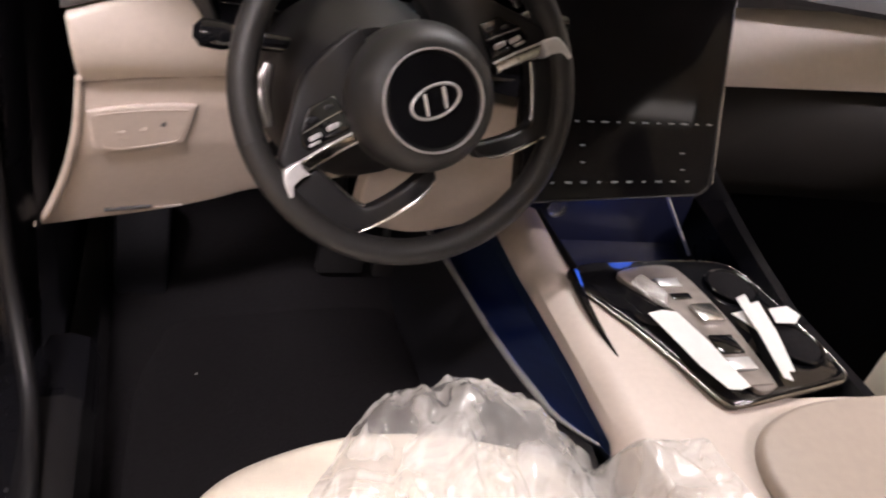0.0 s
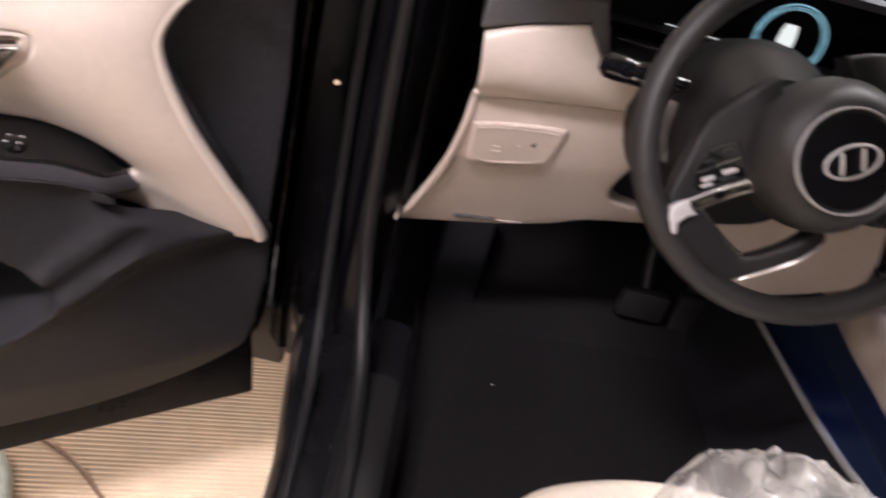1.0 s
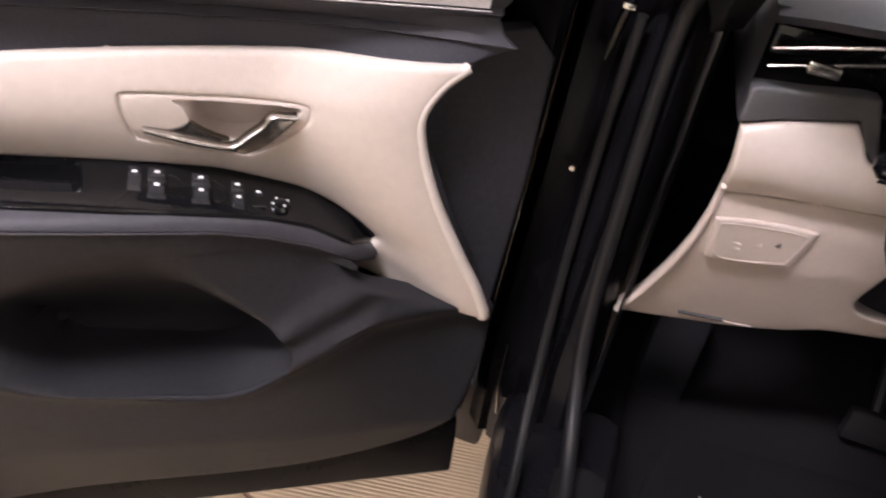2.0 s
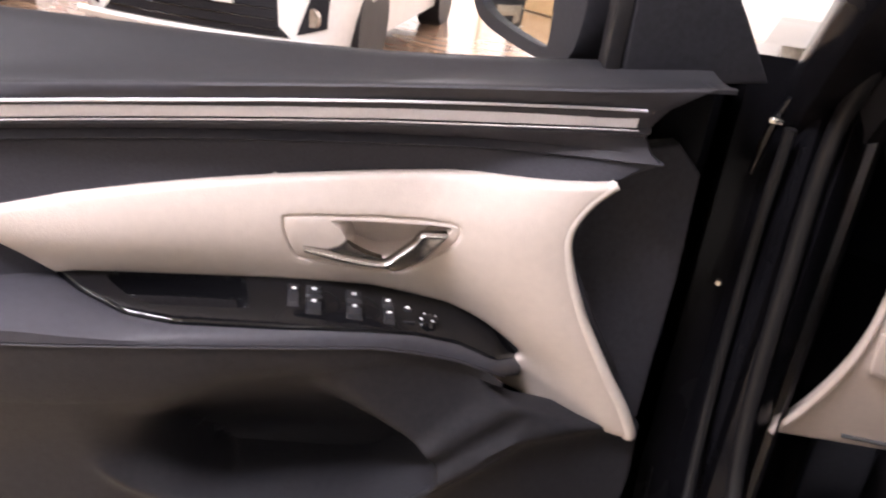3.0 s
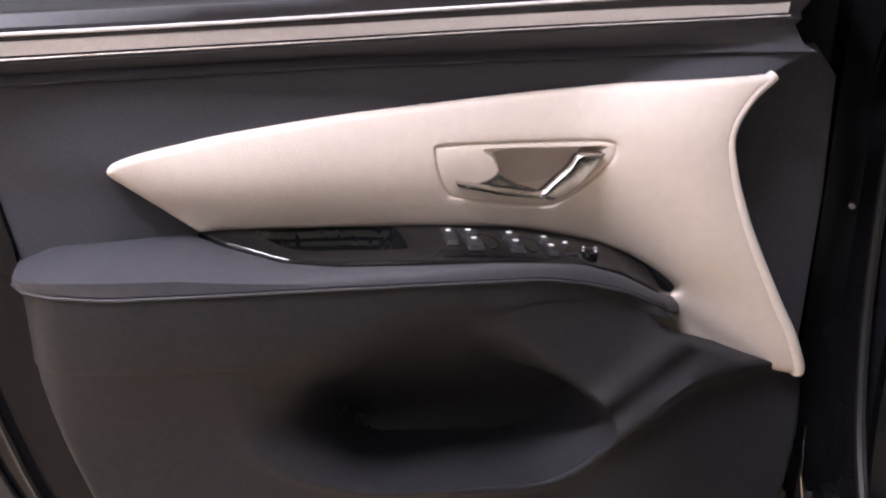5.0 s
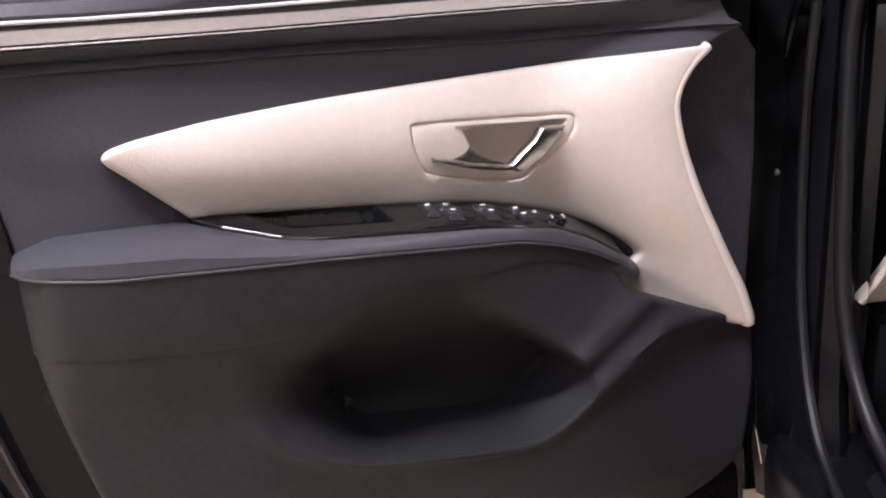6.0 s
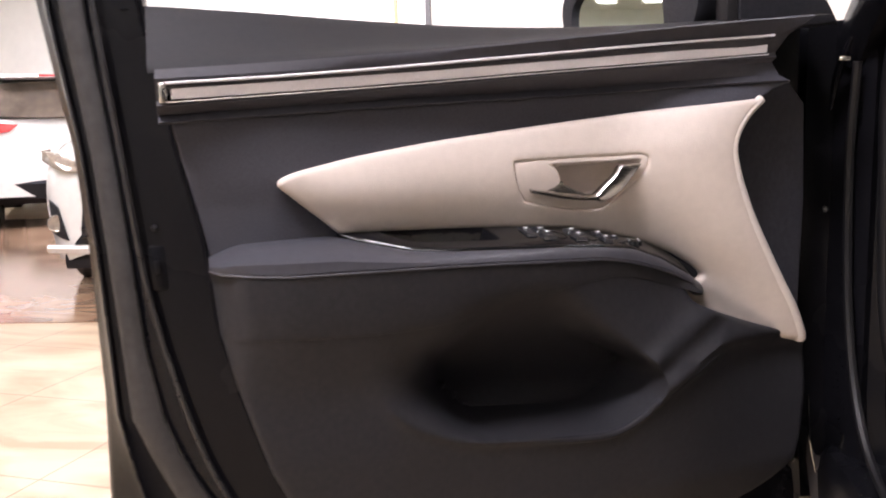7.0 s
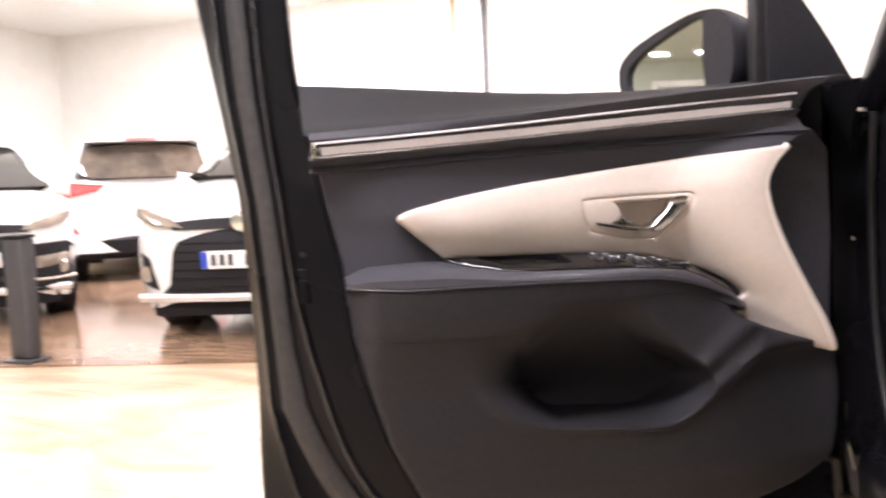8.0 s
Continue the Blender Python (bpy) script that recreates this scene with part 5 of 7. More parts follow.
    # grey cap, vent and dark fascia above
    cap = chain(V2((-0.352, 0.932), (-0.352, 0.970)), spline(V2((-0.345, 0.974), (-0.29, 0.978), (-0.235, 0.985)), 3), spline(V2((-0.215, 0.985), (-0.208, 0.965), (-0.197, 0.935), (-0.186, 0.918)), 4),
                spline(V2((-0.196, 0.915), (-0.214, 0.935), (-0.229, 0.960)), 4), spline(V2((-0.23, 0.960), (-0.30, 0.947), (-0.352, 0.932)), 3))
    P("fascia_cap", plate(cap, lambda x, z: -(0.184 + 0.22 * (x + 0.347) + 0.35 * max(0, z - 0.955)), 0.004, 0.03, 0.012, dx), GREYDASH, d, "grey fascia cap")
    P("vent_cavity", loft([[(x, 0.22, 0.968), (x, 0.30, 0.955), (x, 0.32, 1.0), (x, 0.28, 1.045), (x, 0.25, 1.05)] for x in np.linspace(-0.350, 0.22, 12)]), BLACK, d)
    v = P("air_vent", box(-0.345, -0.19, 0.268, 0.30, 0.985, 1.03, 0.004), PIANO, d, "slim black air vent")
    P("vent_blade", tube(spline([(-0.337, 0.252, 0.983), (-0.296, 0.250, 0.995), (-0.25, 0.250, 1.008), (-0.20, 0.254, 1.021)], 5), 0.0022, 8), SATIN, v)
    P("vent_tab", box(-0.298, -0.262, 0.238, 0.256, 0.989, 1.003, 0.002), SATIN, v)
    P("fascia_trim", tube(spline([(-0.340, 0.242, 1.005), (-0.27, 0.236, 1.026), (-0.204, 0.234, 1.042), (-0.115, 0.236, 1.046), (-0.02, 0.24, 1.036)], 6), 0.002, 8), SATIN, d)
    P("end_cap", loft([[(-0.352, y, z) for y in (0.21, 0.30, 0.5, 0.8)] for z in (0.93, 0.99, 1.05)]), LINER, d)
    # instrument display with a ring graphic
    P("instrument_display", plate(V2((-0.20, 0.94), (0.20, 0.94), (0.22, 1.04), (-0.20, 1.04)), lambda x, z: -0.285, 0.004, 0.03, 0.05, dx), SCREEN, d, "dark instrument display with a cyan ring")
    disp = d
    for r, t in ((0.0445, 0.0008), (0.0410, 0.0005), (0.0385, 0.0005)):
        arc = [(0.020 + r * math.cos(a), 0.2805, 0.979 + r * math.sin(a)) for a in np.linspace(radians(-60 + 900 * (0.0445 - r)), radians(250 - 900 * (0.0445 - r)), 48)]
        P("display_ring", tube(arc, t, 5), CYAN, disp)
    icon = chain(V2((0.007, 0.968), (0.025, 0.968)), V2((0.0275, 0.975), (0.026, 0.99), (0.024, 0.998)), V2((0.009, 0.998), (0.0065, 0.99), (0.0055, 0.975)))
    P("display_icon", plate(icon, lambda x, z: -0.2805, 0.001, 0.001, 0.01, dx), ICON, disp)
    P("display_line", tube([(-0.13, 0.2805, 0.962), (-0.03, 0.2805, 0.958)], 0.0006, 5), ICON, disp)
    P("display_shelf", loft([[(x, 0.20, 0.905), (x, 0.19, 0.915), (x, 0.20, 0.925), (x, 0.285, 0.938)] for x in np.linspace(-0.19, 0.20, 8)]), BLACK, d)
    P("display_sill_trim", tube([(-0.19, 0.232, 0.945), (-0.05, 0.225, 0.942), (0.10, 0.228, 0.946)], 0.0012, 6), DARKCHROME, d)
    # centre touch panel, tilted away at the top
    ty = lambda z: 0.205 - 0.5 * (1.06 - z)
    scr = chain(V2((0.168, 0.797), (0.430, 0.818)), spline(V2((0.436, 0.82), (0.445, 0.828), (0.447, 0.84)), 3), V2((0.452, 1.045)), spline(V2((0.451, 1.056), (0.444, 1.064), (0.432, 1.066)), 3), V2((0.18, 1.05), (0.165, 0.99)))
    P("touch_display", plate(scr, lambda x, z: -ty(z), 0.003, 0.03, 0.04, dx), SCREEN, d, "glossy black touch panel with small legends")
    tp = d
    P("panel_edge", tube([(q.x, ty(q.y) + 0.001, q.y) for q in scr], 0.0016, 6, True), GREYKEY, tp)
    P("panel_edge_trim", tube([(0.453, ty(z) + 0.004, z) for z in np.linspace(0.83, 1.05, 10)], 0.0014, 6), DARKCHROME, tp)
    def legend(x, z, l, h=0.0011):
        P("panel_legend", box(x - l, x + l, ty(z) - 0.0012, ty(z) - 0.0002, z - h, z + h, 0), DIMGLOW, tp, flat=True)
    for k in range(11):
        legend(0.236 + 0.0198 * k, 0.892 + 0.001 * k, 0.0024 + 0.0014 * ((k * 7) % 3), 0.0009)
    for k in range(10):
        legend(0.210 + 0.0222 * k, 0.822 + 0.0013 * k, 0.0022 + 0.0012 * ((k * 5) % 3), 0.0012)
    for x in (0.247, 0.397):
        legend(x, 0.866, 0.0035, 0.0009)
        legend(x + 0.003, 0.847, 0.0026, 0.0009)
    P("stack_vent", box(0.24, 0.44, 0.205, 0.24, 1.066, 1.085, 0.003), PIANO, d)
    P("stack_vent_trim", tube([(0.25, 0.203, 1.071), (0.44, 0.203, 1.078)], 0.002, 6), SATIN, d)
    # passenger side
    rows = []
    for x in np.linspace(0.455, 1.12, 14):
        rows.append([(x, 0.30, 1.016 + 0.10 * (x - 0.455)), (x, 0.278, 1.006 + 0.10 * (x - 0.455)), (x, 0.264, 0.992 + 0.09 * (x - 0.455)), (x, 0.240, 0.95 + 0.07 * (x - 0.455)), (x, 0.232, 0.928 + 0.07 * (x - 0.455)), (x, 0.238, 0.910 + 0.07 * (x - 0.455)), (x, 0.28, 0.895 + 0.07 * (x - 0.455))])
    P("passenger_panel", loft(rows), IVORY, d, "ivory passenger side panel")
    rows = [[(x, 0.24, 1.062), (x, 0.245, 1.045 + 0.05 * (x - 0.455)), (x, 0.258, 1.018 + 0.10 * (x - 0.455)), (x, 0.29, 1.010 + 0.10 * (x - 0.455))] for x in np.linspace(0.45, 1.12, 8)]
    P("passenger_top", loft(rows), BLACK_SOFT, d)
    rows = [[(x, 0.285, 0.912), (x, 0.27, 0.895), (x, 0.262, 0.82), (x, 0.28, 0.74), (x, 0.34, 0.68)] for x in np.linspace(0.455, 1.12, 10)]
    P("glove_box", loft(rows), mat("dark_brown_plastic", (0.0135, 0.0112, 0.0105), 0.62, scale=120, vary=0.08, bump=0.3, bump_scale=900, spec=0.2), d, "dark brown glove box")


dashboard()


# ---------------------------------------------------------------- the centre console
def center_console():
    inv = Matrix.Translation((-0.42, 0.1, -0.30))
    # left rail: a smooth arm that rises to the stack
    rows = []
    for y in np.linspace(0.36, -0.62, 48):
        xl = 0.226 + 0.012 * smooth01((y - 0.1) / 0.2)
        xr = 0.278 + 0.125 * smooth01((0.075 - y) / 0.20) + 0.16 * smooth01((-0.16 - y) / 0.06)
        zt = lerp_table(y, (-0.62, -0.3, -0.17, 0.0, 0.1, 0.25, 0.36), (0.675, 0.684, 0.690, 0.692, 0.698, 0.706, 0.725))
        zb = lerp_table(y, (-0.62, -0.27, -0.225, -0.185, -0.06, 0.08, 0.25, 0.36), (0.33, 0.36, 0.60, 0.642, 0.648, 0.646, 0.636, 0.640))
        rows.append([(xl + 0.024, y, zb - 0.002), (xl + 0.006, y, zb), (xl, y, zb + 0.012), (xl - 0.001, y, (zb + zt) / 2 + 0.006), (xl + 0.004, y, zt - 0.012), (xl + 0.018, y, zt - 0.002), (xl + 0.034, y, zt), (xr, y, zt - 0.004), (xr + 0.004, y, zt - 0.03)])
    c = module("center_console", pose(0.42, -0.1, 0.30), moved(loft(rows), inv), IVORY_HARD, "ivory bridge console with a glossy black deck")
    P = lambda name, bm, m, parent=c, label="", flat=False: part(name, moved(bm, inv), m, parent, label, flat)
    rows = []
    for y in np.linspace(0.34, -0.62, 24):
        zt = lerp_table(y, (-0.62, -0.17, 0.0, 0.1, 0.25, 0.34), (0.67, 0.688, 0.69, 0.71, 0.75, 0.79))
        rows.append([(0.64, y, 0.36), (0.636, y, 0.5), (0.626, y, zt - 0.02), (0.612, y, zt - 0.002), (0.592, y, zt), (0.575 - 0.02 * smooth01((y - 0.1) / 0.2), y, zt - 0.02)])
    P("right_rail", loft(rows), JAMB, c)
    rows = [[(x, -0.165, 0.686 - 0.004 * abs((x - 0.43) / 0.17) ** 4), (x, -0.26, 0.682), (x, -0.62, 0.671)] for x in np.linspace(0.36, 0.60, 12)]
    P("rear_top", loft(rows), IVORY_HARD, c)
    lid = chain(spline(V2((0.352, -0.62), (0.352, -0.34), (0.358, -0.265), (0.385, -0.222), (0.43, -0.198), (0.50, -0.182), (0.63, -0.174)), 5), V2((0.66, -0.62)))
    P("armrest_lid", plate(lid, lambda x, y: 0.699 + 0.004 * math.sin(max(0, min(1, (x - 0.35) / 0.3)) * 3.1), 0.009, 0.014, 0.03, lambda x, y, w: (x, y, w)), LIDHIDE, c, "tan leather armrest lid, shade put into its colour")
    # glossy deck
    deck = spline(V2((0.268, 0.060), (0.30, 0.085), (0.365, 0.094), (0.464, 0.101), (0.535, 0.098), (0.560, 0.07), (0.575, -0.02), (0.584, -0.12), (0.572, -0.142), (0.54, -0.151), (0.46, -0.166), (0.392, -0.178), (0.368, -0.172), (0.345, -0.11), (0.318, -0.045), (0.280, 0.025)), 6, True)
    up = lambda x, y, w: (x, y, w)
    dk = P("deck", plate(deck, lambda x, y: 0.6985, 0.004, 0.012, 0.02, up), PIANO, c, "glossy black console deck")
    P("deck_trim", tube([(0.43 + (q.x - 0.43) * 1.012, -0.03 + (q.y + 0.03) * 1.012, 0.693) for q in deck], 0.0030, 8, True), DARKCHROME, dk)
    hook = spline([(0.272, 0.062, 0.699), (0.266, 0.03, 0.700), (0.263, -0.01, 0.698), (0.265, -0.055, 0.693), (0.269, -0.092, 0.690)], 6)
    P("deck_hook", tube(hook, lambda t: 0.0075 * (1 - t) ** 0.8 + 0.001, 8), PIANO, dk)
    # button island with its film
    isl = spline(V2((0.335, 0.054), (0.38, 0.075), (0.43, 0.079), (0.446, 0.055), (0.455, 0.0), (0.458, -0.06), (0.453, -0.145), (0.444, -0.163), (0.415, -0.166), (0.404, -0.12), (0.394, -0.05), (0.372, 0.0)), 5, True)
    P("button_island", plate(isl, lambda x, y: 0.7045, 0.002, 0.005, 0.02, up), FILM, dk, "brown grey button island under film")
    for (x, y, w, l, m, h, a) in ((0.427, -0.030, 0.036, 0.034, SATIN, 0.007, 4), (0.406, 0.037, 0.036, 0.018, SILVERPAINT, 0.003, 4), (0.421, -0.088, 0.036, 0.034, PIANO, 0.003, 2), (0.420, -0.124, 0.036, 0.022, SILVERPAINT, 0.004, 2), (0.424, -0.150, 0.040, 0.020, FILM, 0.003, 2), (0.410, 0.008, 0.030, 0.012, PIANO, 0.002, 4)):
        P("selector_button", moved(box(-w / 2, w / 2, -l / 2, l / 2, 0, h, 0.0018), pose(x, y, 0.7044, 0, 0, a)), m, dk)
    P("loose_film", plate(spline(V2((0.342, 0.03), (0.365, 0.045), (0.385, 0.02), (0.372, -0.02), (0.352, -0.01)), 4, True), lambda x, y: 0.709 + 0.004 * math.sin(x * 200 + y * 90), 0.001, 0.001, 0.008, up), POLYTHENE, dk)
    # cup holders on the far side
    for x, y in ((0.513, 0.036), (0.535, -0.085)):
        P("cup_holder", turned([(0.040, 0.7030), (0.0385, 0.7045), (0.0365, 0.7045), (0.035, 0.7035), (0.034, 0.7028)], 32, Matrix.Translation((x, y, 0.0))), PIANO, dk)
        P("cup_well", turned([(0.0, 0.7026), (0.034, 0.7027), (0.0345, 0.7024)], 32, Matrix.Translation((x, y, 0.0))), CARPET, dk)
    # pass-through below the bridge, lit blue
    # Part of the ambient glow is put into the tray's blue base colour.
    blue = mat("blue_glow_tray", (0.03, 0.045, 0.08), 0.5, scale=60, vary=0.1)
    edge = lambda y: lerp_table(y, (-0.2, -0.157, -0.096, 0.004, 0.107, 0.208, 0.324, 0.5), (0.66, 0.634, 0.602, 0.576, 0.556, 0.543, 0.528, 0.51))
    P("tray_floor", loft([[(0.214, y, edge(y) - 0.004), (0.24, y, edge(y) - 0.03), (0.34, y, 0.50), (0.60, y, 0.47)] for y in np.linspace(0.5, -0.19, 20)]), blue, c)
    P("tray_back", loft([[(0.33, y, z) for z in (0.46, 0.52, 0.58, 0.645)] for y in np.linspace(0.45, -0.22, 10)]), blue, c)
    P("tray_trim", tube([(0.209, y, edge(y)) for y in np.linspace(0.45, -0.19, 26)], lambda t: 0.0046 * (1 - 0.8 * smooth01((t - 0.75) / 0.25)), 10, False, 1.3), SILVERPAINT, c, "silver trim strip")
    P("lower_side", loft([[(0.208, y, edge(y) - 0.006 if y > -0.19 else 0.63), (0.204, y, 0.44), (0.19, y, 0.29)] for y in np.linspace(0.6, -0.62, 26)]), BLACK, c, "black lower console side")
    P("glow_strip", tube([(0.30, 0.34, 0.650), (0.30, 0.0, 0.650), (0.30, -0.12, 0.64)], 0.003, 6), BLUEGLOW, c, "blue ambient light strip")
    # charging bay ahead of the deck
    # The bay's navy base likewise holds some of the blue light.
    P("bay_floor", loft([[(x, 0.075, 0.690), (x, 0.10, 0.660), (x, 0.19, 0.640), (x, 0.215, 0.65), (x, 0.222, 0.80)] for x in np.linspace(0.262, 0.545, 8)]), mat("blue_glow_bay", (0.008, 0.010, 0.026), 0.35, scale=60, vary=0.15, stain=0.15), c)
    # Black sheet added over the ivory rail side to keep the blue glow off.
    P("bay_glow_block", loft([[(0.286, y, 0.60), (0.285, y, 0.66), (0.283, y, 0.703 + 0.02 * smooth01((y - 0.2) / 0.15))] for y in np.linspace(0.075, 0.36, 10)]), BLACK, c)
    P("bay_socket", turned([(0.0, 0.004), (0.011, 0.004), (0.0125, 0.007), (0.0155, 0.007), (0.0165, 0.0)], 24, pose(0.305, 0.210, 0.712, 90, 0, 0)), SATIN, c)
    P("bay_strip", tube([(0.262, 0.212, 0.745), (0.34, 0.212, 0.749)], 0.0026, 6), BLUEGLOW, c)
    P("bay_edge", tube([(0.473, 0.19, 0.75), (0.51, 0.19, 0.705), (0.555, 0.185, 0.65)], 0.0028, 8), SILVERPAINT, c)
    for x, y, z, e in ((0.29, 0.16, 0.60, 0.03), (0.285, -0.04, 0.60, 0.03), (0.40, 0.15, 0.72, 0.07)):
        l = bpy.data.lights.new("ambient", "POINT")
        l.energy, l.color, l.shadow_soft_size = e, (0.04, 0.16, 1.0), 0.02
        new("ambient_light", l).matrix_world = pose(x, y, z)
    # paper protectors lying on the deck
    def slip(pts, z, curl, name, label):
        o = V2(*pts)
        ob = finish(name, plate(o, lambda x, y: z + curl * (x + y), 0.0004, 0.0006, 0.02, up), PAPER)
        return tagged(ob, label, "paper", "paper slips on the deck")
    slip(((0.333, -0.034), (0.356, -0.028), (0.377, -0.032), (0.391, -0.085), (0.402, -0.166), (0.386, -0.171), (0.369, -0.169), (0.353, -0.130)), 0.7105, 0.004, "paper_slip", "white paper slip stuck on the glossy deck")
    slip(((0.480, -0.012), (0.500, -0.003), (0.488, -0.075), (0.462, -0.166), (0.452, -0.160), (0.470, -0.08)), 0.7145, 0.01, "paper_slip", "white folded paper strip lying across the cup holder")
    slip(((0.506, -0.014), (0.524, -0.008), (0.508, -0.075), (0.482, -0.146), (0.462, -0.145), (0.49, -0.08)), 0.7165, -0.01, "paper_slip", "white folded paper strip lying across the cup holder")
    slip(((0.460, -0.036), (0.490, -0.028), (0.500, -0.05), (0.478, -0.068)), 0.7125, 0.0, "paper_slip", "white paper slip stuck on the glossy deck")
    slip(((0.528, -0.026), (0.564, -0.020), (0.572, -0.040), (0.552, -0.056), (0.520, -0.055)), 0.7125, 0.0, "paper_slip", "white paper slip stuck on the glossy deck")


center_console()


# ---------------------------------------------------------------- the driver's seat and its cover
def seat_top(x, y):
    """Height of the cushion."""
    fx = abs(x / 0.275)
    z = 0.604 - 0.05 * min(1.2, fx) ** 3.2 - 0.035 * smooth01((y + 0.22) / 0.17) ** 1.6
    return z + 0.010 * math.exp(-((abs(x) - 0.2) / 0.05) ** 2)


def car_seat(name, cx, cy, cz, label):
    inv = Matrix.Translation((0, 0.4, -0.30))
    out = spline(V2((-0.265, -0.66), (-0.268, -0.36), (-0.245, -0.215), (-0.19, -0.135), (-0.10, -0.085), (0.0, -0.068), (0.10, -0.085), (0.19, -0.135), (0.245, -0.215), (0.268, -0.36), (0.265, -0.66)), 6)
    bm = plate(chain(out), lambda x, y: seat_top(x, y), 0.035, 0.16, 0.025, lambda x, y, w: (x, y, w))
    s = module(name, pose(cx, -0.4 + cy, 0.30 + cz), moved(bm, inv), SEAT_HIDE, label)
    for sx in (-1, 1):
        p = [(sx * 0.165, y, seat_top(sx * 0.165, y) + 0.0005) for y in np.linspace(-0.60, -0.20, 14)]
        part("piping", moved(tube(p, 0.0018, 6), inv), SEAT_HIDE, s)
    part("seat_base", moved(box(-0.2, 0.2, -0.60, -0.16, 0.296 - cz, 0.43, 0.01), inv), BLACK, s)


car_seat("driver_seat", 0.0, 0.0, 0.0, "ivory leather seat cushion of the driver's seat")
car_seat("passenger_seat", 0.915, 0.06, 0.105, "ivory leather seat cushion of the passenger seat")


def seat_cover():
    """A crumpled clear sheet over the front of the cushion, made of many small flat planes."""
    rnd = random.Random(7)
    cx, cy = 17, 13
    coarse = [[(rnd.uniform(-0.32, 0.32), rnd.uniform(-0.3, 0.3), rnd.uniform(0.0, 1.0) ** 1.5) for i in range(cx + 1)] for j in range(cy + 1)]

    def crumple(a, b):
        """Height of the planes, 0 to 1, by straight lines between scattered peaks."""
        x, y = a * cx, b * cy + 0.9 * math.sin(a * 9)
        y = min(cy - 1e-4, max(0.0, y))
        x = min(cx - 1e-4, max(0.0, x + 0.35 * math.sin(b * 11)))
        i, j = int(x), int(y)
        f, g = x - i, y - j
        p, q, r, s = coarse[j][i][2], coarse[j][i + 1][2], coarse[j + 1][i][2], coarse[j + 1][i + 1][2]
        if (i + j) % 2:
            return p + f * (q - p) + g * (r - p) if f + g < 1 else s + (1 - f) * (r - s) + (1 - g) * (q - s)
        return p + f * (q - p) + g * (s - q) if f > g else p + g * (r - p) + f * (s - r)
    nx, ny = 136, 104
    bm = bmesh.new()
    grid = []
    for j in range(ny):
        row = []
        for i in range(nx):
            a, b = i / (nx - 1), j / (ny - 1)
            edge = lerp_table(a, (0, 0.1, 0.28, 0.5, 0.62, 0.8, 1), (-0.19, -0.135, -0.075, -0.060, -0.10, -0.14, -0.235))
            x = -0.098 + 0.395 * a + 0.008 * math.sin(b * 5 + a * 4)
            y = -0.60 + (edge + 0.60) * b
            base = seat_top(x, min(y, -0.10))
            lift = smooth01((y + 0.56) / 0.25) * smooth01(a / 0.10) * (0.45 + 0.55 * smooth01((1 - a) / 0.35))
            h = 0.7 * crumple(a, b) + 0.3 * crumple((a * 2.3 + 0.13) % 1.0, (b * 2.1 + 0.31) % 1.0)
            # a tent-like peak with straight sides
            peak = min(0.60, max(0.0, 1 - abs(x - 0.045) / 0.17 - abs(y + 0.105) / 0.26)) * 1.6 + 0.45 * max(0.0, 1 - abs(x - 0.155) / 0.11 - abs(y + 0.17) / 0.18)
            z = base + 0.004 + lift * (0.006 + 0.036 * h) + 0.064 * peak
            z -= 0.030 * smooth01((b - 0.93) / 0.07)
            z = max(z, base + 0.003)
            if x > 0.18:
                z = max(z, base + (min(0.703, 0.598 + 2.7 * (x - 0.18)) + 0.010 * h - base) * smooth01((-0.175 - y) / 0.06))
            row.append(bm.verts.new((x, y, z)))
        grid.append(row)
    for j in range(ny - 1):
        for i in range(nx - 1):
            bm.faces.new((grid[j][i], grid[j][i + 1], grid[j + 1][i + 1], grid[j + 1][i]))
    ob = finish("seat_cover", bm, POLYTHENE)
    tagged(ob, "crumpled clear plastic cover lying on the seat cushion", "plastic cover")


seat_cover()


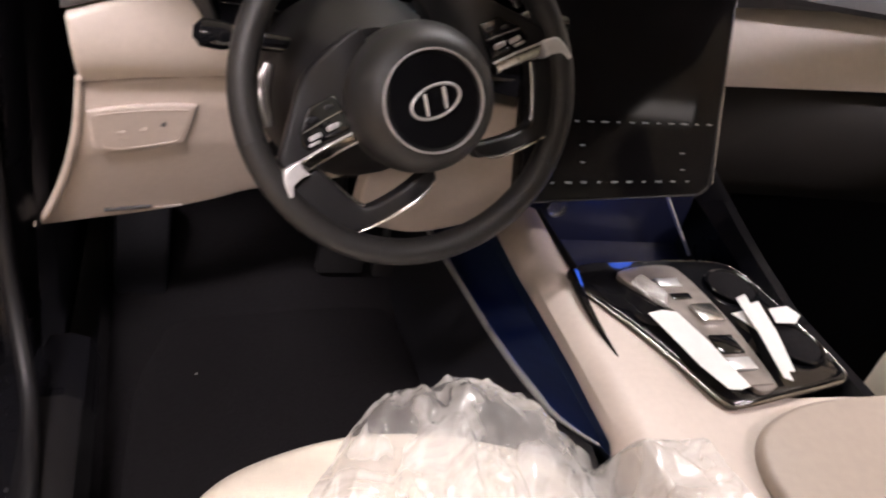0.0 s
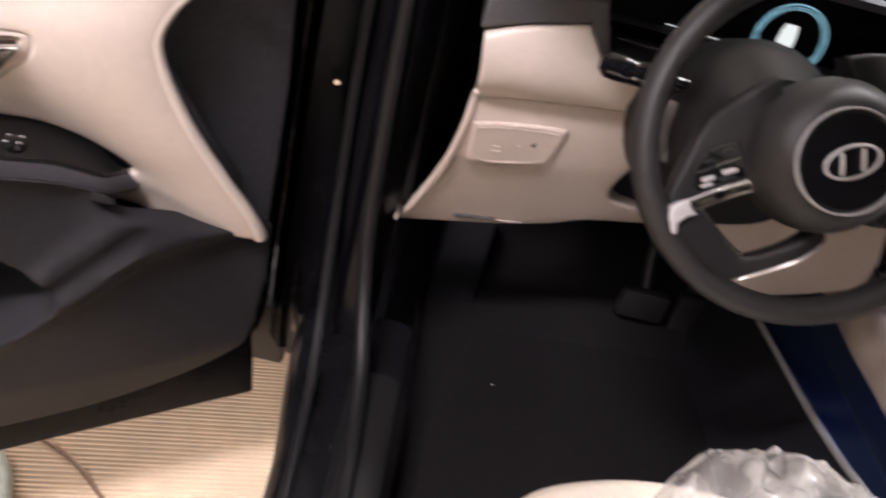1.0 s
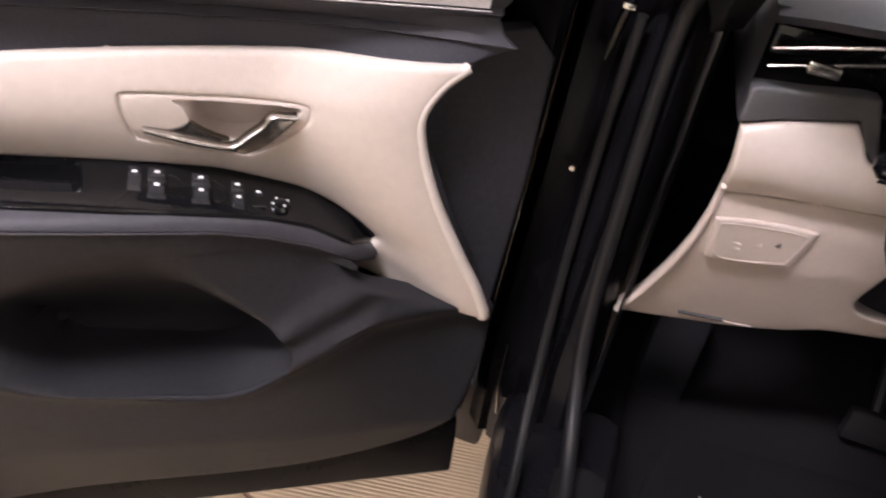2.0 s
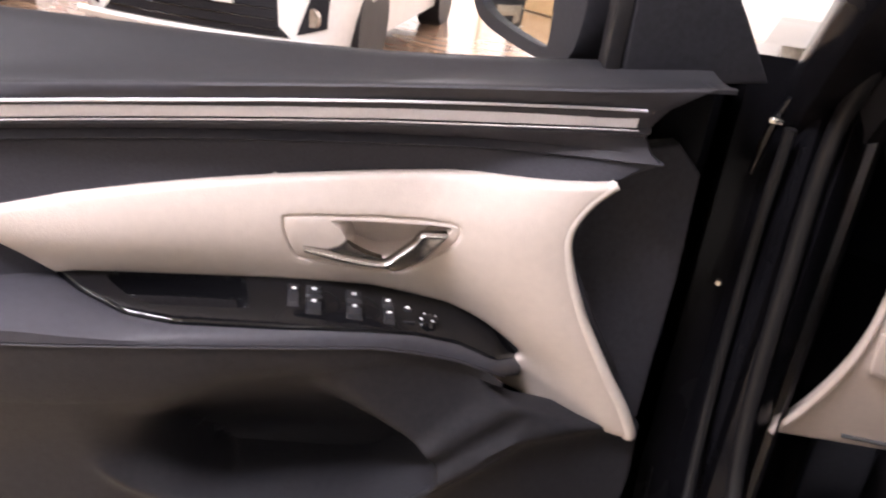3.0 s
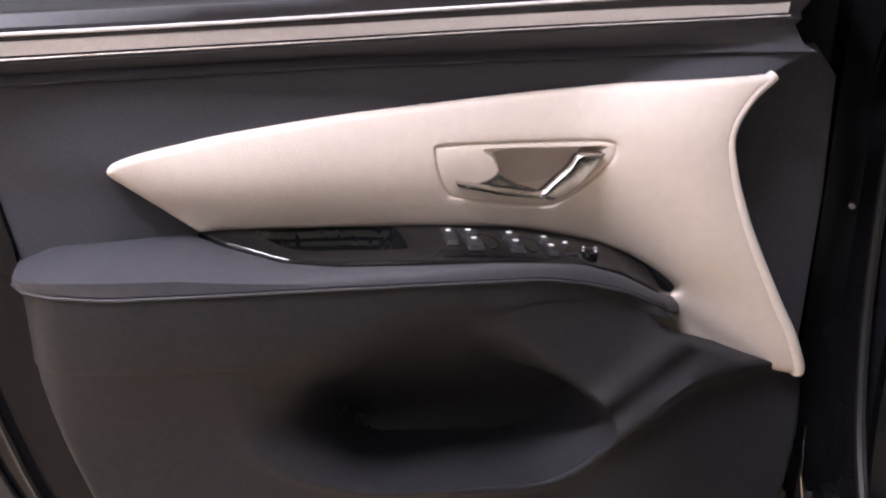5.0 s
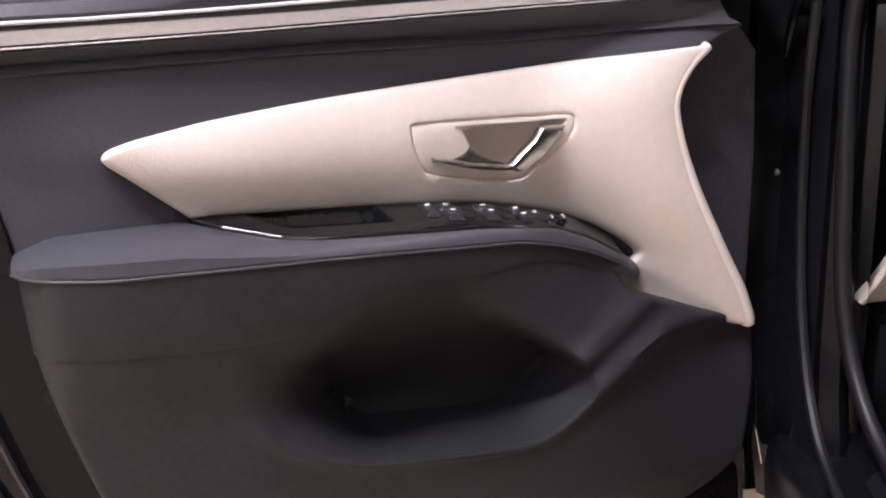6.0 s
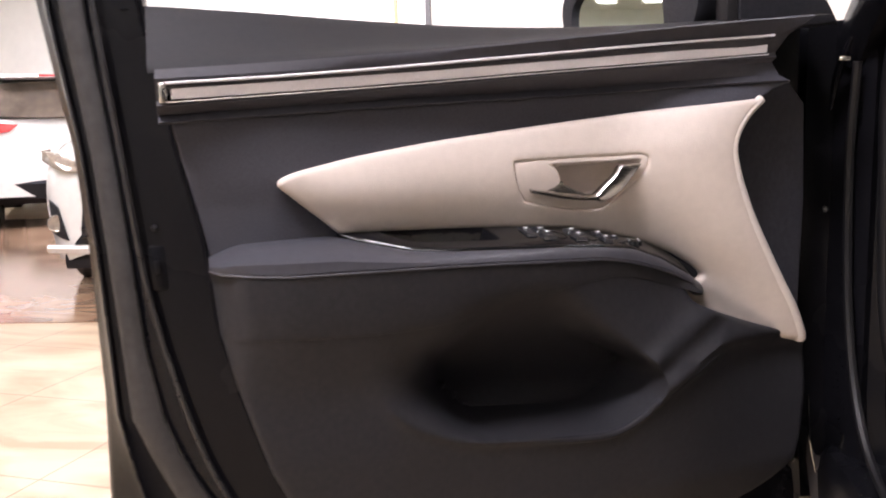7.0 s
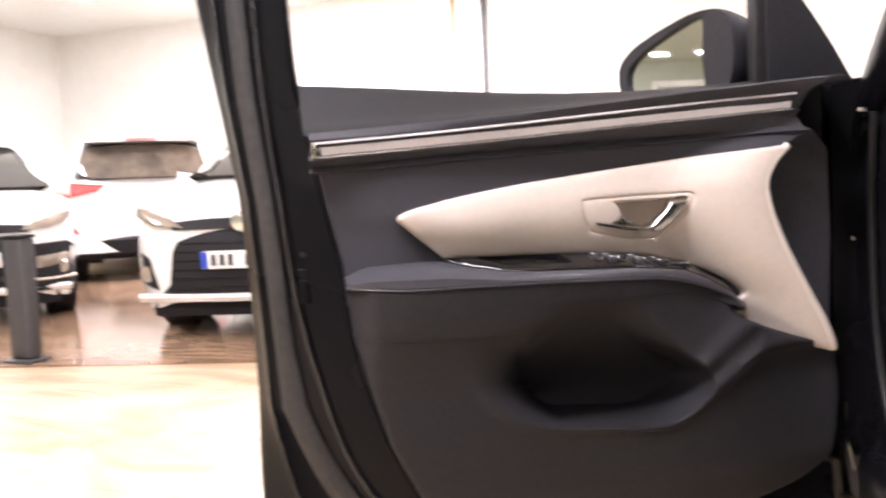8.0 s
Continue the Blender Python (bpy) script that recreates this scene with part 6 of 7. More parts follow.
# ---------------------------------------------------------------- the car body round the doorway
def car_body():
    b = CAR
    inv = Matrix.Translation((-0.37, 0, 0))
    P = lambda name, bm, m, parent=b, label="", flat=False: part(name, moved(bm, inv), m, parent, label, flat)
    # door jamb: a ribbed upright from the sill to the windscreen pillar
    prof = ((-0.585, 0.42), (-0.57, 0.335), (-0.548, 0.305), (-0.53, 0.312), (-0.505, 0.318), (-0.485, 0.300), (-0.470, 0.270), (-0.458, 0.262), (-0.448, 0.272), (-0.436, 0.268), (-0.424, 0.262), (-0.412, 0.275), (-0.40, 0.31), (-0.395, 0.36))
    rows = []
    for z in np.linspace(0.30, 1.068, 26):
        lean = 0.05 * smooth01((0.55 - z) / 0.3)
        rows.append([(x + 0.012 * smooth01((0.5 - z) / 0.25), y - lean * 0.6, z) for x, y in prof])
    P("door_jamb", loft(rows), JAMB, b, "glossy black door jamb")
    P("hinge_panel", loft([[(-0.574, 0.245, z), (-0.570, 0.252, z), (-0.570, 0.32, z), (-0.575, 0.35, z)] for z in np.linspace(0.352, 1.06, 8)]), JAMB, b)
    # windscreen pillar rising to the roof
    rows = []
    for k in np.linspace(0, 1, 20):
        cx, cy, cz = -0.452 + 0.13 * k, 0.33 - 0.62 * k - 0.06 * math.sin(k * math.pi), 1.0 + 0.55 * k ** 0.86
        rows.append([(cx + p * 0.5, cy + q, cz + r) for p, q, r in ((-0.10, 0.06, 0.02), (-0.115, 0.01, 0.012), (-0.10, -0.03, 0.0), (-0.06, -0.045, -0.012), (0.0, -0.03, -0.018), (0.06, -0.01, -0.012), (0.12, 0.04, 0.0), (0.12, 0.09, 0.02), (0.0, 0.10, 0.03))])
    P("windscreen_pillar", loft(rows, close_v=True, caps=True), JAMB, b, "glossy black windscreen pillar")
    rows = []
    for k in np.linspace(0.0, 1, 16):
        cx, cy, cz = -0.435 + 0.13 * k, 0.30 - 0.60 * k - 0.06 * math.sin(k * math.pi), 1.0 + 0.53 * k ** 0.86
        rows.append([(cx, cy, cz), (cx + 0.03, cy - 0.012, cz - 0.006), (cx + 0.065, cy + 0.02, cz), (cx + 0.06, cy + 0.08, cz + 0.01)])
    P("pillar_trim", loft(rows), BLACK, b)
    # rubber doorway seal along sill, jamb and pillar
    seal = spline([(-0.372, -0.95, 0.415), (-0.375, -0.5, 0.412), (-0.380, -0.1, 0.41), (-0.392, 0.10, 0.425), (-0.415, 0.20, 0.50), (-0.432, 0.242, 0.62), (-0.440, 0.25, 0.80), (-0.442, 0.255, 0.98), (-0.43, 0.21, 1.08), (-0.40, 0.06, 1.24), (-0.36, -0.12, 1.39), (-0.33, -0.35, 1.50)], 8)
    P("doorway_seal", tube(seal, 0.011, 10, up=(1, 0, 0)), SPOKEBLACK, b, "black rubber doorway seal")
    seal2 = spline([(-0.448, -0.95, 0.388), (-0.45, -0.3, 0.386), (-0.456, 0.05, 0.392), (-0.47, 0.19, 0.46), (-0.482, 0.258, 0.62), (-0.488, 0.27, 0.85), (-0.486, 0.255, 1.0)], 8)
    P("jamb_bead", tube(seal2, 0.007, 8, up=(1, 0, 0)), SPOKEBLACK, b)
    # sill
    prof = ((-0.44, 0.22), (-0.470, 0.26), (-0.479, 0.30), (-0.480, 0.345), (-0.474, 0.372), (-0.466, 0.386), (-0.452, 0.390), (-0.436, 0.378), (-0.41, 0.38), (-0.395, 0.398), (-0.36, 0.402), (-0.335, 0.392), (-0.322, 0.35), (-0.318, 0.30))
    P("sill", loft([[(x + 0.003 * math.sin(y * 2) - 0.034 * smooth01((y + 0.05) / 0.34) * smooth01((-0.425 - x) / 0.03), y, z) for x, z in prof] for y in np.linspace(0.29, -1.05, 20)]), JAMB, b, "glossy black door sill")
    P("sill_plate", loft([[(x, y, z) for x, z in ((-0.408, 0.385), (-0.396, 0.4015), (-0.36, 0.4055), (-0.336, 0.395), (-0.32, 0.36))] for y in np.linspace(0.16, -0.95, 12)]), SPOKEBLACK, b, "black plastic sill plate")
    # hinge and check strap in the doorway's front corner
    P("hinge_bolt", turned([(0, 0.004), (0.004, 0.004), (0.006, 0.0)], 8, pose(-0.515, 0.300, 0.775, 90, 0, 0)), SATIN, b)
    P("jamb_cover", loft([[(-0.53, 0.286, 0.365), (-0.522, 0.272, 0.30), (-0.495, 0.266, 0.292), (-0.478, 0.272, 0.31)], [(-0.528, 0.296, 0.40), (-0.515, 0.29, 0.37), (-0.495, 0.288, 0.37), (-0.478, 0.29, 0.40)]]), STRAP, b)
    P("jamb_edge", tube(spline([(-0.53, 0.292, 0.47), (-0.526, 0.285, 0.40), (-0.516, 0.277, 0.345)], 5), 0.0022, 6), DARKCHROME, b)
    P("jamb_edge", tube(spline([(-0.462, 0.288, 0.50), (-0.474, 0.28, 0.42), (-0.488, 0.272, 0.36)], 5), 0.0022, 6), DARKCHROME, b)
    for x, y, z in ((-0.41, 0.02, 0.392),):
        P("screw_head", turned([(0, 0.003), (0.0025, 0.003), (0.0035, 0.0)], 10, pose(x, y - 0.002, z, 60, 0, 0)), GREYKEY, b)
    # fender behind the jamb, with its lower cladding
    rows = [[(-0.585 - 0.025 * math.sin((z - 0.25) * 3.4), y, z) for z in np.linspace(0.36, 0.98, 10)] + [(-0.56, y, 1.0), (-0.45, y, 1.02)] for y in np.linspace(0.40, 1.05, 8)]
    P("fender", loft(rows), PAINT, b, "glossy black front fender")
    P("fender_cladding", box(-0.606, -0.532, 0.318, 0.62, 0.222, 0.348, 0.008), GREYDASH, b, "dark grey plastic fender cladding")
    # Slim glossy bar added to shape the highlight along the jamb seal.
    P("jamb_highlight_bar", joined(tube(spline([(-0.515, 0.29, 0.93), (-0.508, 0.275, 0.99), (-0.497, 0.25, 1.035)], 5), lambda t: 0.003 + 0.004 * math.sin(math.pi * t), 8)), PAINT, b)
    P("corner_clip", box(-0.512, -0.496, 0.252, 0.262, 1.002, 1.009, 0.002), SATIN, b)
    # footwell
    P("footwell_floor", loft([[(x, y, z + 0.012 * math.sin(x * 9)) for x in np.linspace(-0.33, 0.22, 8)] for y, z in ((-0.9, 0.30), (-0.2, 0.295), (0.30, 0.285), (0.48, 0.30), (0.70, 0.46), (0.78, 0.70))]), CARPET, b, "black carpeted footwell")
    P("kick_panel", loft([[(-0.395, 0.26, z), (-0.385, 0.30, z), (-0.375, 0.42, z), (-0.365, 0.80, z)] for z in np.linspace(0.28, 1.02, 8)]), BLACK, b)
    P("sill_carpet", loft([[(-0.325, y, 0.365), (-0.318, y, 0.33), (-0.31, y, 0.28)] for y in np.linspace(0.8, -0.95, 8)]), CARPET, b)
    mat_o = spline(V2((-0.27, 0.25), (-0.24, 0.36), (-0.18, 0.44), (0.10, 0.45), (0.18, 0.40), (0.19, 0.10), (0.19, -0.2), (-0.28, -0.2), (-0.285, 0.0)), 5, True)
    m = finish("floor_mat", plate(mat_o, lambda x, y: 0.312 + 0.012 * math.sin(x * 9), 0.004, 0.006, 0.03, lambda x, y, w: (x, y, w)), CARPET)
    tagged(m, "black carpet floor mat in the footwell", "floor mat")
    for i, (x, y, z) in enumerate(((-0.179, 0.28, 0.322),)):
        P("lint_fleck", turned([(0, 0.0015), (0.0012, 0.001), (0.0016, 0)], 6, Matrix.Translation((x, y, z))), PAPER, b)
    # pedals
    P("brake_pedal", joined(box(0.04, 0.13, 0.50, 0.525, 0.36, 0.42, 0.006), tube([(0.085, 0.52, 0.40), (0.085, 0.60, 0.50), (0.085, 0.62, 0.64)], 0.011, 8)), RUBBER, b, "black rubber brake pedal")
    P("throttle_pedal", joined(box(0.155, 0.205, 0.52, 0.545, 0.30, 0.42, 0.006), tube([(0.18, 0.545, 0.40), (0.18, 0.64, 0.56)], 0.009, 8)), RUBBER, b)
    P("foot_rest", box(-0.31, -0.22, 0.50, 0.56, 0.30, 0.50, 0.012), BLACK, b)
    P("firewall", loft([[(x, 0.80, 0.3), (x, 0.80, 1.03)] for x in (-0.42, 0.4, 1.16)]), BLACK, b)
    # plain roof, glass and far side that close the cabin
    rows = [[(x, y, 1.60 - 0.10 * abs((x - 0.37) / 0.72) ** 3 - 0.05 * smooth01((y + 0.6) / 0.5) - 0.06 * smooth01((-2.2 - y) / 0.6)) for x in np.linspace(-0.35, 1.09, 12)] for y in np.linspace(-0.20, -2.8, 14)]
    P("roof", loft(rows), PAINT, b, "glossy black roof")
    rows = [[(x, y, z - 0.06 * abs((x - 0.37) / 0.72) ** 3) for x in np.linspace(-0.33, 1.07, 8)] for y, z in ((-0.2, 1.53), (-0.6, 1.56), (-1.6, 1.56), (-2.7, 1.48))]
    P("headliner", loft(rows), GREYDASH, b)
    P("windscreen", loft([[(0.37 + (x - 0.37) * (1 - 0.12 * k), 0.80 - 1.0 * k - 0.05 * abs((x - 0.37) / 0.8) ** 2, 1.02 + 0.53 * k + 0.04 * math.sin(k * 3.14)) for x in np.linspace(-0.44, 1.18, 9)] for k in np.linspace(0, 1, 7)]), WINDSHIELD, b)
    rows = [[(0.37 + 0.955 * s, y, z) for z, s in ((0.25, 1.0), (0.6, 1.02), (0.95, 0.99), (1.05, 0.96))] for y in np.linspace(1.0, -2.8, 8)]
    P("far_side", loft(rows), PAINT, b)
    P("far_trim", loft([[(1.17, y, 0.3), (1.15, y, 0.7), (1.2, y, 1.02)] for y in (0.8, -0.9, -2.6)]), BLACK, b)
    P("far_pillar", tube([(1.22, 0.33, 1.0), (1.12, -0.12, 1.38), (1.08, -0.35, 1.5)], 0.04, 8), PAINT, b)
    P("far_center_pillar", box(1.14, 1.20, -1.15, -1.0, 1.0, 1.52, 0.02), BLACK, b)
    rows = [[(-0.585 + 0.06 * smooth01((z - 1.0) / 0.5) - 0.02 * math.sin((z - 0.25) * 3), y, z) for z in np.linspace(0.25, 1.04, 8)] for y in np.linspace(-1.06, -2.8, 8)]
    P("rear_door", loft(rows), PAINT, b)
    P("center_pillar", loft([[(-0.56 + 0.17 * k, -1.06 - 0.1 * k, 0.36 + 1.16 * k), (-0.47 + 0.12 * k, -1.04 - 0.08 * k, 0.36 + 1.16 * k), (-0.44 + 0.12 * k, -1.14 - 0.08 * k, 0.36 + 1.16 * k), (-0.56 + 0.17 * k, -1.2 - 0.1 * k, 0.36 + 1.16 * k)] for k in np.linspace(0, 1, 8)], close_v=True), BLACK, b)
    P("tail_panel", loft([[(x, -2.8, 0.25), (x, -2.85, 0.95), (x, -2.75, 1.5)] for x in (-0.55, 0.37, 1.29)]), PAINT, b)
    rows = [[(x, y, 1.03 + 0.02 * math.cos((x - 0.37) * 1.6) - 0.12 * smooth01((y - 1.2) / 0.7)) for x in np.linspace(-0.56, 1.3, 9)] for y in np.linspace(0.72, 1.9, 9)]
    P("hood", loft(rows), PAINT, b)
    P("nose", loft([[(x, 1.9, 0.93), (x, 1.95, 0.6), (x, 1.88, 0.25)] for x in (-0.55, 0.37, 1.29)]), PAINT, b)
    P("underbody", box(-0.42, 1.2, -2.7, 1.8, 0.20, 0.27, 0.01), BLACK, b)
    for x in (-0.45, 1.19):
        for y in (1.15, -1.65):
            t = P("tyre", moved(turned([(0.22, -0.10), (0.32, -0.11), (0.345, -0.08), (0.345, 0.08), (0.32, 0.11), (0.22, 0.10)], 36), pose(x, y, 0.345, 0, 90, 0)), RUBBER, b)


car_body()


# ---------------------------------------------------------------- on the floor by the door
def ribbed_sheet():
    bm = bmesh.new()
    m = pose(-1.15, 0.35, 0.0, 0, 0, 12)
    rows = []
    n = 140
    for i in range(n + 1):
        y = -0.75 + 1.9 * i / n * 0.75
        for k, h in ((0.0, 0.006), (0.3, 0.0095), (0.6, 0.0095), (0.9, 0.006)):
            yy = y + k * 1.9 * 0.75 / n
            rows.append([m @ Vector((x, yy, h + 0.0008 * math.sin(x * 3 + i))) for x in np.linspace(-0.75, 0.95, 10)])
    ob = finish("ribbed_sheet", loft(rows), CARD)
    tagged(ob, "beige ribbed protective sheet lying on the floor", "floor sheet")
    h = thing("hose", pose(-1.0, 0.12, 0.01), "grey green hose loop lying on the ribbed sheet", "hose")
    pts = [(-0.03 + 0.16 * math.cos(a) - 0.02, -0.12 + 0.20 * math.sin(a), 0.012) for a in np.linspace(-0.3, 3.5, 30)]
    part("hose_loop", tube(pts, 0.011, 10), HOSE, h)
    s = thing("cable", pose(-0.9, 0.2, 0.01), "thin dark brown cable lying on the ribbed sheet", "cable")
    pts = spline([(-0.12, 0.06, 0.004), (-0.02, 0.025, 0.005), (0.06, -0.01, 0.005), (0.16, -0.09, 0.004), (0.26, -0.16, 0.004)], 6)
    part("cable_run", tube(pts, 0.004, 8), mat("brown_cable", (0.16, 0.09, 0.05), 0.5), s)


ribbed_sheet()


# ---------------------------------------------------------------- the parked cars behind
def parked_car(name, m, label, paint, length=3.95, width=1.70, height=1.50, front="grille", dark_nose=False):
    """A small hatchback; its front bumper is at y = 0 and it reaches back along +y."""
    c = thing(name, m, label, "car", "parked cars")
    hw = width / 2

    def section(y, w, zb, zs, zt, roof_w):
        """Half ring from sill over shoulder to top."""
        pts = []
        for f in np.linspace(0, 1, 6):
            pts.append((w * (0.93 + 0.07 * math.sin(f * math.pi * 0.75)), y, zb + (zs - zb) * f))
        for f in np.linspace(0.15, 1, 6):
            a = f * math.pi / 2
            pts.append((roof_w + (w * 0.97 - roof_w) * math.cos(a) ** 0.8, y, zs + (zt - zs) * math.sin(a)))
        pts.append((0, y, zt + 0.01))
        full = pts + [(-x, yy, z) for x, yy, z in reversed(pts[:-1])]
        return full
    L = length
    st = [(0.0, 0.62, 0.24, 0.60, 0.70, 0.45), (0.05, 0.78, 0.20, 0.66, 0.78, 0.5), (0.15, 0.92, 0.19, 0.72, 0.86, 0.55), (0.35, 0.98, 0.19, 0.80, 0.94, 0.6), (0.7, 1.0, 0.19, 0.88, 1.0, 0.62), (0.95, 1.0, 0.19, 0.93, 1.04, 0.6)]
    st += [(1.2, 1.0, 0.19, 0.95, 1.05, 0.6), (L - 0.9, 1.0, 0.19, 1.0, 1.08, 0.62), (L - 0.25, 0.98, 0.20, 1.0, 1.08, 0.6), (L - 0.06, 0.93, 0.24, 0.96, 1.02, 0.55), (L, 0.82, 0.30, 0.85, 0.92, 0.5)]
    part("body", loft([section(y, w * hw, zb, zs, zt, rw * hw) for y, w, zb, zs, zt, rw in st], caps=True), paint, c)
    # cabin of dark glass with a painted roof
    cab = [(0.90, 0.80, 1.02, 0.86), (1.35, 0.80, 1.28, 0.74), (1.75, 0.80, height - 0.04, 0.70), (2.3, 0.80, height - 0.01, 0.70), (L - 0.75, 0.80, height - 0.03, 0.68), (L - 0.30, 0.78, height - 0.13, 0.66), (L - 0.12, 0.76, 1.05, 0.68)]
    rows = []
    for y, wb, zt, wt in cab:
        rows.append([(wb * hw, y, 0.98), (wb * hw * 0.99, y, 1.05), (wt * hw * 1.03, y, max(1.06, zt - 0.07)), (wt * hw * 0.9, y, zt - 0.01), (0, y, zt), (-wt * hw * 0.9, y, zt - 0.01), (-wt * hw * 1.03, y, max(1.06, zt - 0.07)), (-wb * hw * 0.99, y, 1.05), (-wb * hw, y, 0.98)])
    part("cabin_glass", loft(rows, caps=True), CARGLASS, c, "dark car glass")
    rows = [[(x * wt * hw, y, zt + 0.012 - 0.05 * abs(x) ** 5) for x in np.linspace(-1.0, 1.0, 11)] for y, zt, wt in ((1.70, height - 0.05, 0.72), (2.3, height - 0.005, 0.73), (L - 0.7, height - 0.02, 0.71), (L - 0.22, height - 0.07, 0.68))]
    part("roof", loft(rows), paint, c)
    for sx in (-1, 1):
        part("front_pillar", tube([(sx * 0.84 * hw, 0.92, 1.0), (sx * 0.79 * hw, 1.35, 1.27), (sx * 0.72 * hw, 1.75, height - 0.06)], 0.035, 8), paint, c)
        part("rear_pillar", tube([(sx * 0.82 * hw, L - 0.2, 1.0), (sx * 0.74 * hw, L - 0.32, 1.25), (sx * 0.70 * hw, L - 0.6, height - 0.06)], 0.055, 8), paint, c)
        mir = part("door_mirror", tube([(sx * 0.86 * hw, 1.25, 1.0), (sx * 0.98 * hw, 1.22, 1.04), (sx * 1.12 * hw, 1.2, 1.04)], lambda t: 0.03 + 0.045 * t, 10), paint, c)
        for y in (0.78, L - 0.72):
            wl = part("wheel", turned([(0.0, 0.02), (0.05, 0.03), (0.20, 0.01), (0.215, 0.03), (0.215, -0.05)], 28, pose(sx * (hw - 0.07), y, 0.30, 0, sx * 90, 0)), STEEL, c)
            part("tyre", turned([(0.205, 0.02), (0.23, 0.035), (0.285, 0.025), (0.30, -0.01), (0.30, -0.14), (0.2, -0.16)], 28, pose(sx * (hw - 0.07), y, 0.30, 0, sx * 90, 0)), RUBBER, wl)
            part("wheel_arch", turned([(0.0, 0.0), (0.345, 0.0), (0.345, -0.2)], 28, pose(sx * (hw - 0.012), y, 0.31, 0, sx * 90, 0)), RUBBER, c)
    fy = lambda x, z, n: (x, -n, z)
    nose_y = lambda x, z: max(lerp_table(abs(x), (0, 0.53, 0.66, 0.78, 0.83), (0, 0, 0.05, 0.15, 0.35)), lerp_table(z, (0.7, 0.78, 0.86, 0.94), (0, 0.05, 0.15, 0.35)))
    tail_y = lambda x, z: max(lerp_table(abs(x), (0, 0.70, 0.79, 0.83), (0, 0, 0.06, 0.25)), lerp_table(z, (0.92, 1.02, 1.08), (0, 0.06, 0.25)))
    # front face
    gr = chain(V2((-0.50, 0.36), (-0.56, 0.30)), V2((0.56, 0.30), (0.50, 0.36)), spline(V2((0.48, 0.56), (0.42, 0.67), (0.34, 0.715)), 4), spline(V2((-0.34, 0.715), (-0.42, 0.67), (-0.48, 0.56)), 4))
    bow = lambda x, z: 0.012 - 0.10 * (x / 0.8) ** 2 + lerp_table(z, (0.2, 0.4, 0.6, 0.75, 0.9), (0.0, 0.02, 0.0, -0.06, -0.2))
    gbow = lambda x, z: bow(x, z) + 0.03
    g = part("grille", plate(gr, gbow, 0.008, 0.08, 0.05, fy), BLACK, c, "black trapezoid lower grille")
    for k in range(6):
        z = 0.34 + 0.055 * k
        part("grille_bar", tube([(x, -gbow(x, z) - 0.004, z) for x in np.linspace(-1.0, 1.0, 9) * lerp_table(z, (0.3, 0.56, 0.67, 0.715), (0.51, 0.45, 0.38, 0.30))], 0.006, 6), PIANO, g)
    lip = [[(x, -bow(x, z) - o, z) for z, o in ((0.235, -0.02), (0.245, 0.03), (0.275, 0.045), (0.295, 0.02))] for x in np.linspace(-0.74, 0.74, 17)]
    part("bumper_lip", loft(lip), paint, c)
    part("bumper_underside", box(-0.66, 0.66, 0.06, 0.3, 0.14, 0.24, 0.02), BLACK, c)
    part("bonnet_bar", tube([(x, -bow(x, 0.72) - 0.02, 0.725 + 0.03 * abs(x / 0.5) ** 1.5) for x in np.linspace(-0.52, 0.52, 15)], 0.012, 8), CHROME, c)
    ug = chain(V2((-0.46, 0.70), (0.46, 0.70)), spline(V2((0.52, 0.745), (0.30, 0.765), (0.0, 0.770), (-0.30, 0.765), (-0.52, 0.745)), 4))
    part("upper_grille", plate(ug, lambda x, z: 0.016 - nose_y(x, z), 0.006, 0.06, 0.05, fy), BLACK, c, "slim black upper grille")
    part("badge", turned([(0.0, 0.012), (0.05, 0.012), (0.062, 0.006), (0.065, 0.0)], 28, pose(0, -0.06, 0.745, 90, 0, 0)), CHROME, c, "plain round chrome badge")
    for sx in (-1, 1):
        hl = chain(V2(*[(sx * a, b) for a, b in ((0.40, 0.715), (0.60, 0.73), (0.80, 0.80), (0.81, 0.86), (0.70, 0.84), (0.5, 0.775))]))
        part("headlight", plate(hl, lambda x, z: 0.02 - nose_y(x, z), 0.006, 0.05, 0.05, fy), CLEARLENS, c, "clear headlight")
        fs = chain(V2(*[(sx * a, b) for a, b in ((0.60, 0.32), (0.74, 0.36), (0.75, 0.56), (0.66, 0.52))]))
        fg = part("fog_recess", plate(fs, lambda x, z: 0.012 - nose_y(x, z), 0.004, 0.05, 0.05, fy), BLACK, c)
        part("fog_light", turned([(0.0, 0.02), (0.04, 0.018), (0.048, 0.022), (0.055, 0.0)], 20, pose(sx * 0.68, 0.055, 0.42, 90, 0, sx * -20)), CLEARLENS, fg, "round fog light")
    if dark_nose:
        for sx in (-1, 1):
            ins = chain(V2(*[(sx * a, z) for a, z in ((0.40, 0.24), (0.80, 0.26), (0.82, 0.56), (0.74, 0.62), (0.40, 0.60))]))
            bi = part("bumper_insert", plate(ins, lambda x, z: 0.024 - nose_y(x, z), 0.008, 0.05, 0.05, fy), BLACK, c, "black lower bumper insert")
            lb = chain(V2(*[(sx * a, z) for a, z in ((0.50, 0.42), (0.74, 0.45), (0.75, 0.53), (0.50, 0.51))]))
            part("running_light", plate(lb, lambda x, z: 0.034 - nose_y(x, z), 0.006, 0.012, 0.05, fy), CLEARLENS, bi)
            part("bumper_bar", tube([(sx * x, nose_y(x, 0.34) - 0.03, 0.335 + 0.02 * (x - 0.45)) for x in np.linspace(0.45, 0.79, 8)], 0.014, 8), SATIN, bi)
    pl = part("number_plate", box(-0.26, 0.26, -0.088, -0.05, 0.455, 0.565, 0.003), PLATE, c, "white number plate with plain bars")
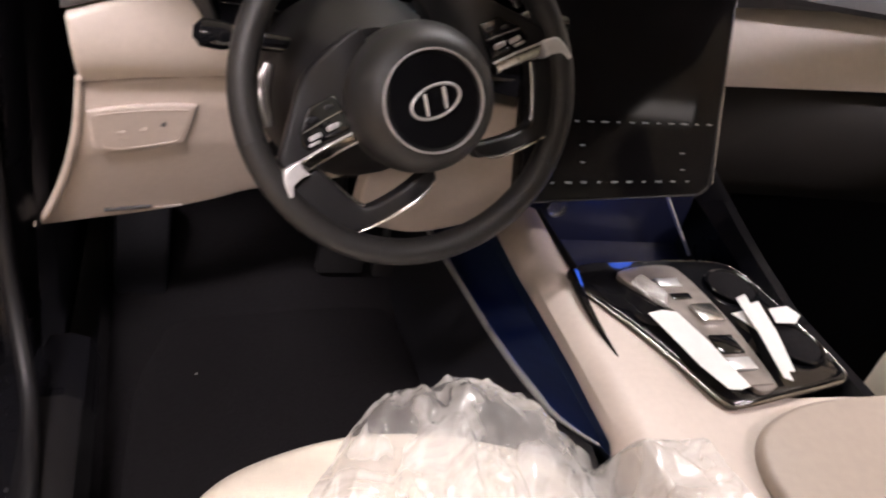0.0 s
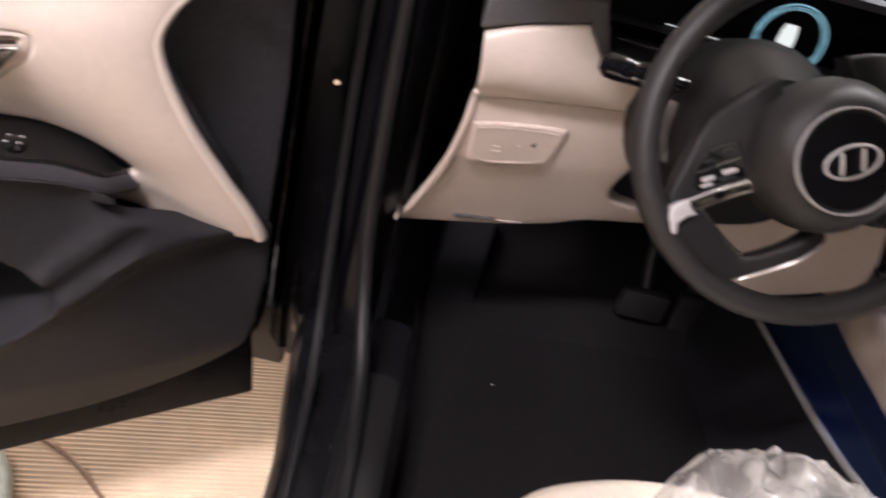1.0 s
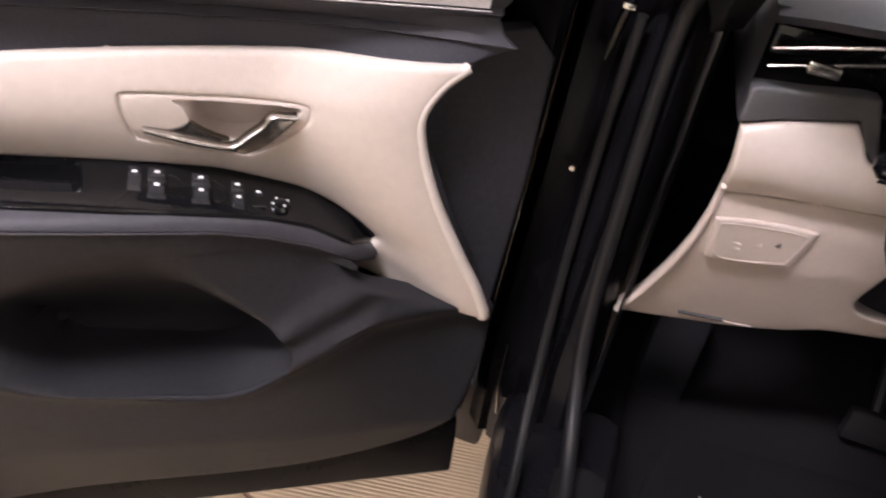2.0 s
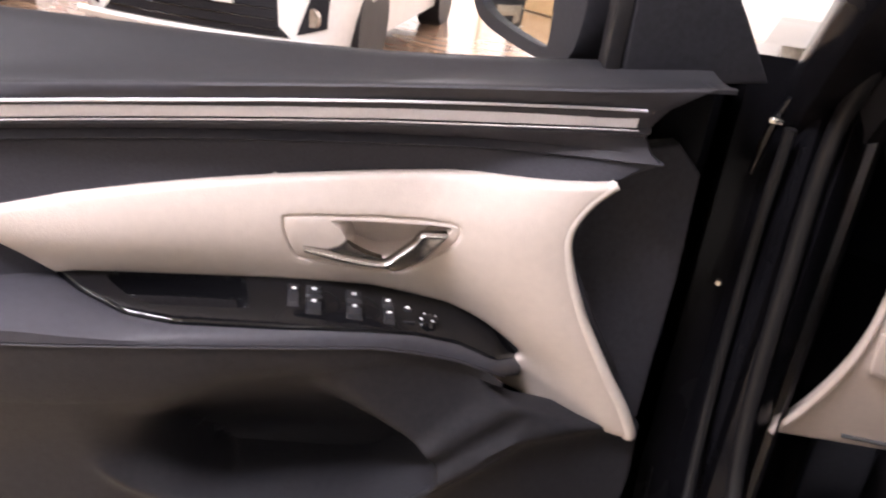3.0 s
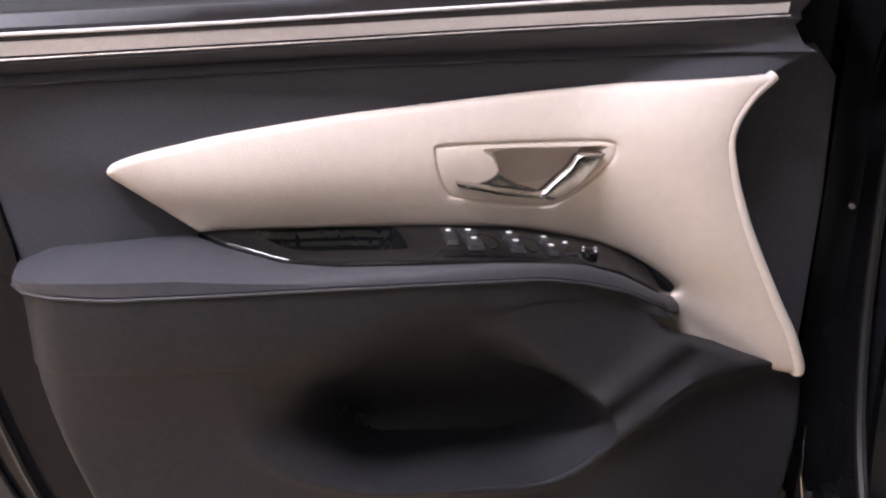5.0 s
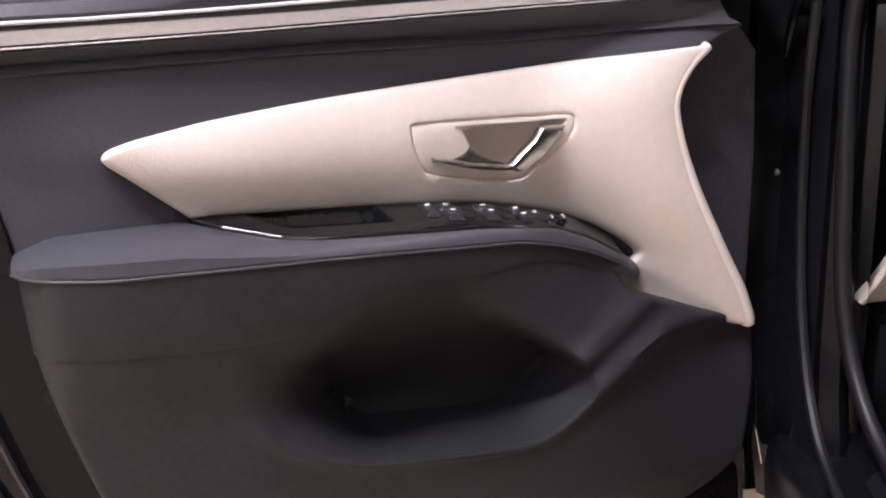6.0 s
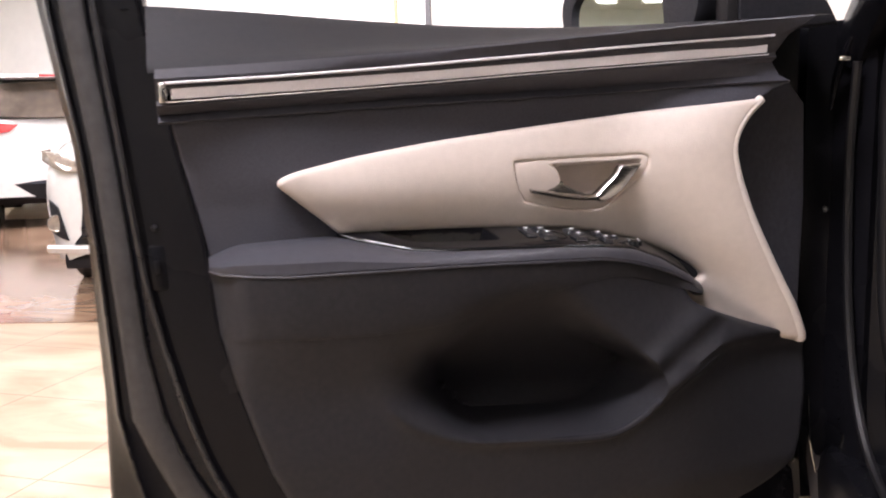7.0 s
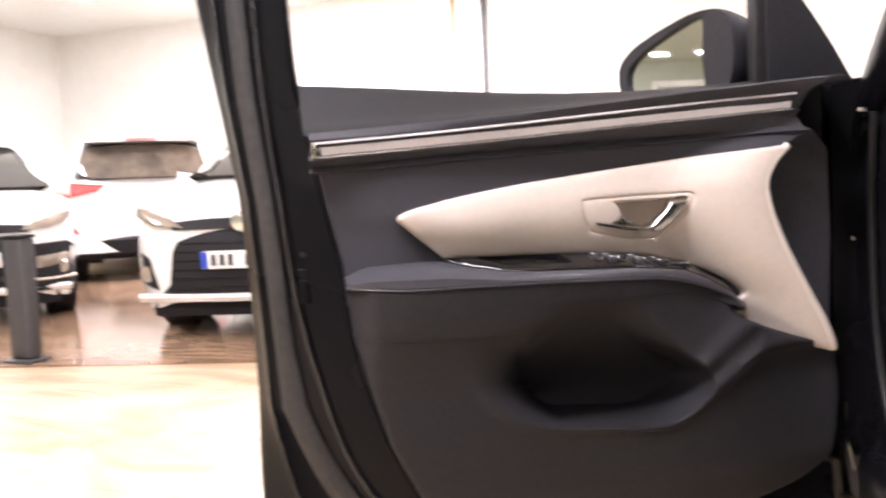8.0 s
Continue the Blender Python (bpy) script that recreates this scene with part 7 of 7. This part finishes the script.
    part("plate_band", box(-0.258, -0.215, -0.0905, -0.0875, 0.457, 0.563, 0.001), PLATEBLUE, pl)
    for k, w in enumerate((0.022, 0.022, 0.022, 0.0, 0.022, 0.022, 0.022, 0.022)):
        if w:
            x = -0.175 + 0.055 * k
            part("plate_bar", box(x - w * 0.75, x + w * 0.75, -0.0905, -0.0875, 0.475, 0.545, 0.001), PLATEINK, pl)
    # rear face
    ry = lambda x, z, n: (x, L + n, z)
    rbow = lambda x, z: 0.01 - 0.12 * (x / 0.8) ** 2 + lerp_table(z, (0.3, 0.6, 0.8, 1.0, 1.1, 1.4), (0.0, 0.02, 0.0, -0.03, -0.10, -0.28))
    win = chain(spline(V2((-0.46, 1.045), (0.0, 1.035), (0.46, 1.045), (0.58, 1.10), (0.61, 1.18), (0.56, 1.30), (0.46, 1.365), (0.0, 1.39), (-0.46, 1.365), (-0.56, 1.30), (-0.61, 1.18), (-0.58, 1.10)), 4, True))
    part("rear_window", plate(win, lambda x, z: rbow(x, z) + 0.06, 0.006, 0.08, 0.06, ry), REARGLASS, c, "brown tinted rear window")
    part("roof_spoiler", loft([[(x, L - 0.35, height - 0.05), (x, L - 0.12, height - 0.06), (x, L - 0.10, height - 0.085), (x, L - 0.2, height - 0.10)] for x in np.linspace(-0.55, 0.55, 7)], caps=False), paint, c)
    part("brake_light", box(-0.16, 0.16, L - 0.105, L - 0.085, height - 0.078, height - 0.06, 0.003), REDLENS, c)
    for sx in (-1, 1):
        tl = chain(V2(*[(sx * a, b) for a, b in ((0.36, 0.975), (0.44, 0.91), (0.70, 0.86), (0.80, 0.92), (0.80, 1.02), (0.62, 1.0))]))
        part("tail_light", plate(tl, lambda x, z: 0.022 - tail_y(x, z), 0.008, 0.05, 0.05, ry), REDLENS, c, "red tail light")
        rf = chain(V2(*[(sx * a, b) for a, b in ((0.62, 0.50), (0.70, 0.50), (0.74, 0.62), (0.70, 0.62))]))
        part("reflector", plate(rf, lambda x, z: 0.012 - tail_y(x, z), 0.003, 0.03, 0.05, ry), REDLENS, c, "red bumper reflector")
    part("rear_diffuser", loft([[(x, L - 0.02 + rbow(x, 0.4), 0.46), (x, L + 0.02 + rbow(x, 0.4), 0.42), (x, L - 0.0 + rbow(x, 0.3), 0.28), (x, L - 0.2, 0.22)] for x in np.linspace(-0.74, 0.74, 11)]), BLACK, c)
    return c


def place_front(px, py, dx, dy):
    """A pose whose front bumper stands at a place and faces the way (dx, dy)."""
    return pose(px, py, 0.004, 0, 0, math.degrees(math.atan2(-dx, dy)) + 180)


first = parked_car("parked_hatchback", place_front(-3.64, 2.99, 0.23, -0.973), "white hatchback facing out with a black lower grille", WHITEPAINT)


def place_rear(px, py, dx, dy, length=3.95):
    """A pose whose tail stands at a place and faces the way (dx, dy)."""
    a = math.atan2(-dx, dy)
    return Matrix.Translation((px - dx * length, py - dy * length, 0.004)) @ pose(0, 0, 0, 0, 0, math.degrees(a))


ob = copy_thing(first, place_rear(-7.08, 6.16, 0.63, -0.77, 4.42) @ Matrix.Scale(1.12, 4))
tagged(ob, "white hatchback parked with its red tail lights outward")
parked_car("parked_hatchback", place_front(-6.05, 2.95, 0.80, -0.60), "white hatchback with a black bumper behind the grey post", WHITEPAINT, dark_nose=True)


def floor_post():
    p = thing("floor_post", pose(-4.60, 2.16, 0.004), "dark grey low post standing on the floor joint", "post")
    part("post_body", box(-0.075, 0.075, -0.05, 0.05, 0.02, 0.715, 0.018, 3), GREYPOST, p)
    part("post_foot", box(-0.11, 0.11, -0.08, 0.08, 0.0, 0.02, 0.006), GREYPOST, p)
    part("post_cap", box(-0.08, 0.08, -0.055, 0.055, 0.715, 0.735, 0.008), BLACK, p)


floor_post()
